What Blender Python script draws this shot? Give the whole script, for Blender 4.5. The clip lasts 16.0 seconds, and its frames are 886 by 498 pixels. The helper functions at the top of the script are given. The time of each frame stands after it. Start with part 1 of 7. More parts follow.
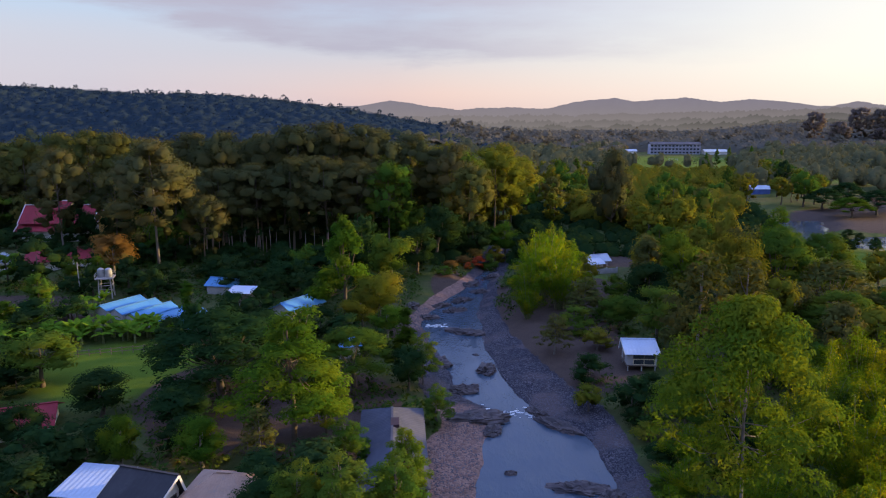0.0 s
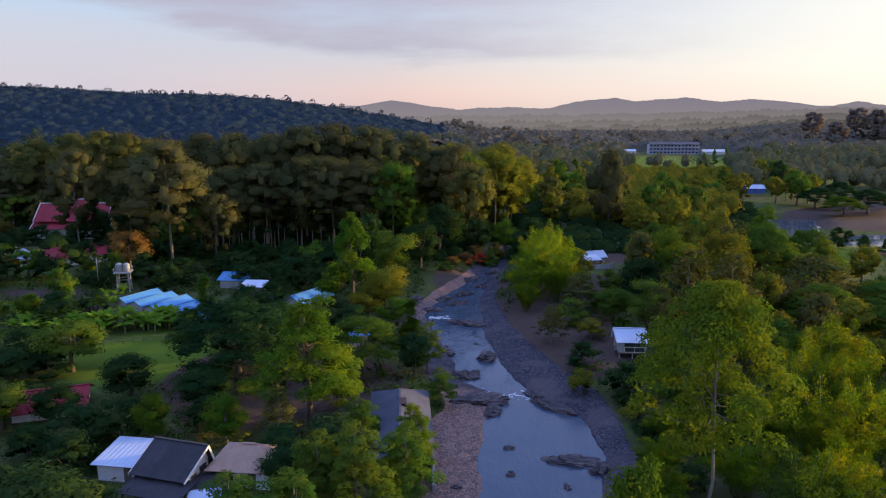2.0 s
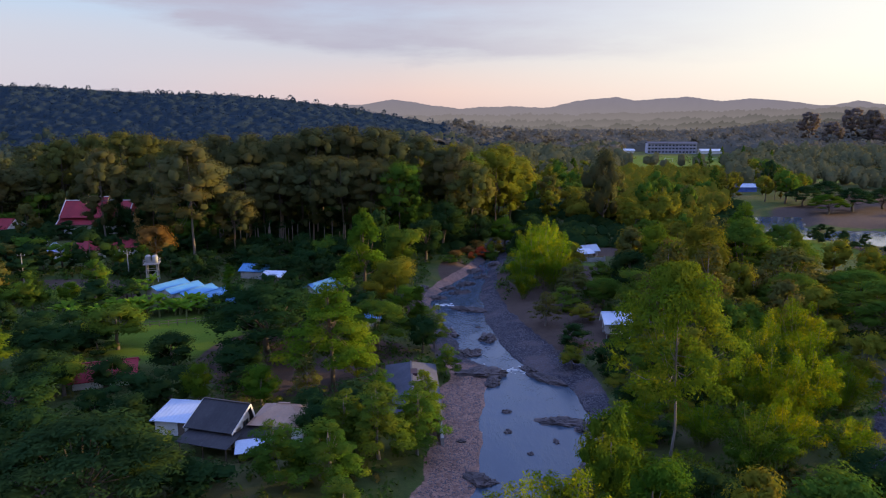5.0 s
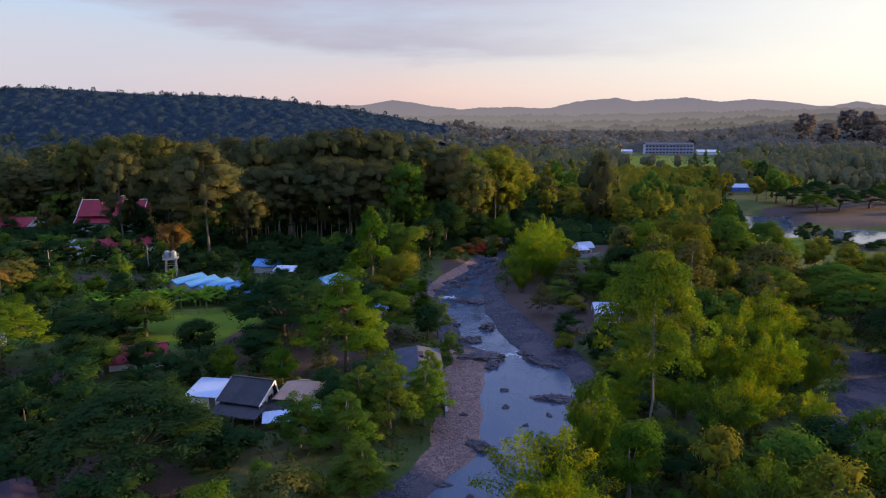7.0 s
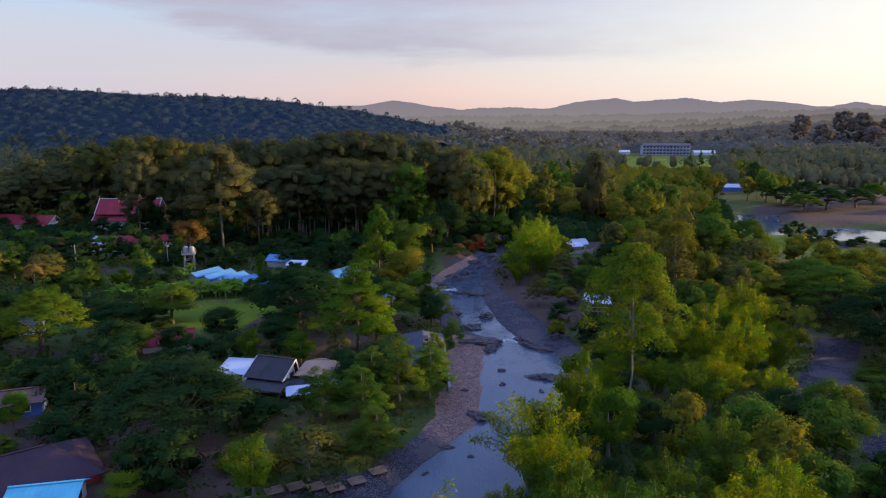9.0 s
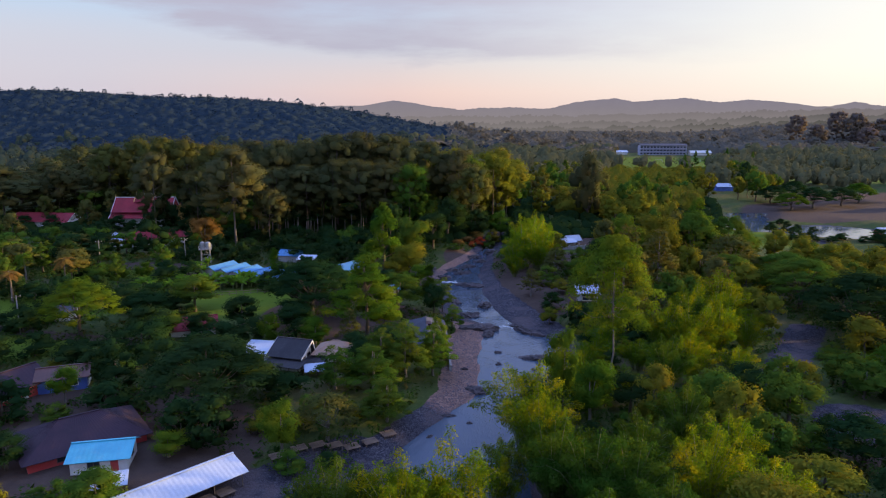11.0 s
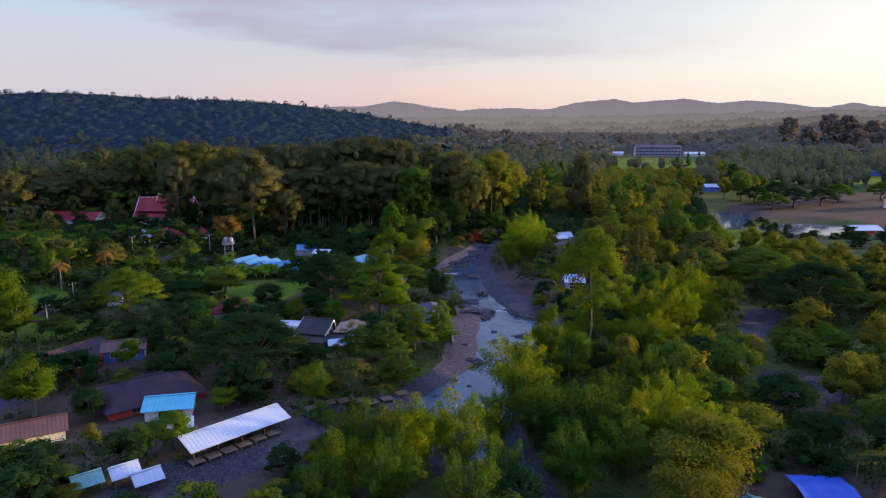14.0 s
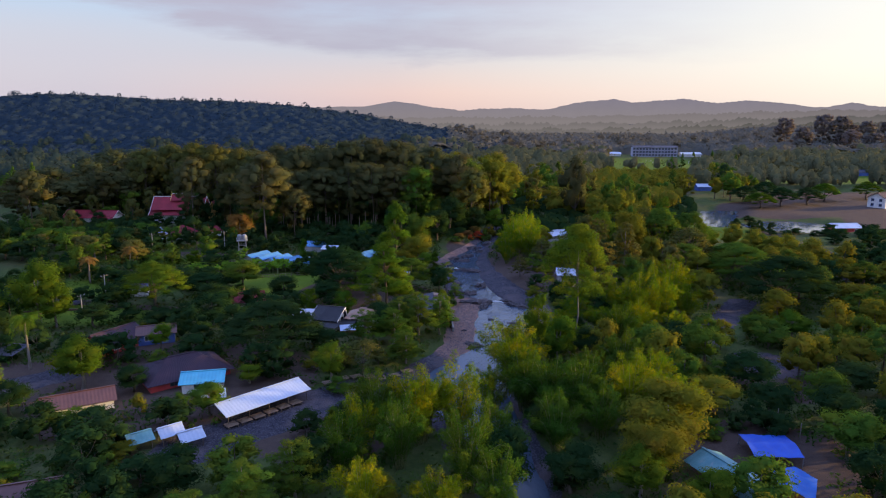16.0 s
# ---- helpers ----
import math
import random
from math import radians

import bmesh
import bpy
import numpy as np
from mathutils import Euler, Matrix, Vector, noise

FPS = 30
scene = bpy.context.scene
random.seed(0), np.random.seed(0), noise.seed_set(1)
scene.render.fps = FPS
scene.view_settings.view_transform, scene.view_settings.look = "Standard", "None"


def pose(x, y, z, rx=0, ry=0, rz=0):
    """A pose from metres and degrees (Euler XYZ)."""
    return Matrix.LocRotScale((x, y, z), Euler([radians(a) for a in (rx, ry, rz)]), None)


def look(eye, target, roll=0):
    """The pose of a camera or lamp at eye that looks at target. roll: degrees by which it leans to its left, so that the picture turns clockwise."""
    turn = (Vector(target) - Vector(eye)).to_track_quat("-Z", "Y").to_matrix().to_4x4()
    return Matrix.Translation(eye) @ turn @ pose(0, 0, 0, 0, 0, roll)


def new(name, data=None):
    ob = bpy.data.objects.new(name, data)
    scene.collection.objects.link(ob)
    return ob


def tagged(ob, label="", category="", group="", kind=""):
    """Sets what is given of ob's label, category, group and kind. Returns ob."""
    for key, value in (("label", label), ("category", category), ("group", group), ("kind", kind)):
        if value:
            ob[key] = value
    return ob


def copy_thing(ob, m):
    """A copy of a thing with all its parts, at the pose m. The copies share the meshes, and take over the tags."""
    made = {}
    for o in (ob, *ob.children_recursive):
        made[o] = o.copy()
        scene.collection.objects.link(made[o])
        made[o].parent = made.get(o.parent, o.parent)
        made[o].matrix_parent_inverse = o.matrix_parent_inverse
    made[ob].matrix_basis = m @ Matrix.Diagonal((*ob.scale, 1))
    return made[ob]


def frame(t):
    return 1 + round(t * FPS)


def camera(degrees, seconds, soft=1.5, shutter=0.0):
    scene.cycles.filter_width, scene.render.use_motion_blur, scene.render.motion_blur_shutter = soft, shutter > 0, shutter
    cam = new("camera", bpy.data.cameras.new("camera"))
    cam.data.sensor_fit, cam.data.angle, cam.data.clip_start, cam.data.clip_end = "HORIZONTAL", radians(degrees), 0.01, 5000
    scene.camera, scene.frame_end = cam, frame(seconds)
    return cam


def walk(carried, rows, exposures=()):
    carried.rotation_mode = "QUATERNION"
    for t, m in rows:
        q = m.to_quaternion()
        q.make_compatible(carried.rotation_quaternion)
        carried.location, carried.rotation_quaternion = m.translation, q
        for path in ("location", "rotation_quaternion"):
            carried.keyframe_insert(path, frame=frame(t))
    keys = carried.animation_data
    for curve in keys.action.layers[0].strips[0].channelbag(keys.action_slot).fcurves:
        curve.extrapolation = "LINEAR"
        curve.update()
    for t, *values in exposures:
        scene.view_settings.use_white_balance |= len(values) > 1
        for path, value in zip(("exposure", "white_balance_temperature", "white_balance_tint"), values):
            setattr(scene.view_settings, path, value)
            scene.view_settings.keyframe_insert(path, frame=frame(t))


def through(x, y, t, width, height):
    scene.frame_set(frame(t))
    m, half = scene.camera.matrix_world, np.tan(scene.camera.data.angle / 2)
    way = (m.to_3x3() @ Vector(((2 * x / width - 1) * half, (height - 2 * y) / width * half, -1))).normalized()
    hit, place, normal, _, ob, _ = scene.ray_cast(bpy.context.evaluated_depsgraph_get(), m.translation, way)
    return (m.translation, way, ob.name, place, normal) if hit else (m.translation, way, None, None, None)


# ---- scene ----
cam = camera(66.0, 16.0, soft=1.15)
METRES, REACH, EYE, TILT, LEAN, TURN = 60.0, 1.461, 40.8, -11.1, 0.0, 0.0
ROWS = [
    (0.0, 0.0, 0.0, 0.0, 0.0, 0.0, -0.0),
    (0.5, -0.002, -0.0186, -0.002, 0.01, -0.03, 0.01),
    (1.0, -0.0033, -0.038, -0.0053, 0.01, -0.05, -0.02),
    (1.5, -0.0054, -0.0587, -0.0091, 0.05, -0.05, -0.03),
    (2.0, -0.007, -0.0799, -0.0139, 0.08, -0.04, -0.05),
    (2.5, -0.0094, -0.1026, -0.0182, 0.1, -0.05, -0.05),
    (3.0, -0.0117, -0.126, -0.0223, 0.13, -0.07, -0.06),
    (3.5, -0.0135, -0.1484, -0.0252, 0.15, -0.05, -0.08),
    (4.0, -0.0156, -0.1734, -0.0286, 0.18, -0.14, -0.09),
    (6.5, -0.0265, -0.3101, -0.0502, 0.21, -0.18, -0.13),
    (7.0, -0.0293, -0.3402, -0.0549, 0.2, -0.12, -0.13),
    (7.5, -0.0317, -0.3713, -0.0605, 0.21, -0.1, -0.14),
    (8.0, -0.0343, -0.4035, -0.0648, 0.19, -0.12, -0.16),
    (8.5, -0.0362, -0.436, -0.0694, 0.19, -0.11, -0.16),
    (9.0, -0.0379, -0.4697, -0.0743, 0.2, -0.11, -0.18),
    (11.5, -0.0446, -0.6426, -0.1009, 0.23, -0.13, -0.18),
    (12.0, -0.0476, -0.6787, -0.105, 0.25, -0.11, -0.18),
    (12.5, -0.0496, -0.7151, -0.1104, 0.25, -0.14, -0.18),
    (13.0, -0.0511, -0.752, -0.1159, 0.27, -0.13, -0.18),
    (13.5, -0.0518, -0.7895, -0.1204, 0.24, -0.12, -0.17),
    (14.0, -0.0527, -0.8278, -0.124, 0.23, -0.09, -0.17),
    (14.5, -0.0546, -0.8667, -0.1283, 0.25, -0.1, -0.17),
    (15.0, -0.0556, -0.9064, -0.1328, 0.25, -0.09, -0.15),
    (15.5, -0.0556, -0.9466, -0.1381, 0.26, -0.09, -0.16),
    (16.0, -0.055, -0.9872, -0.1443, 0.27, -0.12, -0.17),
]
walk(cam, [(t, pose(0, 0, EYE, TILT, LEAN, TURN) @ pose(METRES * x, METRES * REACH * y, METRES * z, 90 + pitch / REACH, roll / REACH, yaw / REACH)) for t, x, y, z, yaw, pitch, roll in ROWS])

# ---- world, sun, exposure ----
SUN_AZ, SUN_EL = 78.0, 9.0           # degrees clockwise from the way upstream, and above the horizon
world = bpy.data.worlds.new("evening_sky")
scene.world = world
world.use_nodes = True
wn, wl = world.node_tree.nodes, world.node_tree.links
wn.clear()
sky = wn.new("ShaderNodeTexSky")
sky.sky_type, sky.sun_disc = "NISHITA", False
sky.sun_elevation, sky.sun_rotation = radians(SUN_EL), radians(SUN_AZ)
sky.air_density, sky.dust_density, sky.ozone_density = 1.0, 1.6, 1.4
way = wn.new("ShaderNodeTexCoord")
split = wn.new("ShaderNodeSeparateXYZ")
wl.new(way.outputs["Generated"], split.inputs[0])


def wnode(kind, **values):
    n = wn.new(kind)
    for key, value in values.items():
        if key.startswith("in_"):
            n.inputs[int(key[3:])].default_value = value
    return n


def wmath(op, a, b):
    n = wn.new("ShaderNodeMath")
    n.operation, n.use_clamp = op, False
    for k, v in enumerate((a, b)):
        if isinstance(v, (int, float)):
            n.inputs[k].default_value = v
        else:
            wl.new(v, n.inputs[k])
    return n.outputs[0]


def wramp(fac, *stops):
    n = wn.new("ShaderNodeValToRGB")
    wl.new(fac, n.inputs[0])
    while len(n.color_ramp.elements) < len(stops):
        n.color_ramp.elements.new(0.5)
    for e, (at, col) in zip(n.color_ramp.elements, stops):
        e.position, e.color = at, (*col, 1)
    return n.outputs[0]


def wmix(fac, a, b, how="MIX"):
    n = wn.new("ShaderNodeMix")
    n.data_type, n.blend_type = "RGBA", how
    for k, v in ((0, fac), (6, a), (7, b)):
        if isinstance(v, (int, float)):
            n.inputs[k].default_value = v
        elif isinstance(v, tuple):
            n.inputs[k].default_value = (*v, 1)
        else:
            wl.new(v, n.inputs[k])
    return n.outputs[2]


# thin evening overcast in front of the clear sky: milky to the west, rose low down, a lilac bank of cloud
height, side = split.outputs["Z"], split.outputs["X"]
veil = wramp(height, (0.0, (0.80, 0.57, 0.55)), (0.03, (0.86, 0.62, 0.59)), (0.055, (0.77, 0.63, 0.64)), (0.085, (0.62, 0.62, 0.71)), (0.13, (0.53, 0.62, 0.80)), (0.2, (0.50, 0.64, 0.92)), (0.4, (0.56, 0.76, 1.65)), (0.9, (0.60, 0.85, 1.95)))
east = wramp(wmath("ADD", wmath("MULTIPLY", side, 0.5), 0.5), (0.27, (1, 1, 1)), (0.50, (0, 0, 0)))
low_east = wramp(height, (0.0, (0.9, 0.9, 0.9)), (0.075, (0.85, 0.85, 0.85)), (0.13, (0, 0, 0)))
veil = wmix(wmix(1.0, east, low_east, "MULTIPLY"), veil, (0.60, 0.58, 0.71))
west = wramp(wmath("ADD", wmath("MULTIPLY", side, 0.5), 0.5), (0.46, (0, 0, 0)), (0.60, (0.45, 0.45, 0.45)), (0.76, (1, 1, 1)))
low = wramp(height, (0.0, (0.7, 0.7, 0.7)), (0.06, (0.95, 0.95, 0.95)), (0.3, (0.75, 0.75, 0.75)), (0.8, (0, 0, 0)))
glow = wmix(1.0, west, low, "MULTIPLY")
veil = wmix(glow, veil, (0.98, 0.93, 0.86))
stretch = wn.new("ShaderNodeMapping")
stretch.inputs["Scale"].default_value = (2.4, 2.4, 15.0)
stretch.inputs["Location"].default_value = (0.35, 0.0, 0.1)
wl.new(way.outputs["Generated"], stretch.inputs[0])
puff = wn.new("ShaderNodeTexNoise")
puff.inputs["Scale"].default_value, puff.inputs["Detail"].default_value, puff.inputs["Roughness"].default_value = 1.6, 8.0, 0.58
wl.new(stretch.outputs[0], puff.inputs["Vector"])
ragged = wmath("ADD", height, wmath("MULTIPLY", wmath("SUBTRACT", puff.outputs["Fac"], 0.5), 0.10))
foot = wmath("ADD", wmath("MULTIPLY", wmath("MAXIMUM", wmath("SUBTRACT", -0.16, side), 0.0), 0.20), 0.068)
under = wramp(wmath("MULTIPLY", wmath("SUBTRACT", ragged, foot), 20.0), (0.0, (0, 0, 0)), (0.5, (1, 1, 1)))
roof = wmath("ADD", wmath("MULTIPLY", wmath("ADD", side, 0.53), 0.16), 0.150)
over_it = wramp(wmath("MULTIPLY", wmath("SUBTRACT", roof, ragged), 20.0), (0.0, (0, 0, 0)), (0.5, (1, 1, 1)))
fade = wramp(wmath("ADD", wmath("MULTIPLY", side, 0.5), 0.5), (0.50, (1, 1, 1)), (0.70, (0.15, 0.15, 0.15)), (0.8, (0, 0, 0)))
bank_of_cloud = wmix(1.0, wmix(1.0, under, over_it, "MULTIPLY"), fade, "MULTIPLY")
streak = wramp(puff.outputs["Fac"], (0.30, (0.45, 0.45, 0.45)), (0.55, (1, 1, 1)))
cloud = wmix(wmix(1.0, bank_of_cloud, streak, "MULTIPLY"), veil, wmix(glow, (0.47, 0.44, 0.57), (0.76, 0.68, 0.73)))
clear = wn.new("ShaderNodeBackground")
wl.new(sky.outputs[0], clear.inputs["Color"])
clear.inputs["Strength"].default_value = 0.02
thin = wn.new("ShaderNodeBackground")
wl.new(cloud, thin.inputs["Color"])
thin.inputs["Strength"].default_value = 0.52
both = wn.new("ShaderNodeAddShader")
wl.new(clear.outputs[0], both.inputs[0])
wl.new(thin.outputs[0], both.inputs[1])
out = wn.new("ShaderNodeOutputWorld")
wl.new(both.outputs[0], out.inputs["Surface"])

lamp = bpy.data.lights.new("sun", "SUN")
lamp.energy, lamp.angle, lamp.color = 5.0, radians(1.0), (1.0, 0.67, 0.28)
sun = new("sun", lamp)
az, el = radians(SUN_AZ), radians(SUN_EL)
sun.matrix_world = look((0, 0, 0), (-math.sin(az) * math.cos(el), -math.cos(az) * math.cos(el), -math.sin(el)))
scene.view_settings.exposure = 0.86


# ---- materials ----
def nodes_of(name):
    m = bpy.data.materials.new(name)
    m.use_nodes = True
    m.node_tree.nodes.clear()
    return m, m.node_tree.nodes, m.node_tree.links


def noise_of(nn, ll, coord, scale, detail=4.0, rough=0.55):
    n = nn.new("ShaderNodeTexNoise")
    n.inputs["Scale"].default_value, n.inputs["Detail"].default_value, n.inputs["Roughness"].default_value = scale, detail, rough
    ll.new(coord, n.inputs["Vector"])
    return n.outputs["Fac"]


def ramp_of(nn, ll, fac, *stops):
    n = nn.new("ShaderNodeValToRGB")
    ll.new(fac, n.inputs[0])
    while len(n.color_ramp.elements) < len(stops):
        n.color_ramp.elements.new(0.5)
    for e, (at, col) in zip(n.color_ramp.elements, stops):
        e.position, e.color = at, ((*col, 1) if isinstance(col, tuple) else (col, col, col, 1))
    return n.outputs[0]


def mix_of(nn, ll, fac, a, b, how="MIX"):
    n = nn.new("ShaderNodeMix")
    n.data_type, n.blend_type = "RGBA", how
    for k, v in ((0, fac), (6, a), (7, b)):
        if isinstance(v, (int, float)):
            n.inputs[k].default_value = v
        elif isinstance(v, tuple):
            n.inputs[k].default_value = (*v, 1)
        else:
            ll.new(v, n.inputs[k])
    return n.outputs[2]


def surface(name, c1, c2, scale=0.6, fine=9.0, rough=0.8, bump=0.25, metal=0.0, stain=None, streaks=(1, 1, 1)):
    """A painted, wooden, stone or metal surface: two tones in broad blotches, fine grain, and stains of a third tone."""
    m, nn, ll = nodes_of(name)
    tc = nn.new("ShaderNodeTexCoord")
    mp = nn.new("ShaderNodeMapping")
    mp.inputs["Scale"].default_value = streaks
    ll.new(tc.outputs["Object"], mp.inputs[0])
    broad, grain = noise_of(nn, ll, mp.outputs[0], scale), noise_of(nn, ll, mp.outputs[0], fine, 6.0, 0.65)
    col = mix_of(nn, ll, ramp_of(nn, ll, broad, (0.35, 0.0), (0.65, 1.0)), c1, c2)
    info = nn.new("ShaderNodeObjectInfo")
    tone = ramp_of(nn, ll, info.outputs["Random"], (0.0, 0.86), (1.0, 1.0))
    col = mix_of(nn, ll, 1.0, col, tone, "MULTIPLY")
    col = mix_of(nn, ll, 0.55, col, ramp_of(nn, ll, grain, (0.3, 0.62), (0.7, 1.0)), "MULTIPLY")
    if stain:
        spots = noise_of(nn, ll, mp.outputs[0], scale * 2.7, 5.0, 0.7)
        col = mix_of(nn, ll, ramp_of(nn, ll, spots, (0.55, 0.0), (0.72, 0.75)), col, stain)
    p = nn.new("ShaderNodeBsdfPrincipled")
    ll.new(col, p.inputs["Base Color"])
    p.inputs["Metallic"].default_value = metal
    ll.new(ramp_of(nn, ll, grain, (0.2, max(rough - 0.12, 0.02)), (0.8, min(rough + 0.1, 1.0))), p.inputs["Roughness"])
    b = nn.new("ShaderNodeBump")
    b.inputs["Strength"].default_value, b.inputs["Distance"].default_value = bump, 0.03
    ll.new(grain, b.inputs["Height"])
    ll.new(b.outputs[0], p.inputs["Normal"])
    o = nn.new("ShaderNodeOutputMaterial")
    ll.new(p.outputs[0], o.inputs["Surface"])
    return m


def foliage(name, dark, light, dry=None, shine=0.35, through=0.35):
    """Leaves: each leaf and each plant differs a little; dry tone, on bamboo painted sun gold, in broad patches; some
    light passes through.
    """
    m, nn, ll = nodes_of(name)
    geo, info, tc = nn.new("ShaderNodeNewGeometry"), nn.new("ShaderNodeObjectInfo"), nn.new("ShaderNodeTexCoord")
    col = mix_of(nn, ll, geo.outputs["Random Per Island"], dark, light)
    patch = noise_of(nn, ll, tc.outputs["Object"], 0.35, 3.0)
    if dry:
        col = mix_of(nn, ll, ramp_of(nn, ll, patch, (0.48, 0.0), (0.68, 0.8)), col, dry)
    hue = nn.new("ShaderNodeHueSaturation")
    ll.new(ramp_of(nn, ll, info.outputs["Random"], (0.0, 0.485), (1.0, 0.515)), hue.inputs["Hue"])
    ll.new(ramp_of(nn, ll, info.outputs["Random"], (0.0, 1.15), (0.37, 0.8), (0.71, 1.1), (1.0, 0.85)), hue.inputs["Value"])
    ll.new(col, hue.inputs["Color"])
    d, t, s = nn.new("ShaderNodeBsdfDiffuse"), nn.new("ShaderNodeBsdfTranslucent"), nn.new("ShaderNodeMixShader")
    ll.new(hue.outputs[0], d.inputs["Color"])
    warm = mix_of(nn, ll, 1.0, hue.outputs[0], (1.25, 1.15, 0.6), "MULTIPLY")
    ll.new(warm, t.inputs["Color"])
    s.inputs[0].default_value = through
    ll.new(d.outputs[0], s.inputs[1])
    ll.new(t.outputs[0], s.inputs[2])
    o = nn.new("ShaderNodeOutputMaterial")
    ll.new(s.outputs[0], o.inputs["Surface"])
    return m


LEAF = {
    "broad": foliage("broad_leaves", (0.046, 0.096, 0.015), (0.068, 0.128, 0.016), (0.130, 0.146, 0.014)),
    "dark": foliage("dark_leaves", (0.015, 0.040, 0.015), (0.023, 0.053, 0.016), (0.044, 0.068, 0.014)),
    # bamboo's last tone paints golden sunlit tips in patches
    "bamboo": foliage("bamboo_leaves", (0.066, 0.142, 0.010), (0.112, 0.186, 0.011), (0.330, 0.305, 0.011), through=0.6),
    # deeper green copy of the bamboo leaf, for clumps painted as shaded
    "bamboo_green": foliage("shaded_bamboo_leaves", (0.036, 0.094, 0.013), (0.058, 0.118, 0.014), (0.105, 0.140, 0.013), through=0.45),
    "olive": foliage("olive_leaves", (0.062, 0.076, 0.024), (0.100, 0.108, 0.026), (0.150, 0.116, 0.026)),
    "fresh": foliage("fresh_leaves", (0.042, 0.098, 0.011), (0.074, 0.136, 0.012), (0.128, 0.154, 0.012), through=0.42),
    "rust": foliage("rusty_leaves", (0.14, 0.085, 0.024), (0.19, 0.118, 0.030), (0.12, 0.11, 0.028)),
    "banana": foliage("banana_leaves", (0.075, 0.170, 0.016), (0.115, 0.215, 0.020), (0.150, 0.200, 0.020), through=0.4),
    "forest": foliage("forest_leaves", (0.058, 0.072, 0.032), (0.078, 0.086, 0.034), (0.125, 0.098, 0.030)),
    # far and haze: leaf colour paled and greyed to stand for distance haze
    "far": foliage("haze_paled_leaves", (0.104, 0.108, 0.055), (0.128, 0.126, 0.060), (0.172, 0.142, 0.068)),
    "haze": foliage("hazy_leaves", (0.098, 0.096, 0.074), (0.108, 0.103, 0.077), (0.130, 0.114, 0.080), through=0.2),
    # aerial haze put into the colour: a navy cast over dark green leaves
    "hill": foliage("haze_blue_hill_leaves", (0.0195, 0.031, 0.045), (0.023, 0.0355, 0.047), (0.030, 0.043, 0.045), through=0.0),
    # evening haze painted in as a brown-grey cast on the distant trees
    "dusk": foliage("dusk_haze_leaves", (0.160, 0.135, 0.116), (0.168, 0.140, 0.118), (0.178, 0.144, 0.118), through=0.5),
    # darker copy of the far leaves, shade put into the colour
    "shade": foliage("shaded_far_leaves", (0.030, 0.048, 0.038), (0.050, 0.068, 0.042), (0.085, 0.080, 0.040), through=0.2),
    # brighter golden leaf copy: low sunlight painted into the colour
    "gold": foliage("sun_tinted_leaves", (0.108, 0.128, 0.016), (0.150, 0.158, 0.017), (0.215, 0.165, 0.020), through=0.42),
    "flower": foliage("red_blossom", (0.30, 0.045, 0.022), (0.46, 0.085, 0.035), (0.20, 0.06, 0.02)),
    "shrub": foliage("shrub_leaves", (0.022, 0.056, 0.014), (0.050, 0.096, 0.016), (0.08, 0.09, 0.02)),
}
BARK = surface("pale_bark", (0.12, 0.105, 0.09), (0.20, 0.175, 0.15), 1.2, 14, 0.9, 0.5, streaks=(1, 1, 0.25))
DARK_BARK = surface("dark_bark", (0.07, 0.055, 0.04), (0.12, 0.095, 0.07), 1.2, 14, 0.9, 0.5, streaks=(1, 1, 0.25))
ROCK = surface("river_rock", (0.040, 0.032, 0.034), (0.10, 0.076, 0.074), 0.5, 5, 0.75, 0.8, stain=(0.03, 0.027, 0.027))
STONE = surface("cobble_stone", (0.06, 0.058, 0.068), (0.13, 0.115, 0.12), 0.35, 6, 0.85, 0.4)
BLUE_ROOF = surface("blue_sheet_roof", (0.05, 0.21, 0.44), (0.09, 0.30, 0.54), 0.25, 8, 0.5, 0.1, stain=(0.12, 0.27, 0.42), streaks=(1, 0.4, 1))
CYAN_ROOF = surface("turquoise_sheet_roof", (0.05, 0.38, 0.52), (0.09, 0.50, 0.62), 0.3, 8, 0.45, 0.1, stain=(0.12, 0.33, 0.40))
PALE_ROOF = surface("pale_sheet_roof", (0.38, 0.46, 0.58), (0.50, 0.57, 0.68), 0.2, 7, 0.5, 0.1, stain=(0.36, 0.40, 0.46), streaks=(1, 0.4, 1))
GREY_ROOF = surface("grey_tile_roof", (0.044, 0.048, 0.070), (0.074, 0.079, 0.108), 0.4, 6, 0.8, 0.3, stain=(0.08, 0.08, 0.085))
DARK_ROOF = surface("dark_sheet_roof", (0.018, 0.018, 0.022), (0.034, 0.033, 0.038), 0.4, 6, 0.85, 0.3, stain=(0.045, 0.042, 0.045))
# white school wall with bluish shade put into its colour
SHADED_WALL = surface("shade_tinted_white_wall", (0.36, 0.37, 0.47), (0.46, 0.47, 0.57), 0.4, 8, 0.85, 0.1)
TAN_ROOF = surface("tan_tile_roof", (0.34, 0.21, 0.14), (0.44, 0.28, 0.19), 0.5, 6, 0.8, 0.3, stain=(0.22, 0.17, 0.14))
RED_ROOF = surface("red_tile_roof", (0.20, 0.011, 0.020), (0.28, 0.018, 0.030), 0.3, 6, 0.85, 0.25, stain=(0.17, 0.02, 0.032))
RUST_ROOF = surface("maroon_sheet_roof", (0.024, 0.011, 0.022), (0.042, 0.017, 0.030), 0.3, 6, 0.85, 0.25, stain=(0.04, 0.02, 0.028))
ORANGE_ROOF = surface("orange_sheet_roof", (0.085, 0.034, 0.026), (0.12, 0.048, 0.034), 0.4, 6, 0.6, 0.25)
TARP = surface("blue_tarpaulin", (0.005, 0.062, 0.40), (0.008, 0.085, 0.48), 0.5, 3, 0.65, 0.5)
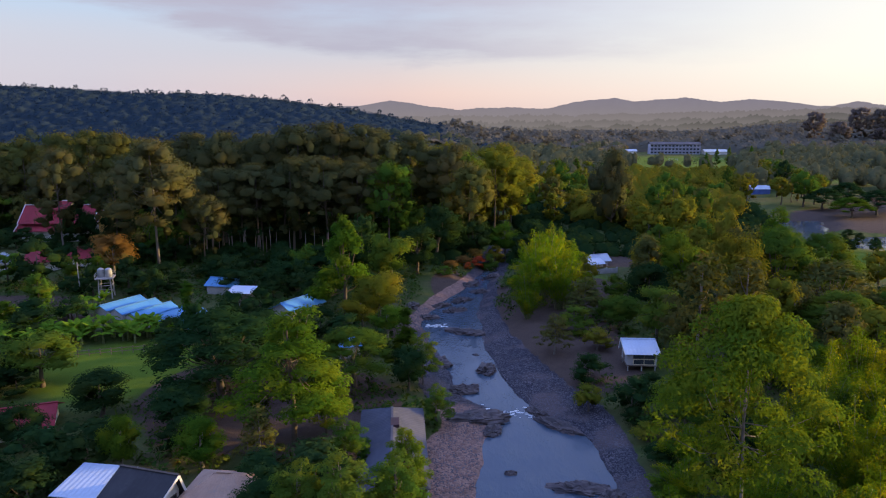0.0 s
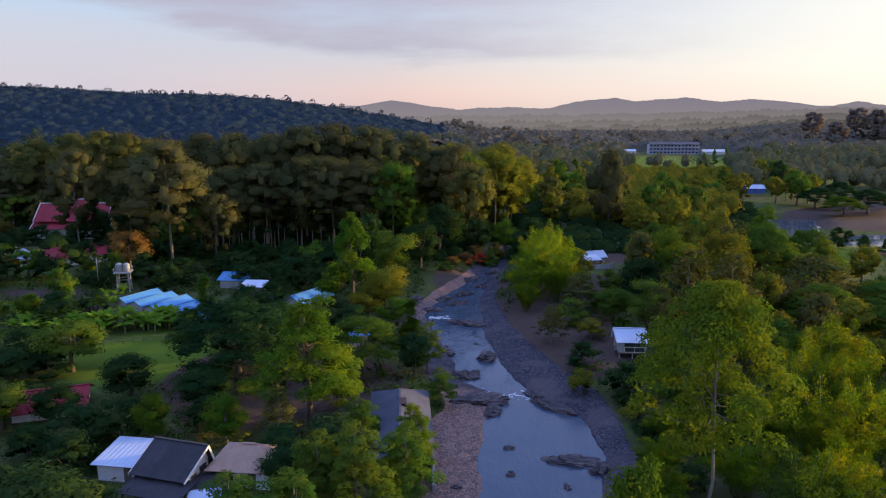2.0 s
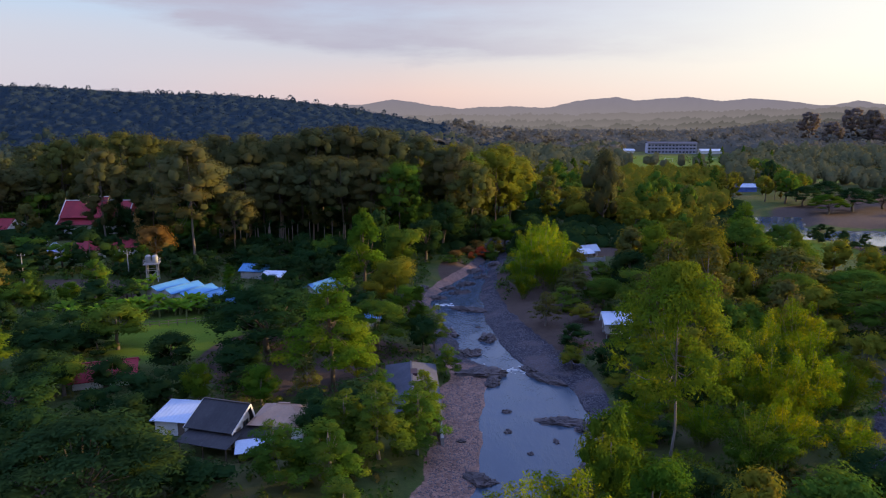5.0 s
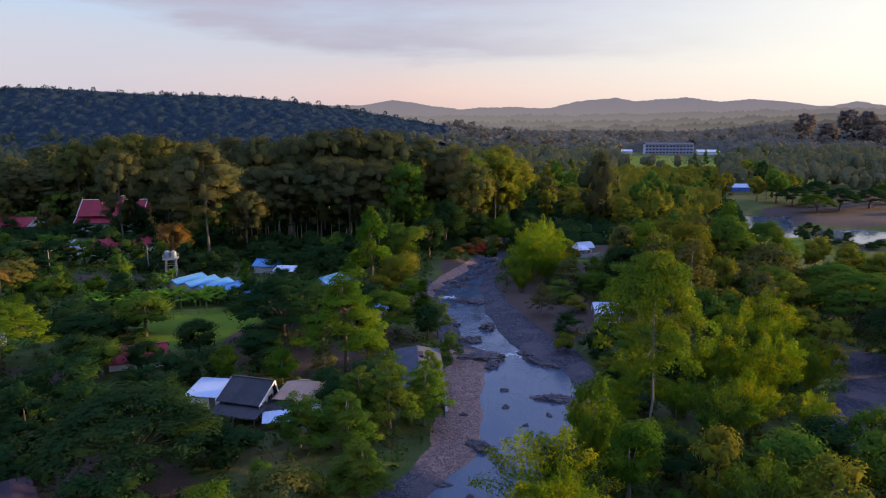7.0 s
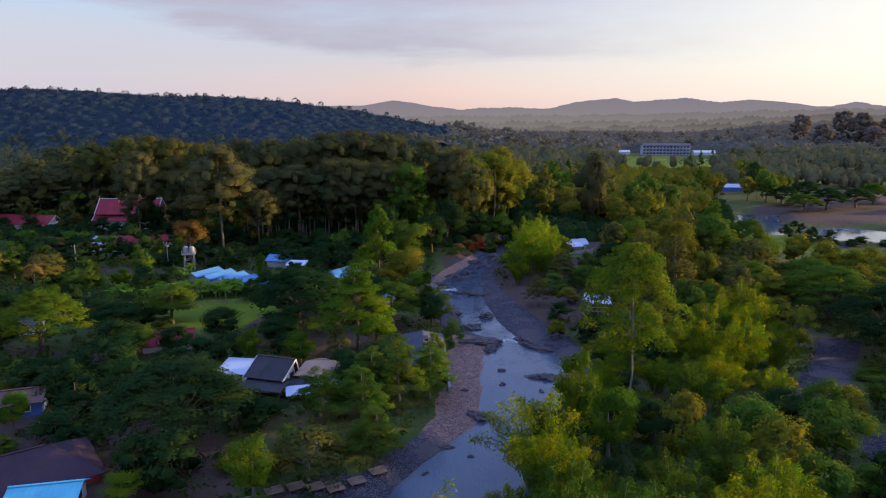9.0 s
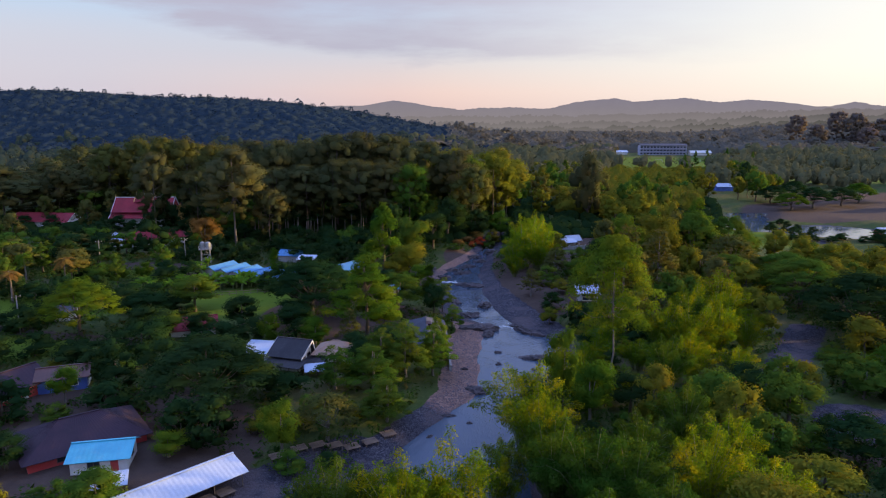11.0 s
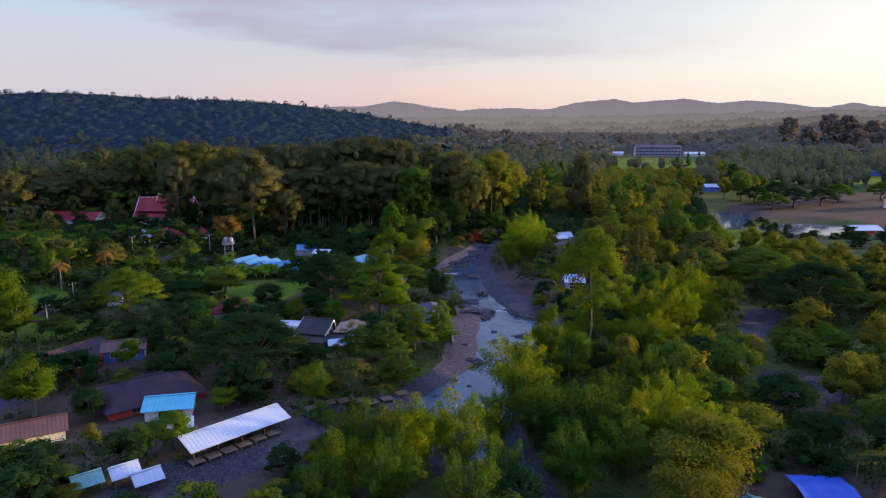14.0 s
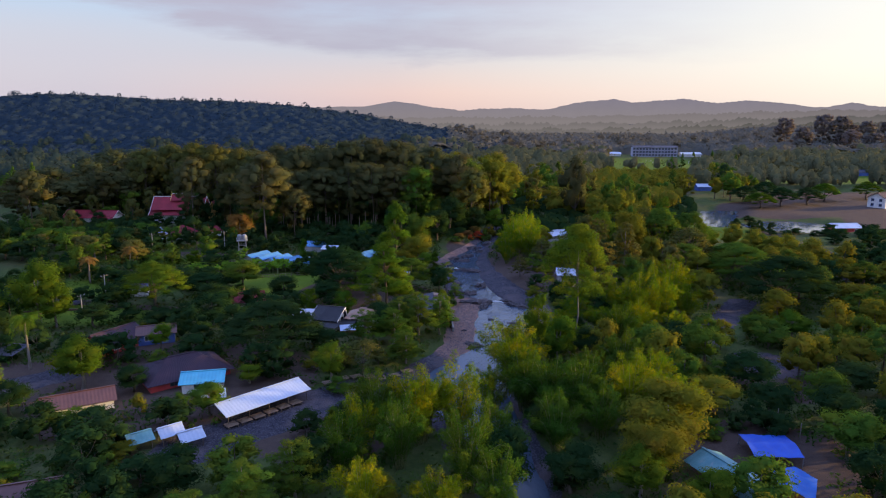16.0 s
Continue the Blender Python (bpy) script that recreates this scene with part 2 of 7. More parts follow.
TARP_LIGHT = surface("sky_blue_tarpaulin", (0.006, 0.10, 0.42), (0.012, 0.14, 0.50), 0.5, 3, 0.65, 0.5)
TEAL = surface("faded_teal_roof", (0.09, 0.26, 0.27), (0.16, 0.36, 0.36), 0.5, 7, 0.6, 0.2, stain=(0.24, 0.28, 0.28))
WHITE = surface("white_wall", (0.66, 0.64, 0.60), (0.78, 0.76, 0.72), 0.5, 10, 0.85, 0.15, stain=(0.45, 0.43, 0.40))
GREY_WALL = surface("cement_wall", (0.30, 0.29, 0.28), (0.40, 0.39, 0.37), 0.6, 9, 0.9, 0.25, stain=(0.20, 0.19, 0.18))
BLUE_WALL = surface("blue_wall", (0.05, 0.10, 0.34), (0.08, 0.15, 0.42), 0.6, 9, 0.8, 0.15)
RED_WALL = surface("red_wall", (0.42, 0.04, 0.04), (0.52, 0.07, 0.06), 0.6, 9, 0.8, 0.15)
YELLOW_WALL = surface("cream_wall", (0.60, 0.50, 0.28), (0.70, 0.60, 0.36), 0.6, 9, 0.85, 0.15)
WOOD = surface("weathered_wood", (0.10, 0.075, 0.055), (0.18, 0.135, 0.10), 1.0, 12, 0.85, 0.4, streaks=(1, 1, 0.2))
MAT_WOOD = surface("bamboo_platform_wood", (0.15, 0.10, 0.065), (0.24, 0.165, 0.105), 0.9, 12, 0.8, 0.3)
STEEL = surface("galvanised_steel", (0.26, 0.27, 0.28), (0.36, 0.37, 0.38), 1.0, 15, 0.55, 0.1, metal=0.5)
CONCRETE = surface("concrete", (0.26, 0.255, 0.25), (0.36, 0.35, 0.34), 0.8, 10, 0.9, 0.3, stain=(0.26, 0.25, 0.24))
GLASS = surface("dark_window_glass", (0.03, 0.04, 0.05), (0.05, 0.06, 0.07), 0.5, 4, 0.12, 0.02)
GOLD = surface("gilded_trim", (0.75, 0.42, 0.10), (0.90, 0.55, 0.16), 1.0, 10, 0.35, 0.2, metal=0.7)


def ground_material():
    """Grass, bare soil and cobbles, laid out by the masks 'bare', 'gravel', 'sandy' and 'lush' of the ground sheet."""
    m, nn, ll = nodes_of("ground_cover")
    tc = nn.new("ShaderNodeTexCoord")
    v = tc.outputs["Object"]

    def mask(name):
        a = nn.new("ShaderNodeAttribute")
        a.attribute_name = name
        return a.outputs["Fac"]

    broad, mid, fine = noise_of(nn, ll, v, 0.05, 5.0), noise_of(nn, ll, v, 0.6, 6.0, 0.65), noise_of(nn, ll, v, 5.0, 6.0, 0.7)
    grass = mix_of(nn, ll, ramp_of(nn, ll, mid, (0.35, 0.0), (0.65, 1.0)), (0.035, 0.060, 0.016), (0.070, 0.090, 0.024))
    grass = mix_of(nn, ll, ramp_of(nn, ll, broad, (0.45, 0.0), (0.7, 0.8)), grass, (0.085, 0.068, 0.036))
    grass = mix_of(nn, ll, mask("lush"), grass, mix_of(nn, ll, mid, (0.060, 0.105, 0.008), (0.090, 0.135, 0.012)))
    # ground under the hill forest gets the same painted haze blue
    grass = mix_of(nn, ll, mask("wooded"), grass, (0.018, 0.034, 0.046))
    soil = mix_of(nn, ll, mid, (0.052, 0.038, 0.032), (0.112, 0.078, 0.058))
    soil = mix_of(nn, ll, 0.5, soil, ramp_of(nn, ll, fine, (0.3, 0.55), (0.7, 1.0)), "MULTIPLY")
    cell = nn.new("ShaderNodeTexVoronoi")
    cell.inputs["Scale"].default_value = 2.6
    ll.new(v, cell.inputs["Vector"])
    edge = nn.new("ShaderNodeTexVoronoi")
    edge.feature = "DISTANCE_TO_EDGE"
    edge.inputs["Scale"].default_value = 2.6
    ll.new(v, edge.inputs["Vector"])
    hue = nn.new("ShaderNodeSeparateColor")
    ll.new(cell.outputs["Color"], hue.inputs[0])
    cob = mix_of(nn, ll, hue.outputs[0], (0.040, 0.040, 0.052), (0.082, 0.077, 0.090))
    cob = mix_of(nn, ll, 1.0, cob, ramp_of(nn, ll, edge.outputs["Distance"], (0.0, 0.35), (0.12, 1.0)), "MULTIPLY")
    cob = mix_of(nn, ll, ramp_of(nn, ll, noise_of(nn, ll, v, 0.16, 4.0), (0.5, 0.0), (0.62, 0.6)), cob, (0.125, 0.096, 0.092))

    # pinkish gravel and reddish soil; low sun on the near bar painted in too
    cob = mix_of(nn, ll, mask("sandy_sunlit"), cob, mix_of(nn, ll, hue.outputs[0], (0.165, 0.100, 0.080), (0.300, 0.182, 0.140)))

    def blur(a, low, high):
        wob = nn.new("ShaderNodeMath")
        wob.operation = "MULTIPLY_ADD"
        ll.new(mid, wob.inputs[0])
        wob.inputs[1].default_value = 0.7
        ll.new(a, wob.inputs[2])
        return ramp_of(nn, ll, wob.outputs[0], (low, 0.0), (high, 1.0))

    col = mix_of(nn, ll, blur(mask("bare"), 0.7, 0.9), grass, soil)
    stones = blur(mask("gravel"), 0.72, 0.86)
    col = mix_of(nn, ll, stones, col, cob)
    p = nn.new("ShaderNodeBsdfPrincipled")
    ll.new(col, p.inputs["Base Color"])
    p.inputs["Roughness"].default_value, p.inputs["Specular IOR Level"].default_value = 0.95, 0.08
    relief = mix_of(nn, ll, stones, fine, ramp_of(nn, ll, edge.outputs["Distance"], (0.0, 0.0), (0.3, 1.0)))
    b = nn.new("ShaderNodeBump")
    b.inputs["Strength"].default_value, b.inputs["Distance"].default_value = 0.7, 0.15
    ll.new(relief, b.inputs["Height"])
    ll.new(b.outputs[0], p.inputs["Normal"])
    o = nn.new("ShaderNodeOutputMaterial")
    ll.new(p.outputs[0], o.inputs["Surface"])
    return m


def water_material(name, chop):
    m, nn, ll = nodes_of(name)
    tc = nn.new("ShaderNodeTexCoord")
    mp = nn.new("ShaderNodeMapping")
    mp.inputs["Scale"].default_value = (1.3, 0.6, 1.0)
    ll.new(tc.outputs["Object"], mp.inputs[0])
    swell, ripple = noise_of(nn, ll, mp.outputs[0], 0.22, 3.0), noise_of(nn, ll, mp.outputs[0], 1.7, 6.0, 0.6)
    wave = nn.new("ShaderNodeMath")
    wave.operation = "MULTIPLY"
    ll.new(ripple, wave.inputs[0])
    ll.new(ramp_of(nn, ll, swell, (0.38, 0.15), (0.66, 1.0)), wave.inputs[1])
    p = nn.new("ShaderNodeBsdfPrincipled")
    bed = mix_of(nn, ll, swell, (0.040, 0.060, 0.088), (0.060, 0.084, 0.110))
    ll.new(bed, p.inputs["Base Color"])
    p.inputs["Roughness"].default_value, p.inputs["IOR"].default_value = 0.06, 1.33
    b = nn.new("ShaderNodeBump")
    b.inputs["Strength"].default_value, b.inputs["Distance"].default_value = chop, 0.25
    ll.new(wave.outputs[0], b.inputs["Height"])
    ll.new(b.outputs[0], p.inputs["Normal"])
    o = nn.new("ShaderNodeOutputMaterial")
    ll.new(p.outputs[0], o.inputs["Surface"])
    return m


GROUND, WATER, POND = ground_material(), water_material("river_water", 0.5), water_material("pond_water", 0.08)
FOAM = surface("white_water", (0.62, 0.66, 0.68), (0.80, 0.83, 0.84), 1.5, 9, 0.6, 0.6)


# ---- helpers for meshes ----
def solid(name, verts, faces, material, parent=None, smooth=False):
    me = bpy.data.meshes.new(name)
    me.from_pydata([tuple(v) for v in verts], [], [tuple(f) for f in faces])
    me.materials.append(material)
    if smooth:
        me.polygons.foreach_set("use_smooth", [True] * len(me.polygons))
    me.update()
    ob = new(name, me)
    ob.parent = parent
    return ob


def part(name, bm, material, parent, label=""):
    """One mesh object from a bmesh, under a thing or under a part."""
    me = bpy.data.meshes.new(name)
    bm.normal_update()
    bm.to_mesh(me)
    bm.free()
    me.materials.append(material)
    ob = new(name, me)
    ob.parent = parent
    return tagged(ob, label)


def base(name, x, y, z, turn=0.0):
    ob = new(name)
    ob.empty_display_size = 0.3
    ob.matrix_basis = pose(x, y, z, 0, 0, turn)
    return ob


# ---- the lie of the land ----
# Stations along the river: how far upstream, then the water's two edges and the outer edges of the gravel.
RIVER_Y = np.array([-160, -5, 15, 28, 34, 45, 52, 62, 70, 78, 83, 87, 91, 95, 107, 121, 130, 138, 150, 162, 177, 205, 235], float)
EDGE_L = np.array([6, 4.5, -1, -8.5, -8.8, -1.6, 2.5, 3.5, 4, 4.7, 6.7, 7.8, 6.5, 2, 0.6, -2.5, -4.4, -2.8, 1, 6.4, 10.7, 16, 22], float)
EDGE_R = np.array([12, 10.5, 9, 8, 8, 10, 13, 17, 19.5, 19.3, 18.2, 14, 13, 11, 8.4, 7, 7.6, 6.8, 9.2, 11, 14, 18, 23], float)
SHORE_L = np.array([3, 1, -6, -15, -13, -6.5, -3.2, -3, -2.5, -2, 0, 0, -2, -3, -4, -6, -7, -5.5, -1.5, 4, 8.5, 14, 20], float)
SHORE_R = np.array([13.2, 11.6, 10.2, 9.2, 9.2, 12.2, 16.2, 21, 22.5, 23, 22.8, 22.2, 21.6, 20, 15.5, 12.6, 11.8, 11, 12, 13.5, 17, 20, 25], float)


def smooth(t):
    t = np.clip(t, 0.0, 1.0)
    return t * t * (3 - 2 * t)


def rough_of(x, y, s=1.0):
    return (np.sin(x * 0.31 * s + 1.3 * np.sin(y * 0.17 * s)) + np.sin(y * 0.27 * s + 1.7 * np.sin(x * 0.21 * s + 2.0)) + 0.5 * np.sin((x + y) * 0.83 * s)) / 2.5


def river_at(x, y):
    """How far a place lies outside the water, how wide the shore is there, and how much of a river there still is."""
    l, r = np.interp(y, RIVER_Y, EDGE_L), np.interp(y, RIVER_Y, EDGE_R)
    a, b = np.interp(y, RIVER_Y, SHORE_L), np.interp(y, RIVER_Y, SHORE_R)
    out_l, out_r = l - x, x - r
    wob = 0.5 * rough_of(x * 2.3, y * 2.3)
    left = out_l > out_r
    return np.where(left, out_l, out_r) + wob, np.where(left, l - a, b - r), 1 - smooth((y - 205) / 30)


def pond_at(x, y):
    """Below 1 inside the pond and the stream that leads off it."""
    main = np.hypot((x - 151) / 20, (y - 212) / 17)
    t = np.clip(((x - 119) * 20 + (y - 216) * 50) / 2900, 0, 1)
    arm = np.hypot(x - 119 - 20 * t, y - 216 - 50 * t) / 8.5
    return np.minimum(main, arm) + 0.08 * rough_of(x, y, 1.4)


def hill_at(x, y):
    """The wooded ridge behind the plain."""
    crest = np.interp(x, (-1400, -900, -500, -305, -180, -103, -15, 60, 130), (30, 60, 61, 57, 45, 37, 20, 6, 0)) * (0.96 + 0.04 * np.sin(x * 0.023))
    return crest * smooth((y - 560) / 220) * (1 - 0.6 * smooth((y - 900) / 400)) + 14 * smooth((x - 420) / 200) * smooth((y - 620) / 200)


def ground_z(x, y):
    x, y = np.asarray(x, float), np.asarray(y, float)
    out, shore, here = river_at(x, y)
    bank = np.where(out < 0, np.maximum(-1.0, out * 0.35), np.where(out < shore, 0.9 * (np.clip(out / np.maximum(shore, 0.5), 0, 1)) ** 0.8, 0.9 + 0.9 * smooth((out - shore) / 4)))
    land = bank * here + 1.8 * (1 - here)
    land = land + np.where(out > shore, 0.25 * rough_of(x, y, 0.5), 0.06 * rough_of(x, y, 2.0))
    p = pond_at(x, y)
    land = np.where(p < 1.5, np.minimum(land, -0.6 + 2.2 * smooth((p - 0.8) / 0.7)), land)
    return land + hill_at(x, y)


def height_at(x, y):
    return float(ground_z(x, y))


def lines(*spans):
    got = []
    for a, b, step in spans:
        got += list(np.arange(a, b, step))
    return np.array(got + [spans[-1][1]])


GX = np.concatenate([-np.geomspace(4800, 330, 22)[:-1], lines((-330, -110, 6), (-110, -24, 2.2), (-24, 34, 0.9), (34, 110, 2.2), (110, 330, 6)), np.geomspace(330, 4800, 22)[1:]])
GY = np.concatenate([-np.geomspace(2500, 120, 8)[:-1], lines((-120, -30, 6), (-30, 190, 1.5), (190, 300, 4), (300, 900, 20)), np.geomspace(900, 4800, 16)[1:]])
gx, gy = np.meshgrid(GX, GY)
gz = ground_z(gx, gy)
nx, ny = len(GX), len(GY)
idx = np.arange(nx * ny).reshape(ny, nx)
quads = np.stack([idx[:-1, :-1], idx[:-1, 1:], idx[1:, 1:], idx[1:, :-1]], -1).reshape(-1, 4)
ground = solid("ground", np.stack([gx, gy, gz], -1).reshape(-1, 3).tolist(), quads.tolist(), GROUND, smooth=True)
tagged(ground, "grassy valley floor with bare soil and gravel", "ground", kind="structure")


def oval(cx, cy, rx, ry, turn=0.0):
    c, s = math.cos(radians(turn)), math.sin(radians(turn))
    u, v = ((gx - cx) * c + (gy - cy) * s) / rx, (-(gx - cx) * s + (gy - cy) * c) / ry
    return 1 - smooth((np.hypot(u, v) - 0.8) / 0.35)


def along(x0, y0, x1, y1, w):
    t = np.clip(((gx - x0) * (x1 - x0) + (gy - y0) * (y1 - y0)) / ((x1 - x0) ** 2 + (y1 - y0) ** 2), 0, 1)
    d = np.hypot(gx - x0 - t * (x1 - x0), gy - y0 - t * (y1 - y0))
    return 1 - smooth((d / w - 0.8) / 0.4)


g_out, g_shore, g_here = river_at(gx, gy)
gravel = (1 - smooth((g_out - g_shore + 0.6) / 1.6)) * g_here
for m in (along(50, 50, 73, 83, 3.4), oval(58, 38, 7, 7), along(-40, 4, -14, 30, 5), along(127, 190, 126, 168, 1.6), along(126, 168, 131, 140, 1.6), along(131, 158, 104, 78, 2.2), along(-140, 92, -88, 79, 1.6), along(-84, 22, -74, 32, 4.0)):
    gravel = np.maximum(gravel, m)
bare = np.zeros_like(gx)
for m in (oval(20, 118, 13, 26, 8), oval(-14, 82, 9, 18), oval(-27, 82, 11, 9), oval(-34, 92, 9, 12), oval(27, 150, 18, 14), oval(46, 186, 20, 12), oval(-52, 30, 26, 22), oval(-78, 30, 26, 9),
          oval(58, 32, 9, 12), oval(43, 0, 13, 14), oval(240, 292, 70, 46), oval(-92, 141, 16, 5), oval(-76, 128, 9, 4), oval(205, 205, 30, 40), oval(180, 262, 44, 30), oval(-6, 124, 4, 12), oval(168, 243, 34, 13), oval(-22, 8, 11, 9), oval(2, 158, 5, 14),
          along(-140, 92, -60, 72, 2.0), along(-30, 20, -60, 12, 6)):
    bare = np.maximum(bare, m)
lush = np.zeros_like(gx)
for m in (oval(-50, 102, 14, 14), oval(-92, 70, 22, 10), oval(-96, 96, 22, 10), oval(205, 545, 100, 120), oval(110, 190, 14, 20), oval(33, 157, 8, 8), oval(-98, 132, 20, 8), oval(300, 420, 90, 30)):
    lush = np.maximum(lush, m)
for name, values in (("bare", bare), ("gravel", gravel), ("lush", lush), ("sandy_sunlit", np.maximum(along(-1.5, 50, 1.5, 86, 5.0), along(-8, 128, 3, 166, 5.0))), ("wooded", smooth(hill_at(gx, gy) / 6))):
    a = ground.data.attributes.new(name, "FLOAT", "POINT")
    a.data.foreach_set("value", np.clip(values, 0, 1).astype(np.float32).ravel())


def sheet(name, x0, x1, y0, y1, z, step, material, label):
    xs, ys = np.arange(x0, x1 + step, step), np.arange(y0, y1 + step, step)
    ux, uy = np.meshgrid(xs, ys)
    i = np.arange(ux.size).reshape(ux.shape)
    f = np.stack([i[:-1, :-1], i[:-1, 1:], i[1:, 1:], i[1:, :-1]], -1).reshape(-1, 4)
    ob = solid(name, np.stack([ux, uy, np.full(ux.shape, z)], -1).reshape(-1, 3).tolist(), f.tolist(), material)
    return tagged(ob, label, "water", kind="structure")


sheet("river", -24, 30, -160, 234, 0.0, 6.0, WATER, "shallow blue-grey river between gravel banks")
sheet("pond", 86, 204, 150, 262, 0.05, 6.0, POND, "still pond that mirrors the evening sky")


# ---- plants ----
def unit(v):
    return v / np.maximum(np.linalg.norm(v, axis=-1, keepdims=True), 1e-6)


GOLD_R = (1 + 5 ** 0.5) / 2
ICO = unit(np.array([(-1, GOLD_R, 0), (1, GOLD_R, 0), (-1, -GOLD_R, 0), (1, -GOLD_R, 0), (0, -1, GOLD_R), (0, 1, GOLD_R), (0, -1, -GOLD_R), (0, 1, -GOLD_R), (GOLD_R, 0, -1), (GOLD_R, 0, 1), (-GOLD_R, 0, -1), (-GOLD_R, 0, 1)]))
ICO_FACES = np.array([(0, 11, 5), (0, 5, 1), (0, 1, 7), (0, 7, 10), (0, 10, 11), (1, 5, 9), (5, 11, 4), (11, 10, 2), (10, 7, 6), (7, 1, 8), (3, 9, 4), (3, 4, 2), (3, 2, 6), (3, 6, 8), (3, 8, 9), (4, 9, 5), (2, 4, 11), (6, 2, 10), (8, 6, 7), (9, 8, 1)])


def leaf_mesh(name, at, facing, size, slim, droop, rng, soft=None, cores=None, mid=None):
    """Pointed leaves (or sprays of leaves), one small tilted blade each, over the dense twiggy hearts of the clumps (x, y, z, radius, height radius).
    Where soft is given the leaves are rounded off into billows: it names the way each leaf's light falls."""
    n = len(at)
    u = unit(np.cross(facing, rng.normal(size=(n, 3))))
    v = np.cross(facing, u)
    s = (size * rng.uniform(0.65, 1.35, n))[:, None]
    dip = np.zeros((n, 3))
    dip[:, 2] = droop * s[:, 0]
    verts = np.stack([at - u * s * 0.9 - v * s * slim - dip * 0.5, at + u * s * 1.15 - dip, at - u * s * 0.7 + v * s * slim], 1).reshape(-1, 3)
    faces = np.arange(3 * n).reshape(n, 3)
    bend = np.repeat(facing if soft is None else soft, 3, axis=0)
    if cores is not None:
        c = np.asarray(cores, float)
        k = len(c)
        lump = ICO[None] * rng.uniform(0.82, 1.12, (k, 12, 1))
        heart = (c[:, None, :3] + lump * np.stack([c[:, 3], c[:, 3], c[:, 4]], -1)[:, None, :]).reshape(-1, 3)
        faces = np.concatenate([faces, (ICO_FACES[None] + 3 * n + 12 * np.arange(k)[:, None, None]).reshape(-1, 3)])
        verts = np.concatenate([verts, heart])
        ways = np.tile(ICO, (k, 1))
        bend = np.concatenate([bend, ways * 0.5 + 0.8 * unit(heart - mid) if mid is not None else ways * 0.22 + np.array([0, -0.25, 0.8])])
    me = bpy.data.meshes.new(name)
    me.from_pydata(verts.tolist(), [], faces.tolist())
    if soft is not None:
        me.polygons.foreach_set("use_smooth", [True] * len(me.polygons))
        me.update()
        me.normals_split_custom_set_from_vertices(unit(bend).tolist())
    return me


def tube(verts, faces, path, radii, sides=6):
    start = len(verts)
    path = [Vector(p) for p in path]
    for k, (p, r) in enumerate(zip(path, radii)):
        way_on = (path[min(k + 1, len(path) - 1)] - path[max(k - 1, 0)]).normalized()
        a = way_on.orthogonal().normalized()
        b = way_on.cross(a)
        for j in range(sides):
            t = 2 * math.pi * j / sides
            verts.append(tuple(p + (a * math.cos(t) + b * math.sin(t)) * r))
    for k in range(len(path) - 1):
        for j in range(sides):
            i0, i1 = start + k * sides + j, start + k * sides + (j + 1) % sides
            faces.append((i0, i1, i1 + sides, i0 + sides))
    faces.append(tuple(range(start + (len(path) - 1) * sides, start + len(path) * sides)))


def clump_leaves(clumps, count, rng, flat=0.7, lift=0.35):
    """Leaves on the outer shells of the clumps (x, y, z, radius, height radius), most of them facing out and up."""
    w = np.array([c[3] * c[3] for c in clumps])
    pick = rng.choice(len(clumps), count, p=w / w.sum())
    c = np.array(clumps)[pick]
    d = unit(rng.normal(size=(count, 3)))
    d[:, 2] = np.where(d[:, 2] < -0.35, -d[:, 2], d[:, 2])
    r = rng.uniform(0.6, 1.12, count)[:, None]
    at = c[:, :3] + d * r * np.stack([c[:, 3], c[:, 3], c[:, 4]], -1)
    facing = unit(d * flat + np.array([0, 0, lift]) + 0.24 * rng.normal(size=(count, 3)))
    mid = np.array([0, 0, np.average(np.array(clumps)[:, 2]) - 1.5])
    soft = unit(d * 0.5 + 0.75 * unit(at - mid) + np.array([0, 0, 0.15]) + 0.22 * rng.normal(size=(count, 3)))
    return at, facing, soft, mid


def limbs_to(clumps, trunk_top, trunk_r, rng, share):
    verts, faces = [], []
    for c in clumps:
        if rng.random() > share:
            continue
        a, b = Vector(trunk_top), Vector(c[:3])
        start = a * rng.uniform(0.72, 1.0)
        mid = start.lerp(b, 0.5) + Vector((0, 0, -0.12 * (b - start).length))
        r = trunk_r * rng.uniform(0.28, 0.45)
        tube(verts, faces, (start, mid, b), (r, r * 0.6, r * 0.2), 5)
    return verts, faces


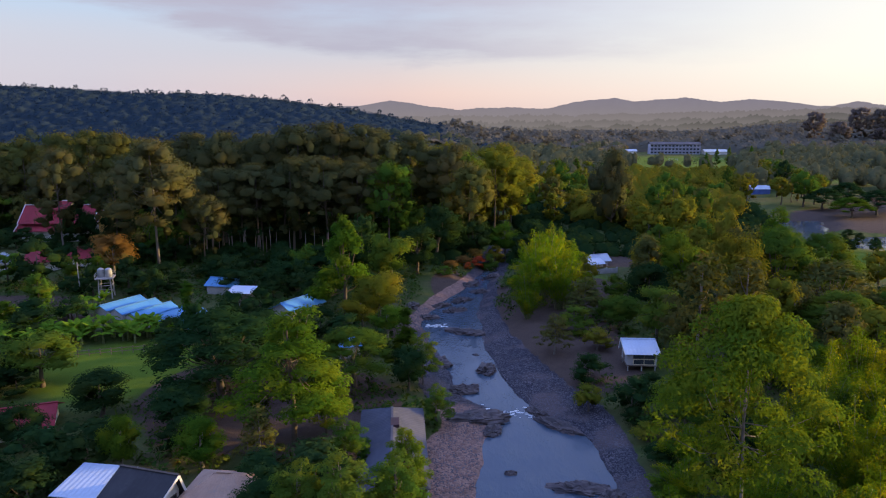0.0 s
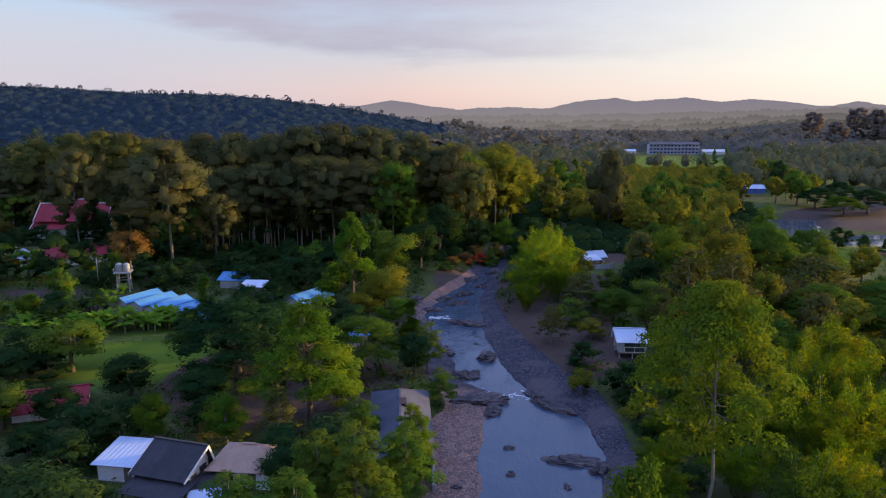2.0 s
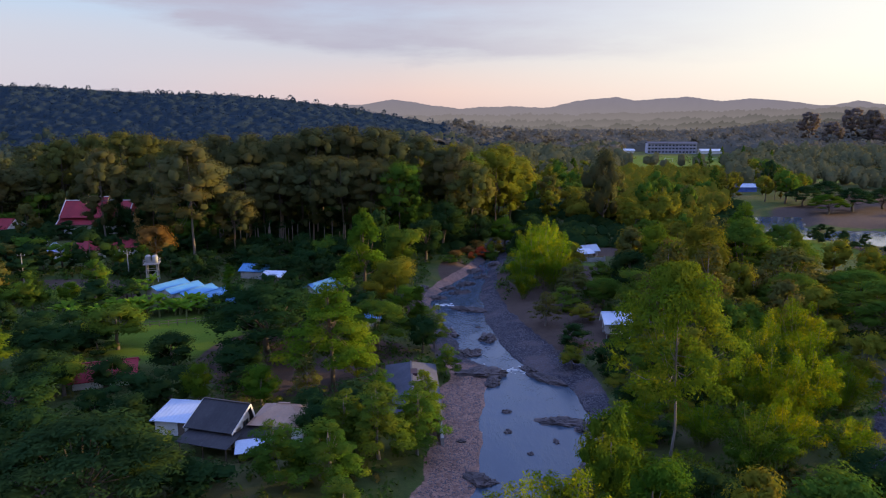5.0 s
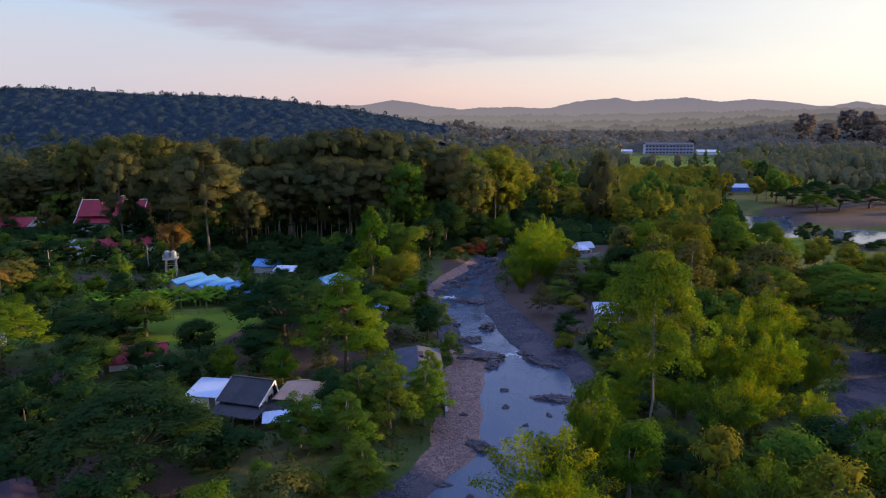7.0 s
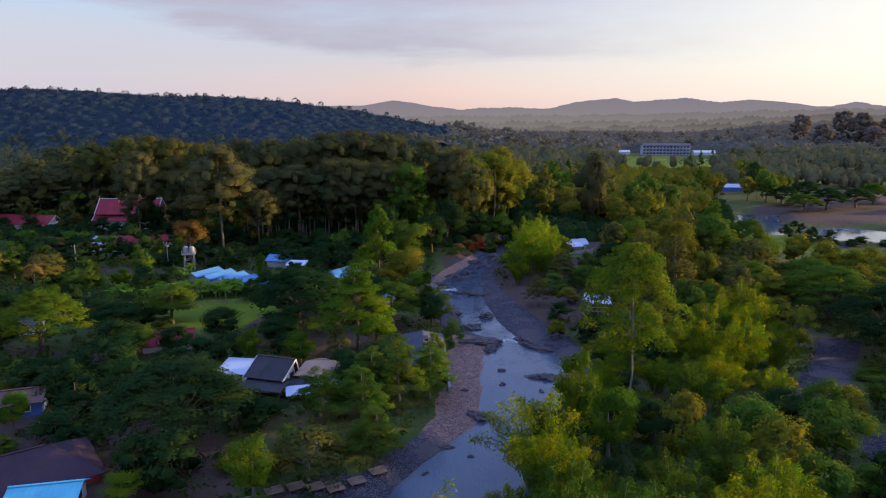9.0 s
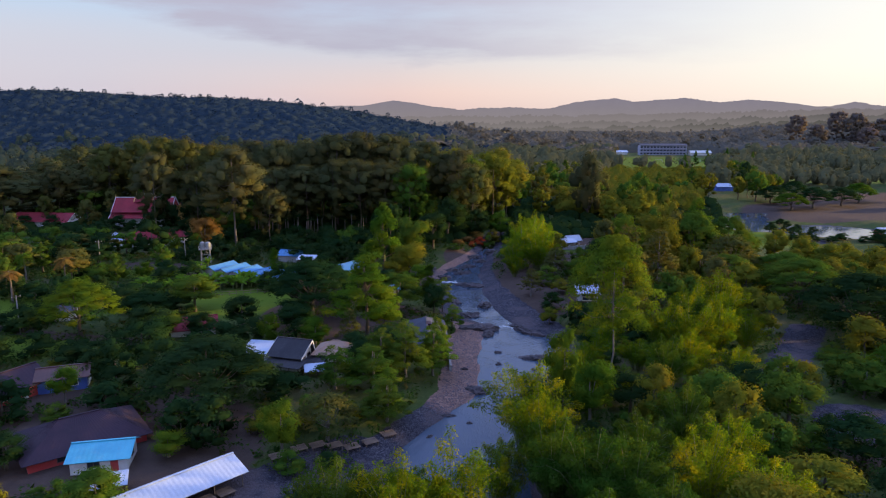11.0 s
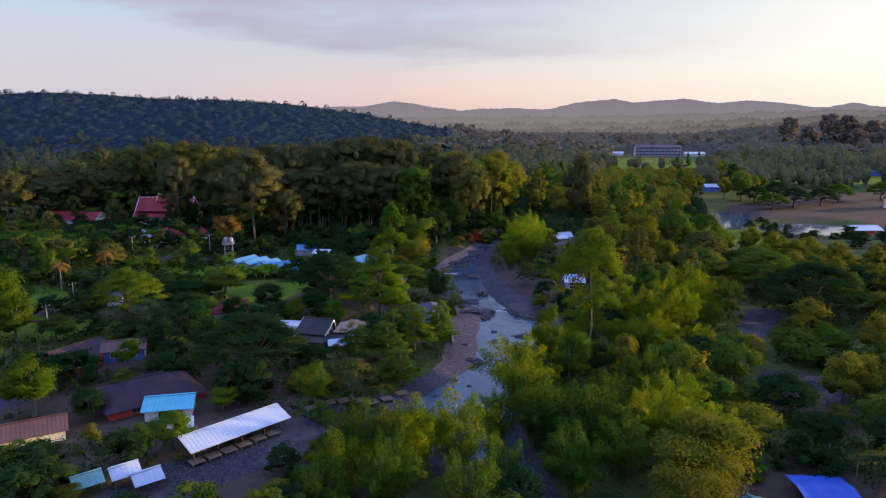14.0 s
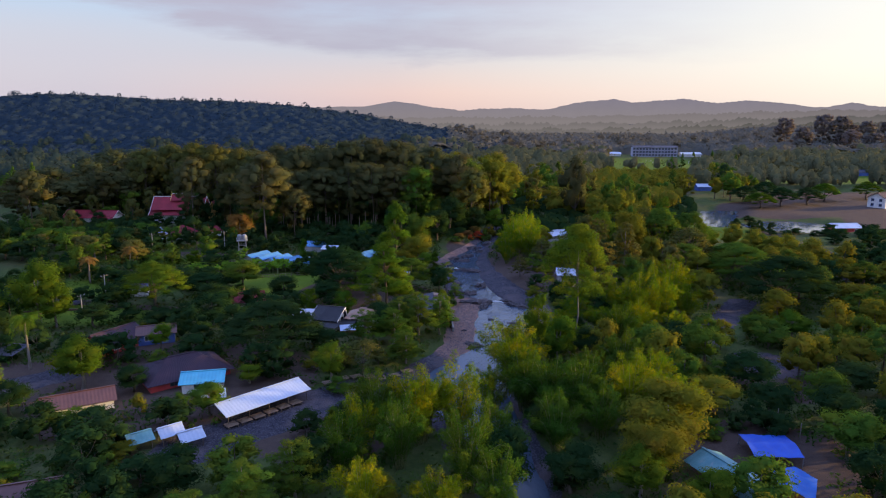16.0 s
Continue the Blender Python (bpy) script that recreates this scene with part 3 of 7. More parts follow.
def make_tree(kind, name, label, seed, leaf, count, leaf_mat, bark, shape, group, heart=0.58):
    """A tree of unit build: crown shape 'round', 'umbrella', 'dome', 'cone', 'column' or 'layered', about 10 m tall, crown radius about 4 m."""
    rng = np.random.default_rng(seed)
    clumps = []
    trunk_h, trunk_r = 4.0, 0.22
    if shape == "round":
        for k in range(24):
            d = unit(rng.normal(size=3))
            rr = 2.8 * rng.uniform(0.6, 1.0)
            clumps.append((d[0] * rr, d[1] * rr, 5.5 + d[2] * rr * 1.1, rng.uniform(1.0, 1.9), rng.uniform(0.9, 1.5)))
    elif shape == "umbrella":
        trunk_h, trunk_r = 3.2, 0.2
        for k in range(46):
            a, rr = 2.4 * k + rng.uniform(-0.3, 0.3), 3.6 * math.sqrt((k + 0.5) / 46)
            clumps.append((math.cos(a) * rr, math.sin(a) * rr, 8.5 - 0.36 * rr * rr + rng.uniform(-0.5, 0.3), rng.uniform(0.75, 1.25), rng.uniform(0.5, 0.85)))
    elif shape == "dome":
        trunk_h, trunk_r = 5.0, 0.13
        for k in range(34):
            a, h = rng.uniform(0, 6.283), rng.uniform(0, 1) ** 0.85
            rr = 2.6 * math.sqrt(max(0.04, 1 - (1.7 * (h - 0.42)) ** 2)) * rng.uniform(0.55, 1.0)
            clumps.append((math.cos(a) * rr, math.sin(a) * rr, 1.9 + 6.9 * h, rng.uniform(0.8, 1.6), rng.uniform(0.7, 1.3)))
    elif shape == "cone":
        trunk_h, trunk_r = 3.0, 0.2
        for k in range(34):
            h = rng.uniform(0, 1) ** 0.9
            a, rr = rng.uniform(0, 6.283), 2.9 * (1 - h) ** 0.75 * rng.uniform(0.6, 1.0)
            clumps.append((math.cos(a) * rr, math.sin(a) * rr, 2.2 + 7.3 * h, 0.5 + 0.75 * (1 - h), 0.75))
    elif shape == "column":
        trunk_h, trunk_r = 2.0, 0.15
        for k in range(22):
            h = rng.uniform(0, 1)
            a, rr = rng.uniform(0, 6.283), 1.0 * rng.uniform(0.3, 1.0) * (1 - 0.6 * h)
            clumps.append((math.cos(a) * rr, math.sin(a) * rr, 1.3 + 8.0 * h, 0.75 - 0.35 * h, 0.9))
    elif shape == "airy":
        trunk_h, trunk_r = 6.0, 0.068
        for k in range(64):
            h = ((k + rng.uniform(0, 1)) / 64) ** 0.8
            a = 2.4 * k + rng.uniform(-0.4, 0.4)
            rr = 3.4 * math.sin(math.pi * min(0.97, 0.2 + 0.8 * h)) ** 0.7 * (0.3, 1.0, 0.7, 0.95)[k % 4] * rng.uniform(0.85, 1.05)
            clumps.append((math.cos(a) * rr, math.sin(a) * rr, 4.2 + 5.5 * h - 0.12 * rr, rng.uniform(0.5, 1.0), rng.uniform(0.35, 0.62)))
    elif shape == "emergent":
        trunk_h, trunk_r = 6.2, 0.085
        for k in range(46):
            h = (k + rng.uniform(0, 1)) / 46
            a = 2.4 * k + rng.uniform(-0.5, 0.5)
            up = -0.45 + 1.45 * h
            rr = 2.55 * math.sqrt(max(0.02, 1 - abs(up) ** 2.3)) * (rng.uniform(0.78, 1.0) if k % 5 else rng.uniform(0.3, 0.6))
            clumps.append((math.cos(a) * rr, math.sin(a) * rr, 6.15 + 2.85 * up + rng.uniform(-0.45, 0.45), rng.uniform(0.5, 1.25), rng.uniform(0.45, 0.95)))
        for k in range(14):
            a, rr = rng.uniform(0, 6.283), rng.uniform(0.5, 2.2)
            clumps.append((math.cos(a) * rr, math.sin(a) * rr, rng.uniform(2.4, 4.8), rng.uniform(0.4, 0.85), rng.uniform(0.4, 0.7)))
    elif shape == "bush":
        trunk_h, trunk_r = 1.5, 0.2
        for k in range(22):
            a, h = rng.uniform(0, 6.283), rng.uniform(0, 1)
            rr = 3.0 * math.sqrt(max(0.03, 1 - (h * 1.05) ** 2.4)) * rng.uniform(0.5, 1.0)
            clumps.append((math.cos(a) * rr, math.sin(a) * rr, 1.2 + 7.2 * h, rng.uniform(1.0, 1.8), rng.uniform(1.0, 1.7)))
    elif shape == "layered":
        trunk_h, trunk_r = 6.5, 0.14
        for tier in range(9):
            h = tier / 8
            for k in range(8 - tier // 2):
                a = 6.283 * (k + rng.uniform(-0.3, 0.3)) / (8 - tier // 2) + tier
                rr = 3.4 * (1 - 0.6 * h) * rng.uniform(0.25, 1.05)
                clumps.append((math.cos(a) * rr, math.sin(a) * rr, 3.2 + 6.2 * h + rng.uniform(-0.5, 0.5), rng.uniform(0.55, 1.05) * (1.1 - 0.4 * h), rng.uniform(0.3, 0.6)))
    thing = base(name, 0, 0, 0)
    verts, faces = limbs_to(clumps, (0.1, 0.05, trunk_h), trunk_r, rng, 0.35 if count > 2300 else 0.12)
    bend = rng.normal(size=2) * 0.15
    tube(verts, faces, ((0, 0, -0.4), (bend[0], bend[1], trunk_h * 0.4), (0.1, 0.05, trunk_h), (0.1, 0.1, trunk_h + 2.4)), (trunk_r * 1.5, trunk_r, trunk_r * 0.75, trunk_r * 0.25), 8)
    solid("trunk", verts, faces, bark, thing, smooth=True)
    at, facing, soft, mid = clump_leaves(clumps, count, rng, 0.7, 0.6 if shape in ("layered", "umbrella") else 0.35)
    hearts = np.array(clumps) * np.array([1, 1, 1, heart, heart])
    me = leaf_mesh("crown", at, facing, leaf, 0.5, 0.18, rng, soft, hearts if heart > 0 else None, mid)
    me.materials.append(leaf_mat)
    crown = new("crown", me)
    crown.parent = thing
    return tagged(thing, label, "tree", group)


def make_bamboo(label, seed, leaf, per, culms, leaf_mat, group):
    """A clump of arching bamboo culms, about 10 m tall, with feathery plumes of leaves on the upper three quarters."""
    rng = np.random.default_rng(seed)
    thing = base("bamboo_clump", 0, 0, 0)
    at, facing, soft = [], [], []
    for k in range(culms):
        a = 6.283 * (k * 0.618 + rng.uniform(-0.1, 0.1))
        lean = 4.3 * math.sqrt((k + 0.5) / culms)
        tall, foot = rng.uniform(8.6, 10.4) - 0.55 * lean, rng.uniform(0.1, 0.8)
        out = np.array([math.cos(a), math.sin(a)])
        pts = []
        for t in (0, 0.35, 0.65, 0.85, 1.0):
            r = foot + lean * t ** 1.7
            pts.append((out[0] * r, out[1] * r, tall * (t - 0.085 * lean * t ** 4) - (0.3 if t == 0 else 0)))
        verts, faces = [], []
        tube(verts, faces, pts, (0.06, 0.055, 0.04, 0.025, 0.01), 4)
        solid("culm", verts, faces, BAMBOO, thing, smooth=True)
        p = np.array(pts)
        t = 0.22 + 0.78 * rng.uniform(0, 1, per) ** 0.7
        spot = np.stack([np.interp(t, (0, 0.35, 0.65, 0.85, 1.0), p[:, j]) for j in range(3)], -1)
        wide = (0.35 + 0.95 * np.sin(np.clip((t - 0.1) * 1.1, 0, 1) * 3.1))[:, None]
        off = unit(rng.normal(size=(per, 3))) * (rng.random((per, 1)) ** 0.4) * wide * np.array([1.0, 1.0, 0.8])
        off[:, 2] -= 0.15 * wide[:, 0]
        at.append(spot + off)
        facing.append(unit(off + np.array([out[0] * 0.3, out[1] * 0.3, 0.5]) + 0.3 * rng.normal(size=(per, 3))))
        soft.append(unit(unit(off) * 0.8 + np.array([out[0] * 0.5, out[1] * 0.5, 0.45]) + 0.2 * rng.normal(size=(per, 3))))
    me = leaf_mesh("crown", np.concatenate(at), np.concatenate(facing), leaf, 0.32, 0.45, rng, np.concatenate(soft))
    me.materials.append(leaf_mat)
    crown = new("crown", me)
    crown.parent = thing
    return tagged(thing, label, "bamboo", group)


def frond(verts, faces, root, a, length, rise, width, segs, sag):
    """One long leaf: a folded blade that rises and then hangs."""
    start = len(verts)
    ca, sa = math.cos(a), math.sin(a)
    for k in range(segs + 1):
        t = k / segs
        r, z = length * t * (1 - 0.15 * t), rise * t - sag * t * t
        w = width * math.sin(math.pi * min(0.98, 0.06 + 0.94 * t)) ** 0.7
        x, y, z = root[0] + ca * r, root[1] + sa * r, root[2] + z
        verts += [(x - sa * w, y + ca * w, z - 0.35 * w), (x, y, z), (x + sa * w, y - ca * w, z - 0.35 * w)]
    for k in range(segs):
        i = start + 3 * k
        faces += [(i, i + 1, i + 4, i + 3), (i + 1, i + 2, i + 5, i + 4)]


def make_banana(seed):
    rng = np.random.default_rng(seed)
    thing = base("banana_plant", 0, 0, 0)
    verts, faces = [], []
    tube(verts, faces, ((0, 0, -0.2), (0.03, 0, 1.0), (0.06, 0.02, 1.9)), (0.16, 0.13, 0.08), 6)
    solid("stem", verts, faces, BAMBOO, thing, smooth=True)
    for k in range(8):
        verts, faces = [], []
        frond(verts, faces, (0.05, 0, 1.8), 6.283 * k / 8 + rng.uniform(-0.3, 0.3), rng.uniform(1.3, 1.9), rng.uniform(1.6, 2.6), 0.30, 5, rng.uniform(1.0, 2.2))
        solid("leaf", verts, faces, LEAF["banana"], thing)
    return tagged(thing, "banana plant with broad upright green leaves", "banana plant", "banana grove beside the lawn")


def make_palm(seed, label, leaf_mat):
    rng = np.random.default_rng(seed)
    thing = base("palm_tree", 0, 0, 0)
    verts, faces = [], []
    tube(verts, faces, ((0, 0, -0.4), (0.2, 0.1, 3), (0.15, 0.0, 6), (0.0, 0.0, 8.6)), (0.26, 0.17, 0.15, 0.12), 8)
    solid("trunk", verts, faces, BARK, thing, smooth=True)
    for k in range(18):
        verts, faces = [], []
        a, rise = 6.283 * k / 18 * 2.4, rng.uniform(-0.6, 2.2)
        length, sag = rng.uniform(2.2, 2.9), rng.uniform(1.6, 2.8)
        ca, sa = math.cos(a), math.sin(a)
        for j in range(16):
            t0, t1 = j / 16, (j + 0.55) / 16
            for side in (-1, 1):
                p = []
                for t, o in ((t0, 0), (t1, 0), (t1 + 0.10, 1), (t0 + 0.09, 1)):
                    w = o * 0.62 * math.sin(math.pi * min(0.95, 0.15 + 0.8 * t0)) * side
                    r, z = length * t * (1 - 0.12 * t), rise * t - sag * t * t - 0.45 * abs(w)
                    p.append((ca * r - sa * w, sa * r + ca * w, 8.5 + z))
                i = len(verts)
                verts += p
                faces.append((i, i + 1, i + 2, i + 3))
        solid("frond", verts, faces, leaf_mat, thing)
    return tagged(thing, label, "palm", "palms among the farm trees")


def make_areca(seed):
    """A slim palm: a thin pale straight stem and a small tuft of fronds, about 10 m tall."""
    rng = np.random.default_rng(seed)
    thing = base("areca_palm", 0, 0, 0)
    verts, faces = [], []
    tube(verts, faces, ((0, 0, -0.4), (0.08, 0.04, 4.0), (0.0, 0.05, 8.4)), (0.13, 0.10, 0.08), 5)
    solid("trunk", verts, faces, BARK, thing, smooth=True)
    verts, faces = [], []
    for k in range(9):
        frond(verts, faces, (0, 0, 8.2), 0.7 * k, rng.uniform(1.3, 1.9), rng.uniform(0.6, 2.0), 0.24, 4, rng.uniform(0.8, 1.6))
    solid("crown", verts, faces, LEAF["dark"], thing)
    return tagged(thing, "slim areca palm with a thin pale stem", "palm", "areca palms under the tall forest")


BAMBOO = surface("bamboo_culm", (0.10, 0.13, 0.04), (0.17, 0.18, 0.06), 0.8, 9, 0.6, 0.1)
KINDS, TALL, WIDE = {}, {}, {}


def kind(key, height, radius, *makers):
    KINDS[key], TALL[key], WIDE[key] = [[m, False] for m in makers], height, radius


def grow(key, x, y, top, radius, variant=None, turn=None):
    """Plants one of a kind so that it reaches the height top above the river and the given crown radius."""
    pool = KINDS[key]
    k = (int(abs(x) * 7 + abs(y) * 3) if variant is None else variant) % len(pool)
    z = height_at(x, y)
    s, w = (top - z) / TALL[key], radius / WIDE[key]
    turn = (x * 37 + y * 53) % 360 if turn is None else turn
    m = pose(x, y, z, 0, 0, turn) @ Matrix.Diagonal((w, w, s, 1))
    if pool[k][1]:
        twin = copy_thing(pool[k][0], m)
        twin.matrix_basis = m
        return twin
    pool[k][1] = True
    pool[k][0].matrix_basis = m
    return pool[k][0]


PLACED = []


def free(x, y, gap):
    for a, b, r in PLACED:
        if (a - x) ** 2 + (b - y) ** 2 < (0.5 * (gap + r)) ** 2:
            return False
    return True


def plant(key, x, y, top, radius, **more):
    PLACED.append((x, y, radius * 1.6))
    return grow(key, x, y, top, radius, **more)


T = make_tree
R1 = "rounded green broadleaf tree with a dense crown"
kind("round", 9.6, 4.1, T("round", "broadleaf_tree", R1, 1, 0.18, 3900, LEAF["broad"], DARK_BARK, "round", "broadleaf trees"),
     T("round", "broadleaf_tree", R1, 2, 0.18, 3900, LEAF["broad"], DARK_BARK, "round", "broadleaf trees"),
     T("round", "broadleaf_tree", "dark green mango-like tree with a closed crown", 3, 0.18, 3900, LEAF["dark"], DARK_BARK, "round", "broadleaf trees"))
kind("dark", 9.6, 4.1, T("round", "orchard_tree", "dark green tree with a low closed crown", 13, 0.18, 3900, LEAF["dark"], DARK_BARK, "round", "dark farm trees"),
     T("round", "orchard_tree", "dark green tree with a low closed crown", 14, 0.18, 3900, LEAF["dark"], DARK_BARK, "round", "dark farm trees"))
kind("fresh", 9.6, 4.1, T("round", "young_tree", "bright green young tree with airy foliage", 4, 0.17, 4600, LEAF["fresh"], BARK, "round", "bright young trees"),
     T("round", "young_tree", "bright green young tree with airy foliage", 5, 0.17, 4600, LEAF["fresh"], BARK, "round", "bright young trees"))
kind("umbrella", 9.3, 4.3, T("umbrella", "rain_tree", "wide spreading rain tree with a flat green canopy", 6, 0.125, 9000, LEAF["broad"], DARK_BARK, "umbrella", "rain trees"),
     T("umbrella", "rain_tree", "wide spreading rain tree with a flat green canopy", 7, 0.125, 9000, LEAF["dark"], DARK_BARK, "umbrella", "rain trees"),
     T("umbrella", "rain_tree", "wide spreading tree with a bright yellow-green canopy", 63, 0.12, 9000, LEAF["fresh"], DARK_BARK, "umbrella", "rain trees"))
kind("layered", 9.9, 3.9, T("layered", "almond_tree", "tall pale-trunked tree with airy light green foliage", 8, 0.085, 19000, LEAF["fresh"], BARK, "airy", "tiered trees by the river", 0),
     T("layered", "almond_tree", "pale-trunked tree with foliage in loose level tiers", 9, 0.125, 10500, LEAF["broad"], BARK, "layered", "tiered trees by the river", 0),
     T("layered", "almond_tree", "tall tree with bright green leaves in level tiers", 64, 0.105, 16000, LEAF["fresh"], DARK_BARK, "layered", "tiered trees by the river", 0.3))
kind("fillround", 9.6, 4.1, T("round", "broadleaf_tree", R1, 17, 0.23, 1600, LEAF["broad"], DARK_BARK, "round", "broadleaf trees"),
     T("round", "broadleaf_tree", R1, 18, 0.23, 1600, LEAF["broad"], DARK_BARK, "round", "broadleaf trees"), T("dome", "broadleaf_tree", R1, 19, 0.23, 1600, LEAF["broad"], DARK_BARK, "dome", "broadleaf trees"))
kind("bigolive", 9.6, 4.1, T("round", "dry_tree", "broad olive-brown tree with a golden sunlit crown", 28, 0.135, 8000, LEAF["gold"], BARK, "round", "dry-season trees"))
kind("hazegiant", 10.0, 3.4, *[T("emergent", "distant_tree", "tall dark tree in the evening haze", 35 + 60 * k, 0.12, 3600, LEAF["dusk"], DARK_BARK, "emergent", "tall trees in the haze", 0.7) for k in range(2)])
kind("fillolive", 9.6, 4.1, T("round", "dry_tree", "olive-brown dry-season tree with an open crown", 25, 0.23, 1500, LEAF["olive"], BARK, "round", "dry-season trees"),
     T("dome", "dry_tree", "olive-brown dry-season tree with an open crown", 26, 0.23, 1500, LEAF["olive"], BARK, "dome", "dry-season trees"), T("round", "dry_tree", "dry-season tree with painted sun gold in its leaves", 27, 0.23, 1500, LEAF["gold"], BARK, "round", "dry-season trees"))
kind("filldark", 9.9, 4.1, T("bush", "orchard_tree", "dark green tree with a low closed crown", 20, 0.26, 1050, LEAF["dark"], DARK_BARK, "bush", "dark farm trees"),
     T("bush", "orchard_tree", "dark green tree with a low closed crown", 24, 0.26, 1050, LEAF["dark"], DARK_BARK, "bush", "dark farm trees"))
kind("bush", 9.9, 4.1, T("bush", "bush", "dense green bush on the bank", 38, 0.26, 1300, LEAF["broad"], DARK_BARK, "bush", "bushes"),
     T("bush", "bush", "dense dark green bush on the bank", 39, 0.26, 1300, LEAF["dark"], DARK_BARK, "bush", "bushes"),
     T("bush", "bush", "dense yellow-green bush on the bank", 40, 0.26, 1300, LEAF["gold"], DARK_BARK, "bush", "bushes"))
kind("cone", 9.9, 3.6, T("cone", "conical_tree", "pointed conical tree with yellow-green sunlit side", 10, 0.15, 6000, LEAF["fresh"], DARK_BARK, "cone", "conical trees"))
kind("column", 9.9, 1.6, T("column", "columnar_tree", "slim columnar tree with yellowish green leaves", 11, 0.18, 2000, LEAF["fresh"], DARK_BARK, "column", "columnar trees"))
kind("rust", 9.6, 4.1, T("round", "broadleaf_tree", "tree with rusty orange dry-season foliage", 12, 0.2, 2900, LEAF["rust"], BARK, "round", "rust-leaved trees"))
kind("thin", 9.9, 3.9, T("layered", "sparse_tree", "half-bare tree with olive-brown sparse leaves", 15, 0.23, 2200, LEAF["olive"], BARK, "layered", "sparse dry trees", 0.35),
     T("umbrella", "sparse_tree", "half-bare tree with olive-brown sparse leaves", 16, 0.22, 2400, LEAF["olive"], BARK, "umbrella", "sparse dry trees", 0.35))
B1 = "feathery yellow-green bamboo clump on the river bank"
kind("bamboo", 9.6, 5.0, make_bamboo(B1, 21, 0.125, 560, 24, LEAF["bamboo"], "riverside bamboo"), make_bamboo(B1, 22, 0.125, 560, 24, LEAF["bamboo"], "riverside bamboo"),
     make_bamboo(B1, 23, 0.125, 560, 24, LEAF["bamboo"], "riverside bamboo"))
B2 = "dense bamboo clump with shade put into its deep green"
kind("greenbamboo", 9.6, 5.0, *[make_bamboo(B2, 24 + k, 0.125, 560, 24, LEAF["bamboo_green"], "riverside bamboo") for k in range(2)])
D1 = "tall forest tree with a bare trunk and domed crown"
kind("giant", 10.0, 3.4, *[T("emergent", "forest_tree", D1, 31 + k, 0.14, 3300, LEAF["forest"], DARK_BARK, "emergent", "tall forest trees", 0.62) for k in range(3)])
kind("giantfine", 10.0, 3.4, *[T("emergent", "forest_tree", D1, 71 + k, 0.082, 10500, LEAF["forest"], BARK if k == 0 else DARK_BARK, "emergent", "tall forest trees", 0.6) for k in range(4)])
# gold leaves carry the painted sunlight on the sun-side trees
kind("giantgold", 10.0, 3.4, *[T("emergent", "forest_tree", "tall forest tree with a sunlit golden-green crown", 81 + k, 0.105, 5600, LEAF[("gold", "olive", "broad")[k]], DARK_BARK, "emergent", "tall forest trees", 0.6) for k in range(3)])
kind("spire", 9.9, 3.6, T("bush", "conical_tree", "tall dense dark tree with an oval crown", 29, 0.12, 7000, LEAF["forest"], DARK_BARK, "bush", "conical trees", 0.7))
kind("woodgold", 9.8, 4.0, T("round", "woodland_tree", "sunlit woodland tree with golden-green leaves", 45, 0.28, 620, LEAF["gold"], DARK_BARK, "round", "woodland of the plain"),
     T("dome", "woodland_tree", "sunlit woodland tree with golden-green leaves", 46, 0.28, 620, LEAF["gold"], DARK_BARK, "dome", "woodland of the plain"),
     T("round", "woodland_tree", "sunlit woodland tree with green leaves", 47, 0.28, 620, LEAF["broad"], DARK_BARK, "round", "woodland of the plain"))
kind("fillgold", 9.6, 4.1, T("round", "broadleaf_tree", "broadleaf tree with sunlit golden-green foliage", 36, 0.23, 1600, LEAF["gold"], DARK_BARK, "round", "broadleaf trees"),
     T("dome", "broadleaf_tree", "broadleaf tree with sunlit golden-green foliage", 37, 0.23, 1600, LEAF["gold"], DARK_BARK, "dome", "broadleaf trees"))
kind("wood", 9.8, 4.0, T("round", "woodland_tree", "woodland tree in the farther plain", 41, 0.31, 430, LEAF["broad"], DARK_BARK, "round", "woodland of the plain"),
     T("dome", "woodland_tree", "woodland tree in the farther plain", 42, 0.31, 430, LEAF["olive"], DARK_BARK, "dome", "woodland of the plain"),
     T("round", "woodland_tree", "woodland tree in the farther plain", 43, 0.31, 430, LEAF["dark"], DARK_BARK, "round", "woodland of the plain"),
     T("cone", "woodland_tree", "woodland tree in the farther plain", 44, 0.31, 430, LEAF["broad"], DARK_BARK, "cone", "woodland of the plain"))
kind("banana", 3.9, 1.6, make_banana(51), make_banana(52), make_banana(53))
kind("palm", 10.0, 2.6, make_palm(61, "coconut palm with a ring of green fronds", LEAF["fresh"]), make_palm(62, "coconut palm with browning fronds", LEAF["rust"]))

kind("blossom", 9.9, 4.1, T("bush", "flowering_bush", "bush covered in orange-red blossom on the bank", 48, 0.26, 1300, LEAF["flower"], DARK_BARK, "bush", "flowering bushes"))
kind("areca", 10.0, 1.9, make_areca(65), make_areca(66))

# -- right bank: the tall pale-trunked tree, bamboo and the mixed wood round it
plant("layered", 23.9, 51.0, 27.0, 7.8, variant=0)
plant("fresh", 15.0, 41.5, 16.0, 3.6, variant=0)
plant("bamboo", 9.6, 25.5, 13.6, 6.6)
plant("bamboo", 8.8, 33.5, 14.5, 8.0)
plant("greenbamboo", 11.5, 36.0, 12.5, 4.4)
plant("fresh", 18.0, 37.0, 12.0, 4.0)
plant("greenbamboo", 33.0, 50.0, 12.5, 5.6)
plant("bamboo", 41.0, 61.5, 15.0, 6.0)
plant("bamboo", 46.5, 64.0, 14.5, 5.4)
plant("bamboo", 38.0, 68.0, 13.0, 5.2)
plant("greenbamboo", 28.5, 29.0, 13.4, 5.6)
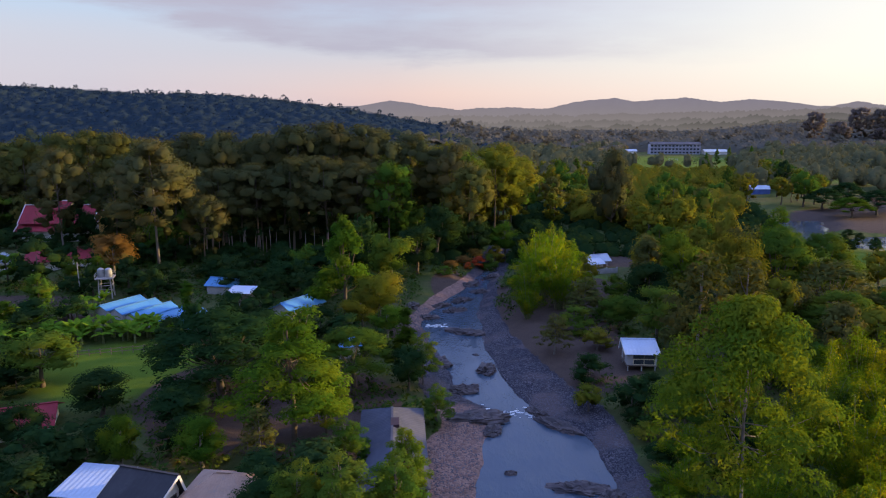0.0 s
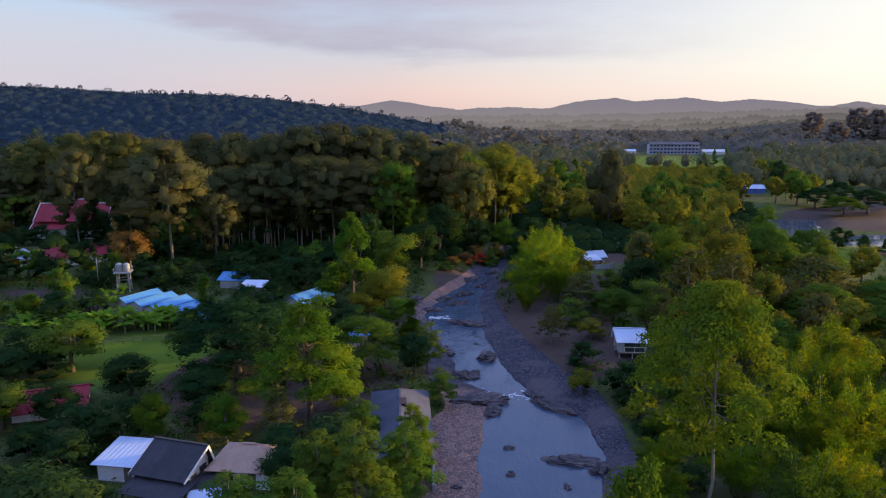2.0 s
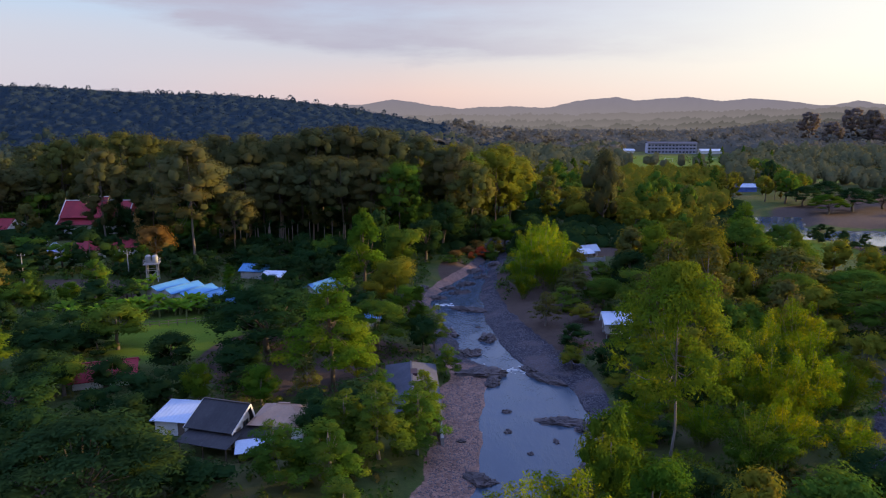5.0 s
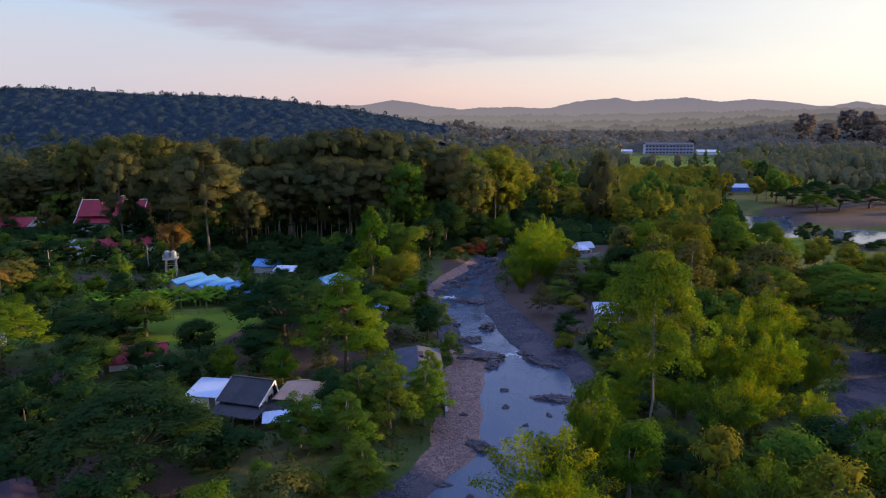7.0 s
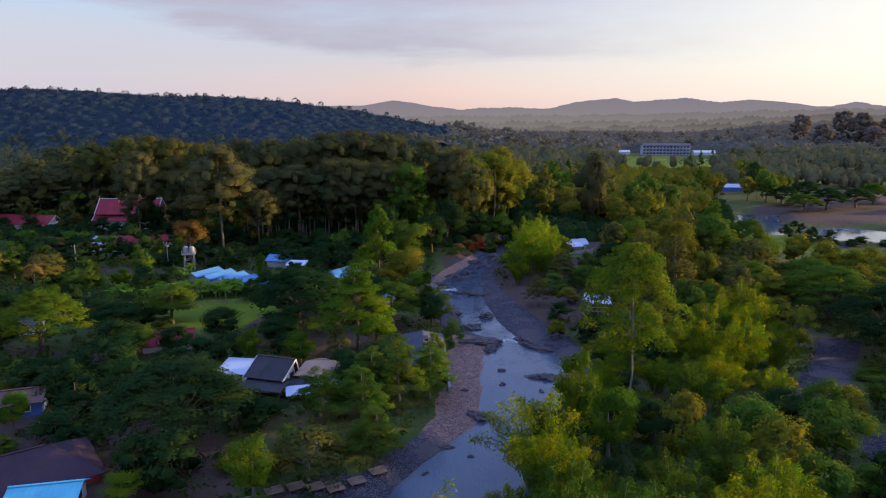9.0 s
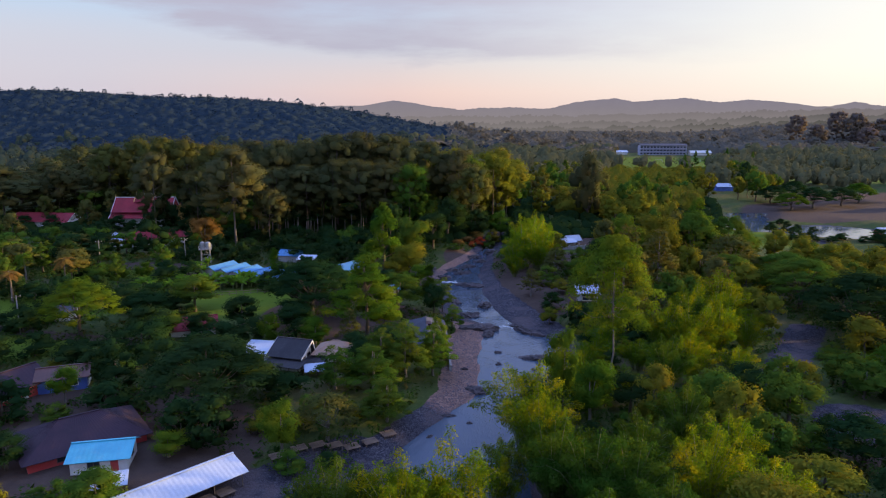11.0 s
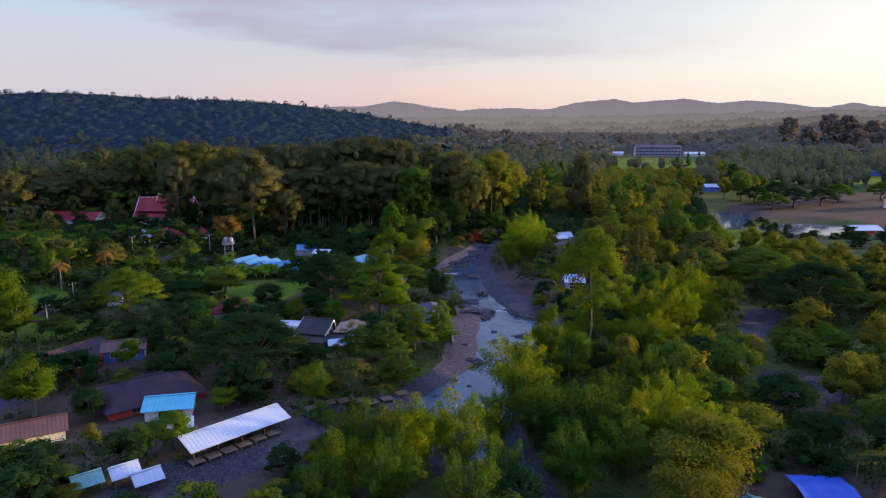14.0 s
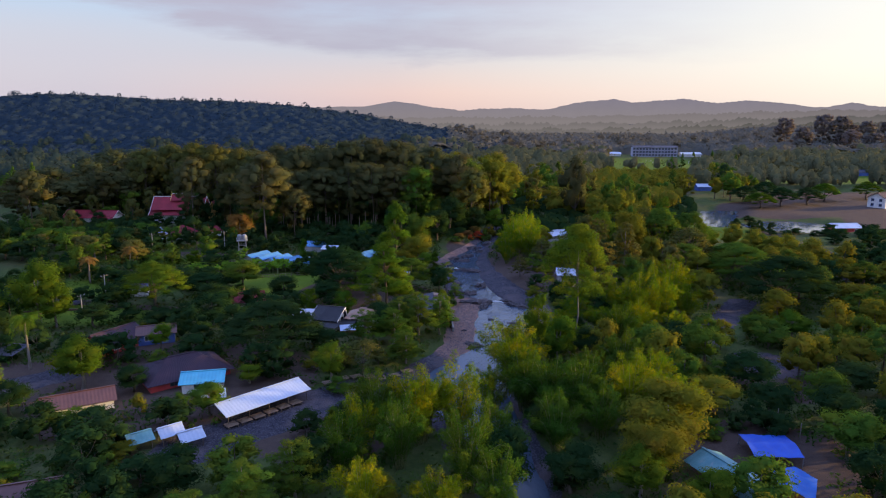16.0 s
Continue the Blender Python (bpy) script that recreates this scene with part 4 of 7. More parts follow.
plant("bamboo", 31.0, 21.0, 12.8, 5.4)
plant("bamboo", 26.0, 15.0, 13.6, 6.0)
plant("bamboo", 31.5, 11.0, 12.4, 5.6)
plant("greenbamboo", 21.0, 22.0, 12.0, 5.6)
plant("greenbamboo", 20.0, 8.0, 11.6, 5.0)
plant("round", 36.0, 38.0, 11.0, 5.0)
plant("dark", 25.0, 41.0, 8.5, 4.2)
plant("dark", 43.5, 45.0, 8.6, 4.4)
plant("round", 45.5, 36.0, 11.0, 5.2)
plant("bigolive", 28.0, 2.5, 13.0, 7.0)
plant("bigolive", 23.5, -5.0, 11.0, 5.0)
plant("fresh", 28.5, -12.0, 8.0, 3.4)
plant("fresh", 21.0, -9.0, 9.5, 4.0)
plant("umbrella", 79.5, 76.0, 15.5, 12.5, variant=1)
plant("greenbamboo", 45.0, 75.0, 13.4, 5.6)
for bx, by, bt, br in ((55.7, 86.0, 14.6, 6.6), (48.5, 82.0, 13.6, 6.0), (51.0, 73.0, 14.6, 6.4), (41.5, 61.0, 11.6, 5.0), (38.0, 53.0, 12.0, 5.0), (53.5, 67.5, 11.0, 5.0), (46.0, 53.0, 9.5, 4.6)):
    plant("bamboo", bx, by, bt, br)
plant("umbrella", 79.0, 98.0, 14.0, 10.0, variant=0)
plant("umbrella", 84.0, 116.0, 11.5, 9.0, variant=0)
plant("umbrella", 68.0, 112.0, 12.0, 7.0, variant=0)
plant("fresh", 70.0, 52.0, 9.0, 5.0)
plant("layered", 69.0, 139.0, 21.6, 7.4, variant=2)
plant("umbrella", 77.0, 136.0, 18.0, 8.0, variant=0)
plant("thin", 62.0, 136.0, 19.0, 6.0, variant=0)
plant("round", 84.0, 140.0, 13.0, 6.0)
plant("dark", 50.0, 26.0, 9.0, 5.2)
plant("round", 57.5, 16.0, 10.4, 4.2)
plant("dark", 66.0, 24.0, 8.0, 5.0)
plant("dark", 48.5, 15.0, 8.0, 4.4)
plant("fresh", 55.0, 2.0, 8.0, 4.0)
plant("dark", 64.0, 8.0, 8.0, 4.5)
plant("thin", 38.5, 98.0, 21.0, 6.5, variant=0)
plant("thin", 48.0, 104.0, 19.0, 6.5, variant=0)
plant("bigolive", 54.0, 121.0, 21.0, 6.5)
plant("umbrella", 66.0, 131.0, 20.0, 8.0, variant=0)
plant("thin", 72.0, 122.0, 16.0, 8.0, variant=1)
plant("fresh", 52.0, 145.0, 16.5, 6.0)
plant("round", 37.0, 113.0, 13.0, 5.0)
plant("bush", 30.0, 92.5, 4.6, 2.6)
plant("bush", 22.0, 97.0, 6.0, 3.6)
plant("thin", 18.5, 108.0, 8.6, 3.6, variant=0)
plant("bamboo", 21.5, 144.0, 18.0, 8.4)
plant("bamboo", 24.0, 135.0, 15.0, 7.0)
plant("bamboo", 17.5, 136.0, 12.0, 5.6)
plant("bamboo", 24.5, 159.0, 16.0, 7.0)
plant("bamboo", 16.5, 128.0, 9.5, 4.6)
plant("bamboo", 27.5, 152.0, 15.5, 6.5)
plant("bamboo", 27.0, 166.0, 16.0, 6.0)
plant("bush", 24.0, 119.0, 7.5, 4.4)
plant("thin", 27.5, 128.0, 10.0, 5.0, variant=0)
plant("bush", 20.0, 88.0, 5.0, 2.8)
plant("bush", 26.0, 110.0, 6.0, 3.4)
plant("round", 33.0, 122.0, 9.0, 5.0)
plant("bush", 25.5, 86.0, 7.0, 3.6)
plant("round", 30.0, 78.0, 10.0, 5.0)
plant("dark", 41.0, 132.0, 13.0, 6.0)
plant("dark", 45.0, 118.0, 12.0, 5.5)

for bx, by, bt, br in ((21.5, 57.0, 7.5, 4.6), (25.0, 64.5, 6.5, 4.2), (19.5, 50.5, 7.0, 3.8), (28.0, 71.0, 7.5, 4.6), (31.0, 59.0, 8.5, 5.0), (24.5, 47.0, 8.0, 4.4)):
    plant("bamboo", bx, by, bt, br)

for bx, by, bt, br in ((18.0, 49.5, 3.6, 2.0), (20.3, 55.0, 3.8, 2.1), (22.0, 60.0, 4.0, 2.2), (23.6, 66.0, 4.2, 2.3), (24.6, 72.0, 4.4, 2.5), (25.2, 78.0, 4.0, 2.3), (25.0, 83.0, 3.8, 2.1)):
    plant("bush", bx, by, bt, br)

# -- near bamboo under the way back
plant("greenbamboo", -0.5, -6.0, 14.2, 5.6)
plant("greenbamboo", 3.0, -12.0, 11.5, 5.0)
plant("bamboo", -1.5, 9.5, 15.4, 6.6)
plant("bamboo", 4.5, 20.0, 10.5, 4.6)
plant("greenbamboo", 12.8, 4.0, 12.0, 5.6)
plant("dark", 13.0, -6.5, 8.5, 4.2)
plant("dark", 12.0, 9.0, 7.0, 3.4)
plant("greenbamboo", 17.5, 14.0, 13.5, 6.6)
plant("bamboo", -7.0, 6.0, 15.6, 6.6)
plant("greenbamboo", -9.5, -1.5, 14.2, 5.0)
plant("bamboo", -15.5, 2.0, 12.4, 4.8)
plant("bamboo", -13.0, -14.0, 11.6, 4.6)
plant("bamboo", -4.0, -16.0, 11.0, 4.6)
plant("dark", -20.5, -6.5, 9.0, 4.0)
plant("layered", -27.0, -13.5, 9.0, 5.0, variant=1)
plant("layered", -31.5, -19.0, 8.5, 4.6, variant=1)
plant("layered", -22.0, -9.0, 9.5, 4.8, variant=1)
plant("greenbamboo", -17.0, -3.5, 12.0, 5.0)
plant("greenbamboo", -13.5, 8.5, 14.2, 5.6)
plant("greenbamboo", -6.5, 12.5, 10.5, 4.6)
plant("greenbamboo", 3.5, 2.0, 12.5, 4.8)
plant("greenbamboo", 10.0, 19.0, 12.5, 6.6)
plant("greenbamboo", 13.5, 15.0, 13.0, 6.4)
plant("fresh", 10.5, 24.0, 9.0, 4.0)
plant("dark", 5.0, -4.0, 9.5, 4.6)
plant("greenbamboo", 14.5, 22.5, 9.5, 3.2)

# -- trees that shade the camp yard
plant("round", 52.5, 0.5, 10.0, 5.0)
plant("dark", 55.5, 9.5, 9.5, 5.0)
plant("round", 50.5, -9.0, 9.5, 4.6)
plant("dark", 59.0, -3.0, 11.0, 5.4)
plant("bush", 47.5, 10.0, 4.6, 2.8, variant=1)
plant("bush", 36.0, 8.5, 5.0, 3.0, variant=0)

for bx, by, bt, br in ((12.2, -1.5, 4.0, 2.2), (12.4, -6.0, 4.2, 2.4), (12.8, -12.0, 4.0, 2.4), (11.4, 10.5, 4.0, 2.2), (10.8, 15.5, 4.0, 2.0), (12.6, -17.0, 4.0, 2.4)):
    plant("bush", bx, by, bt, br, variant=1)

# -- left bank
plant("fresh", -23.5, 28.0, 10.2, 3.6, variant=0)
plant("thin", -18.5, 33.0, 9.0, 4.4, variant=1)
plant("umbrella", -37.5, 42.5, 13.2, 10.4, variant=1)
plant("round", -47.5, 51.0, 10.5, 5.0)
plant("layered", -14.0, 49.0, 9.5, 5.6, variant=1)
plant("layered", -9.0, 55.5, 11.2, 5.2, variant=1)
plant("layered", -20.0, 50.0, 9.0, 4.6, variant=1)
plant("layered", -4.5, 58.0, 10.2, 4.4, variant=1)
plant("layered", -13.5, 57.5, 9.5, 4.4, variant=1)
plant("layered", -11.0, 40.0, 7.5, 4.6, variant=1)
plant("round", -17.0, 60.0, 8.0, 3.6)
plant("umbrella", -31.5, 91.5, 14.2, 11.0, variant=1)
plant("layered", -18.0, 76.5, 18.6, 8.4, variant=2)
plant("layered", -14.6, 79.5, 10.5, 4.2, variant=2)
plant("umbrella", -13.0, 94.0, 11.2, 6.8, variant=0)
plant("umbrella", -29.0, 106.0, 10.0, 6.0, variant=1)
plant("dark", -33.0, 79.5, 8.2, 4.6)
plant("round", -5.0, 93.0, 9.0, 3.4)
plant("fresh", -27.0, 70.5, 7.8, 3.6, variant=1)
plant("thin", -20.4, 70.5, 9.4, 3.0, variant=0)
plant("layered", -10.8, 70.5, 7.6, 3.6, variant=1)
plant("layered", -3.8, 64.5, 9.6, 3.4, variant=2)
plant("dark", -33.0, 82.0, 8.0, 4.6)
plant("dark", -45.0, 84.0, 8.5, 5.0)
plant("layered", -3.0, 97.0, 9.0, 3.4, variant=1)
plant("layered", -0.8, 83.5, 6.4, 2.8, variant=1)
plant("column", -6.5, 110.0, 10.0, 2.6)
plant("fresh", -10.0, 117.0, 8.0, 4.0)
plant("cone", -19.2, 130.0, 22.0, 7.2)
plant("bigolive", -12.0, 124.0, 13.0, 5.6)
plant("bigolive", -15.0, 121.0, 9.5, 4.4)
plant("column", -47.5, 123.0, 11.5, 2.6)
plant("rust", -78.0, 158.0, 14.0, 6.0)
plant("round", -57.0, 74.0, 8.4, 4.6)
plant("dark", -50.5, 75.5, 7.4, 3.8)
plant("round", -58.5, 94.0, 10.6, 5.8)
for bx, by, bt, br in ((-61.0, 92.0, 6.4, 4.2), (-65.0, 96.5, 7.0, 4.4), (-70.0, 101.0, 7.4, 4.6), (-75.0, 96.0, 7.0, 4.6), (-71.0, 92.0, 6.6, 4.2), (-78.0, 104.0, 6.8, 4.4)):
    plant("filldark", bx, by, bt, br)
plant("dark", -66.0, 88.0, 8.6, 6.0)
plant("umbrella", -75.0, 77.0, 13.4, 8.4, variant=2)
plant("dark", -60.0, 74.0, 9.0, 5.6)
plant("round", -56.0, 62.0, 10.0, 5.4)
plant("fresh", -66.5, 25.5, 12.2, 5.2, variant=0)
plant("fresh", -90.5, 60.0, 12.0, 5.0, variant=1)
plant("dark", -57.5, 25.0, 6.5, 3.6)
plant("fresh", -95.5, 62.0, 17.4, 6.4, variant=1)
plant("fresh", -103.0, 56.0, 12.0, 6.0, variant=0)
plant("fresh", -97.0, 44.0, 9.0, 4.0)
plant("fresh", -38.0, 27.5, 6.0, 3.0)
plant("round", -40.5, 14.0, 8.0, 3.6)
plant("dark", -70.0, 34.0, 8.0, 4.0)
plant("dark", -72.0, 14.0, 8.0, 4.2)
plant("dark", -37.0, -8.0, 8.5, 4.4)
plant("dark", -82.0, 60.0, 8.0, 4.5)
plant("palm", -81.5, 35.0, 14.0, 3.2, variant=0)
plant("palm", -104.0, 101.0, 10.5, 3.2, variant=1)
plant("palm", -97.0, 112.0, 11.5, 3.0, variant=1)
plant("palm", -111.0, 118.0, 11.0, 3.0, variant=0)

# -- trees that close the river off upstream
plant("round", -12.0, 152.0, 16.0, 6.5)
plant("dark", -6.5, 166.0, 15.0, 6.5)
plant("round", -20.0, 163.0, 18.0, 7.5)
plant("dark", -1.0, 181.0, 18.0, 8.0)
plant("round", 8.5, 187.0, 13.0, 6.0)
plant("fresh", 17.5, 190.0, 12.0, 6.0)
plant("rust", 5.6, 176.0, 4.6, 2.8)
plant("rust", 2.0, 171.0, 4.4, 2.6)
plant("rust", 8.5, 184.0, 5.2, 3.2)
plant("blossom", 9.6, 178.0, 4.2, 2.6)
plant("blossom", 6.6, 174.0, 3.4, 1.8)
plant("bush", 12.5, 179.0, 5.0, 3.2)
plant("bush", 14.5, 186.0, 6.0, 3.6)
plant("bush", 0.5, 165.0, 4.4, 2.8)
plant("dark", 22.0, 180.0, 10.0, 5.0)
plant("dark", -17.0, 142.0, 9.0, 5.0)

# -- banana grove along the lawn
rng = np.random.default_rng(70)
for k in range(72):
    t = k / 71
    grow("banana", -80 + 32 * t + rng.normal() * 1.3, 116 - 1.5 * math.sin(6 * t) + rng.normal() * 2.2, 5.4 + rng.uniform(-1.0, 1.0), 2.3)
for k in range(14):
    grow("banana", -84 + rng.uniform(0, 16), 131 + rng.uniform(-4, 6), 5.4 + rng.uniform(-0.8, 0.8), 1.9)

# -- the wall of tall forest upstream, and single giants in front of it
plant("giantfine", -71.0, 167.0, 36.0, 12.0, variant=0)
plant("giantfine", -61.0, 172.0, 22.0, 7.0, variant=3)
for k, (gx0, gy0, top, wide) in enumerate(((-75.0, 203.0, 37.9, 11.0), (-64.4, 200.0, 37.4, 10.5), (-54.5, 203.0, 36.6, 11.0), (-43.4, 205.0, 40.4, 12.5), (-33.0, 208.0, 40.2, 13.0),
                                           (-22.0, 210.0, 39.8, 13.0), (-10.0, 212.0, 37.4, 12.0), (2.5, 207.0, 33.4, 10.0),
                                           (-62.0, 189.0, 28.0, 9.5), (-52.0, 190.0, 29.4, 9.5), (-42.0, 189.0, 30.4, 10.0), (-33.0, 190.0, 31.0, 10.0), (-24.0, 191.0, 30.0, 9.5))):
    plant("giantfine", gx0, gy0, top, wide, variant=(1, 2, 3)[k % 3])
plant("giantgold", -15.0, 189.0, 29.5, 8.5, variant=2)
plant("giantgold", 7.5, 192.0, 28.0, 9.0, variant=1)
plant("giantgold", 16.5, 214.0, 31.5, 10.0, variant=0)
plant("spire", 57.0, 230.0, 31.5, 8.6)
plant("giantfine", -104.0, 184.0, 33.0, 9.0, variant=0)
plant("giantfine", -90.0, 186.0, 27.0, 8.0, variant=2)
plant("dark", -106.5, 197.0, 17.0, 6.0)
plant("dark", -98.0, 203.0, 16.0, 6.0)
for gx0, gy0, top, wide in ((-146.0, 238.0, 34.0, 10.0), (-133.0, 240.0, 36.0, 10.0), (-122.0, 236.0, 37.0, 10.0), (-112.0, 238.0, 36.0, 11.0), (-98.0, 228.0, 34.0, 10.0), (-88.0, 222.0, 33.0, 9.0)):
    plant("giantgold", gx0, gy0, top, wide, variant=1)

for bx, by, bt in ((-112, 196, 7.0), (-119, 199, 7.4), (-105, 186, 6.6), (-128, 201, 7.2), (-100, 180, 6.4), (-150, 196, 6.8), (-142, 190, 6.4), (-161, 198, 7.0), (-134, 196, 7.0), (-138, 203, 8.6), (-127, 204, 8.2), (-116, 205, 9.0), (-108, 203, 12.0), (-103, 196, 11.0), (-97, 190, 9.0), (-110, 193, 9.5), (-152, 203, 8.4), (-163, 204, 8.0)):
    plant("filldark", bx, by, bt, 4.6)
PLACED.extend(((-107, 207, 12), (-112, 190, 26), (-104, 170, 20), (-122, 206, 26), (-147, 192, 24), (-138, 175, 18)))


rng = np.random.default_rng(85)
for k in range(34):
    grow("areca", -70 + 24 * rng.random() + (22 * rng.random() if k % 4 == 0 else 0), 181 + 6 * rng.random(), 10.5 + rng.uniform(-2, 2.5), 1.8)


def scatter(key, n, x0, x1, y0, y1, tall, wide, gap, seed, keep=lambda x, y: True):
    rng = np.random.default_rng(seed)
    for _ in range(n):
        x, y = rng.uniform(x0, x1), rng.uniform(y0, y1)
        h, r = rng.uniform(*tall), rng.uniform(*wide)
        out = float(river_at(np.array(x), np.array(y))[0])
        if y < 215 and out < 4 or float(pond_at(np.array(x), np.array(y))) < 1.4 or not keep(x, y) or not free(x, y, gap * r):
            continue
        PLACED.append((x, y, gap * r))
        grow(key, x, y, height_at(x, y) + h, r, variant=int(rng.integers(9)))


scatter("filldark", 90, -88, -4, 170, 182, (4, 8), (3.0, 5.0), 0.9, 83)
scatter("fillround", 120, -86, -6, 188, 200, (9, 19), (4.5, 6.5), 0.62, 86)
scatter("filldark", 120, -12, 26, 176, 200, (8, 16), (4.0, 6.5), 0.8, 84)
scatter("giantgold", 90, -22, 24, 188, 250, (24, 34), (9.0, 12.0), 0.66, 82)
scatter("giant", 200, -80, 0, 206, 250, (28, 36), (9.5, 13.0), 0.8, 80)
scatter("giant", 200, -190, -62, 192, 330, (18, 30), (8.5, 12.0), 0.75, 81, lambda x, y: not (-142 < x < -92 and y < 224) and not (-172 < x < -140 and y < 214))


# ---- woods of the plain and the hill, too many to count ----
def far_wood(name, label, count, place, leaf_mat, seed, quads, size, lumps=1, calm=0.3):
    """One sheet of distant trees: each a heap of coarse leaf masses over a dome."""
    rng = np.random.default_rng(seed)
    pts = []
    while len(pts) < count:
        x, y, h, r = place(rng)
        if x is not None:
            pts.append((x, y, h, r))
    p = np.repeat(np.array(pts), quads, axis=0)
    n = len(p)
    d = unit(rng.normal(size=(n, 3)))
    d[:, 2] = np.abs(d[:, 2]) * 1.1 - 0.25
    z = ground_z(p[:, 0], p[:, 1])
    lump = 1 + 0.22 * np.sin(d[:, 0] * 5 + p[:, 0]) * np.cos(d[:, 1] * 5 + p[:, 1])
    at = np.stack([p[:, 0] + d[:, 0] * p[:, 3] * lump, p[:, 1] + d[:, 1] * p[:, 3] * lump, z + p[:, 2] * (0.52 + 0.46 * d[:, 2] * lump)], -1)
    facing = unit(d * (1 - calm) + np.array([0, -0.35 * calm, 0.3 + 0.6 * calm]) + 0.35 * (1 - calm) * rng.normal(size=(n, 3)))
    q = np.array(pts)
    k = len(q)
    hearts = []
    for _ in range(lumps):
        off = rng.normal(size=(k, 3)) * np.array([0.34, 0.34, 0.1]) * (0 if lumps == 1 else 1)
        hearts.append(np.stack([q[:, 0] + off[:, 0] * q[:, 3], q[:, 1] + off[:, 1] * q[:, 3], ground_z(q[:, 0], q[:, 1]) + q[:, 2] * (0.5 + off[:, 2]), q[:, 3] * (0.8 if lumps == 1 else 0.55), q[:, 2] * (0.42 if lumps == 1 else 0.36)], -1))
    me = leaf_mesh(name, at, facing, size * p[:, 3], 0.55, 0.15, rng, unit(d * (0.8 - calm) + np.array([0, -0.2 * calm, 0.3 + 0.6 * calm]) + 0.2 * rng.normal(size=(n, 3))), np.concatenate(hearts))
    me.materials.append(leaf_mat)
    return tagged(new(name, me), label, "woodland", kind="stuff")


PLACED.extend(((41, 176, 18), (38, 163, 16), (36, 151, 13)))


def on_field(x, y):
    return ((x - 215) / 95) ** 2 + ((y - 585) / 75) ** 2 < 1 or ((x - 240) / 75) ** 2 + ((y - 295) / 52) ** 2 < 1 or ((x - 300) / 95) ** 2 + ((y - 420) / 34) ** 2 < 1


def pond_view(x, y):
    return 100 < x < 190 and y < 285


scatter("woodgold", 150, 10, 190, 235, 400, (10, 19), (4.5, 7.5), 1.35, 94, lambda x, y: not on_field(x, y) and not (y > 310 and 0.24 < x / y < 0.46) and not pond_view(x, y))
scatter("woodgold", 90, -240, -90, 236, 400, (10, 20), (4.5, 7.5), 1.3, 95, lambda x, y: -x < 0.75 * (y + 90) and not (x < -95 and x > -150 and y < 250))
scatter("wood", 420, -260, 190, 235, 400, (10, 19), (4.5, 7.5), 1.35, 90, lambda x, y: not on_field(x, y) and not pond_view(x, y) and not (y > 310 and 0.24 < x / y < 0.46) and abs(x) < 0.75 * (y + 90) and not (x < -95 and y < 300 and x > -190 and 200 < y))
scatter("giantgold", 40, 20, 120, 225, 330, (15, 25), (5.5, 8.0), 1.0, 93, lambda x, y: not 0.25 < x / (y + 15) < 0.43)
for k in range(9):
    grow("hazegiant", 415 + 22 * k + 7 * math.cos(k * 3.3), 735 + 22 * math.sin(k * 2.3), 30 + 6 * math.cos(k * 2.7), 13, variant=k)
    grow("hazegiant", 445 + 24 * k + 11 * math.sin(k * 2.1), 800 + 30 * math.cos(k * 1.7), 47 + 5 * math.sin(k * 1.3), 15)
for cx, cy, ch in ((198, 497, 14), (210, 505, 15), (224, 500, 16), (236, 480, 14), (180, 470, 13)):
    grow("wood", cx, cy, ch + 3, 4.5, variant=3)
for cx, cy, ch in ((158, 262, 10), (172, 268, 12), (190, 276, 11), (206, 290, 12), (236, 300, 12), (178, 300, 12), (160, 285, 11)):
    plant("umbrella", cx, cy, ch, 9.0)
scatter("woodgold", 160, 60, 150, 150, 260, (9, 17), (4.0, 6.5), 1.3, 91, lambda x, y: x < 0.72 * y and x < 118 and not (x > 80 and y > 140))
scatter("wood", 260, -190, -100, 120, 182, (6, 10), (4.0, 6.0), 0.95, 99, lambda x, y: -x < 0.8 * (y + 90))
scatter("wood", 160, -170, -84, 150, 235, (8, 15), (4.0, 6.0), 1.3, 92, lambda x, y: -x < 0.85 * (y + 90))


def plain_place(rng):
    y = 350 + 320 * rng.random()
    x = rng.uniform(-0.75, 0.78) * (y + 100)
    if on_field(x, y) or (y < 690 and 0.26 < x / y < 0.44 and not 470 < y < 500) or float(hill_at(x, y)) > 12 and x < 0 or 180 < x < 300 and 655 < y < 730:
        return None, 0, 0, 0
    return x, y, rng.uniform(9, 17) * (1.25 if rng.random() < 0.12 else 1), rng.uniform(4, 7) * (1 + (y - 350) / 1800)


def plain_side(rng, side):
    """The part of the plain under the hill (-1) or the open part (1)."""
    x, y, h, r = plain_place(rng)
    if x is None or (x + 0.05 * y) * side < 0:
        return None, 0, 0, 0
    return x, y, h, r


def copse_place(rng):
    y = rng.uniform(238, 425)
    x = rng.uniform(0.2, 0.43) * y
    if x > 165 and y < 345 or pond_view(x, y) and x > 122:
        return None, 0, 0, 0
    return x, y, rng.uniform(7, 11.5), rng.uniform(3.6, 5.6)


far_wood("dusky_woods", "woodland at the foot of the long hill, shade put in its leaf colour", 650, lambda rng: plain_side(rng, -1), LEAF["shade"], 94, 70, 0.125, 3, 0.3)
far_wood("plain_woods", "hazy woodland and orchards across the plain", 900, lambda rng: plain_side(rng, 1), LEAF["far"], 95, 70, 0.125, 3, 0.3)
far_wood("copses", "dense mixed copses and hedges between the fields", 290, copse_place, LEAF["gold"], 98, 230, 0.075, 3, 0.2)


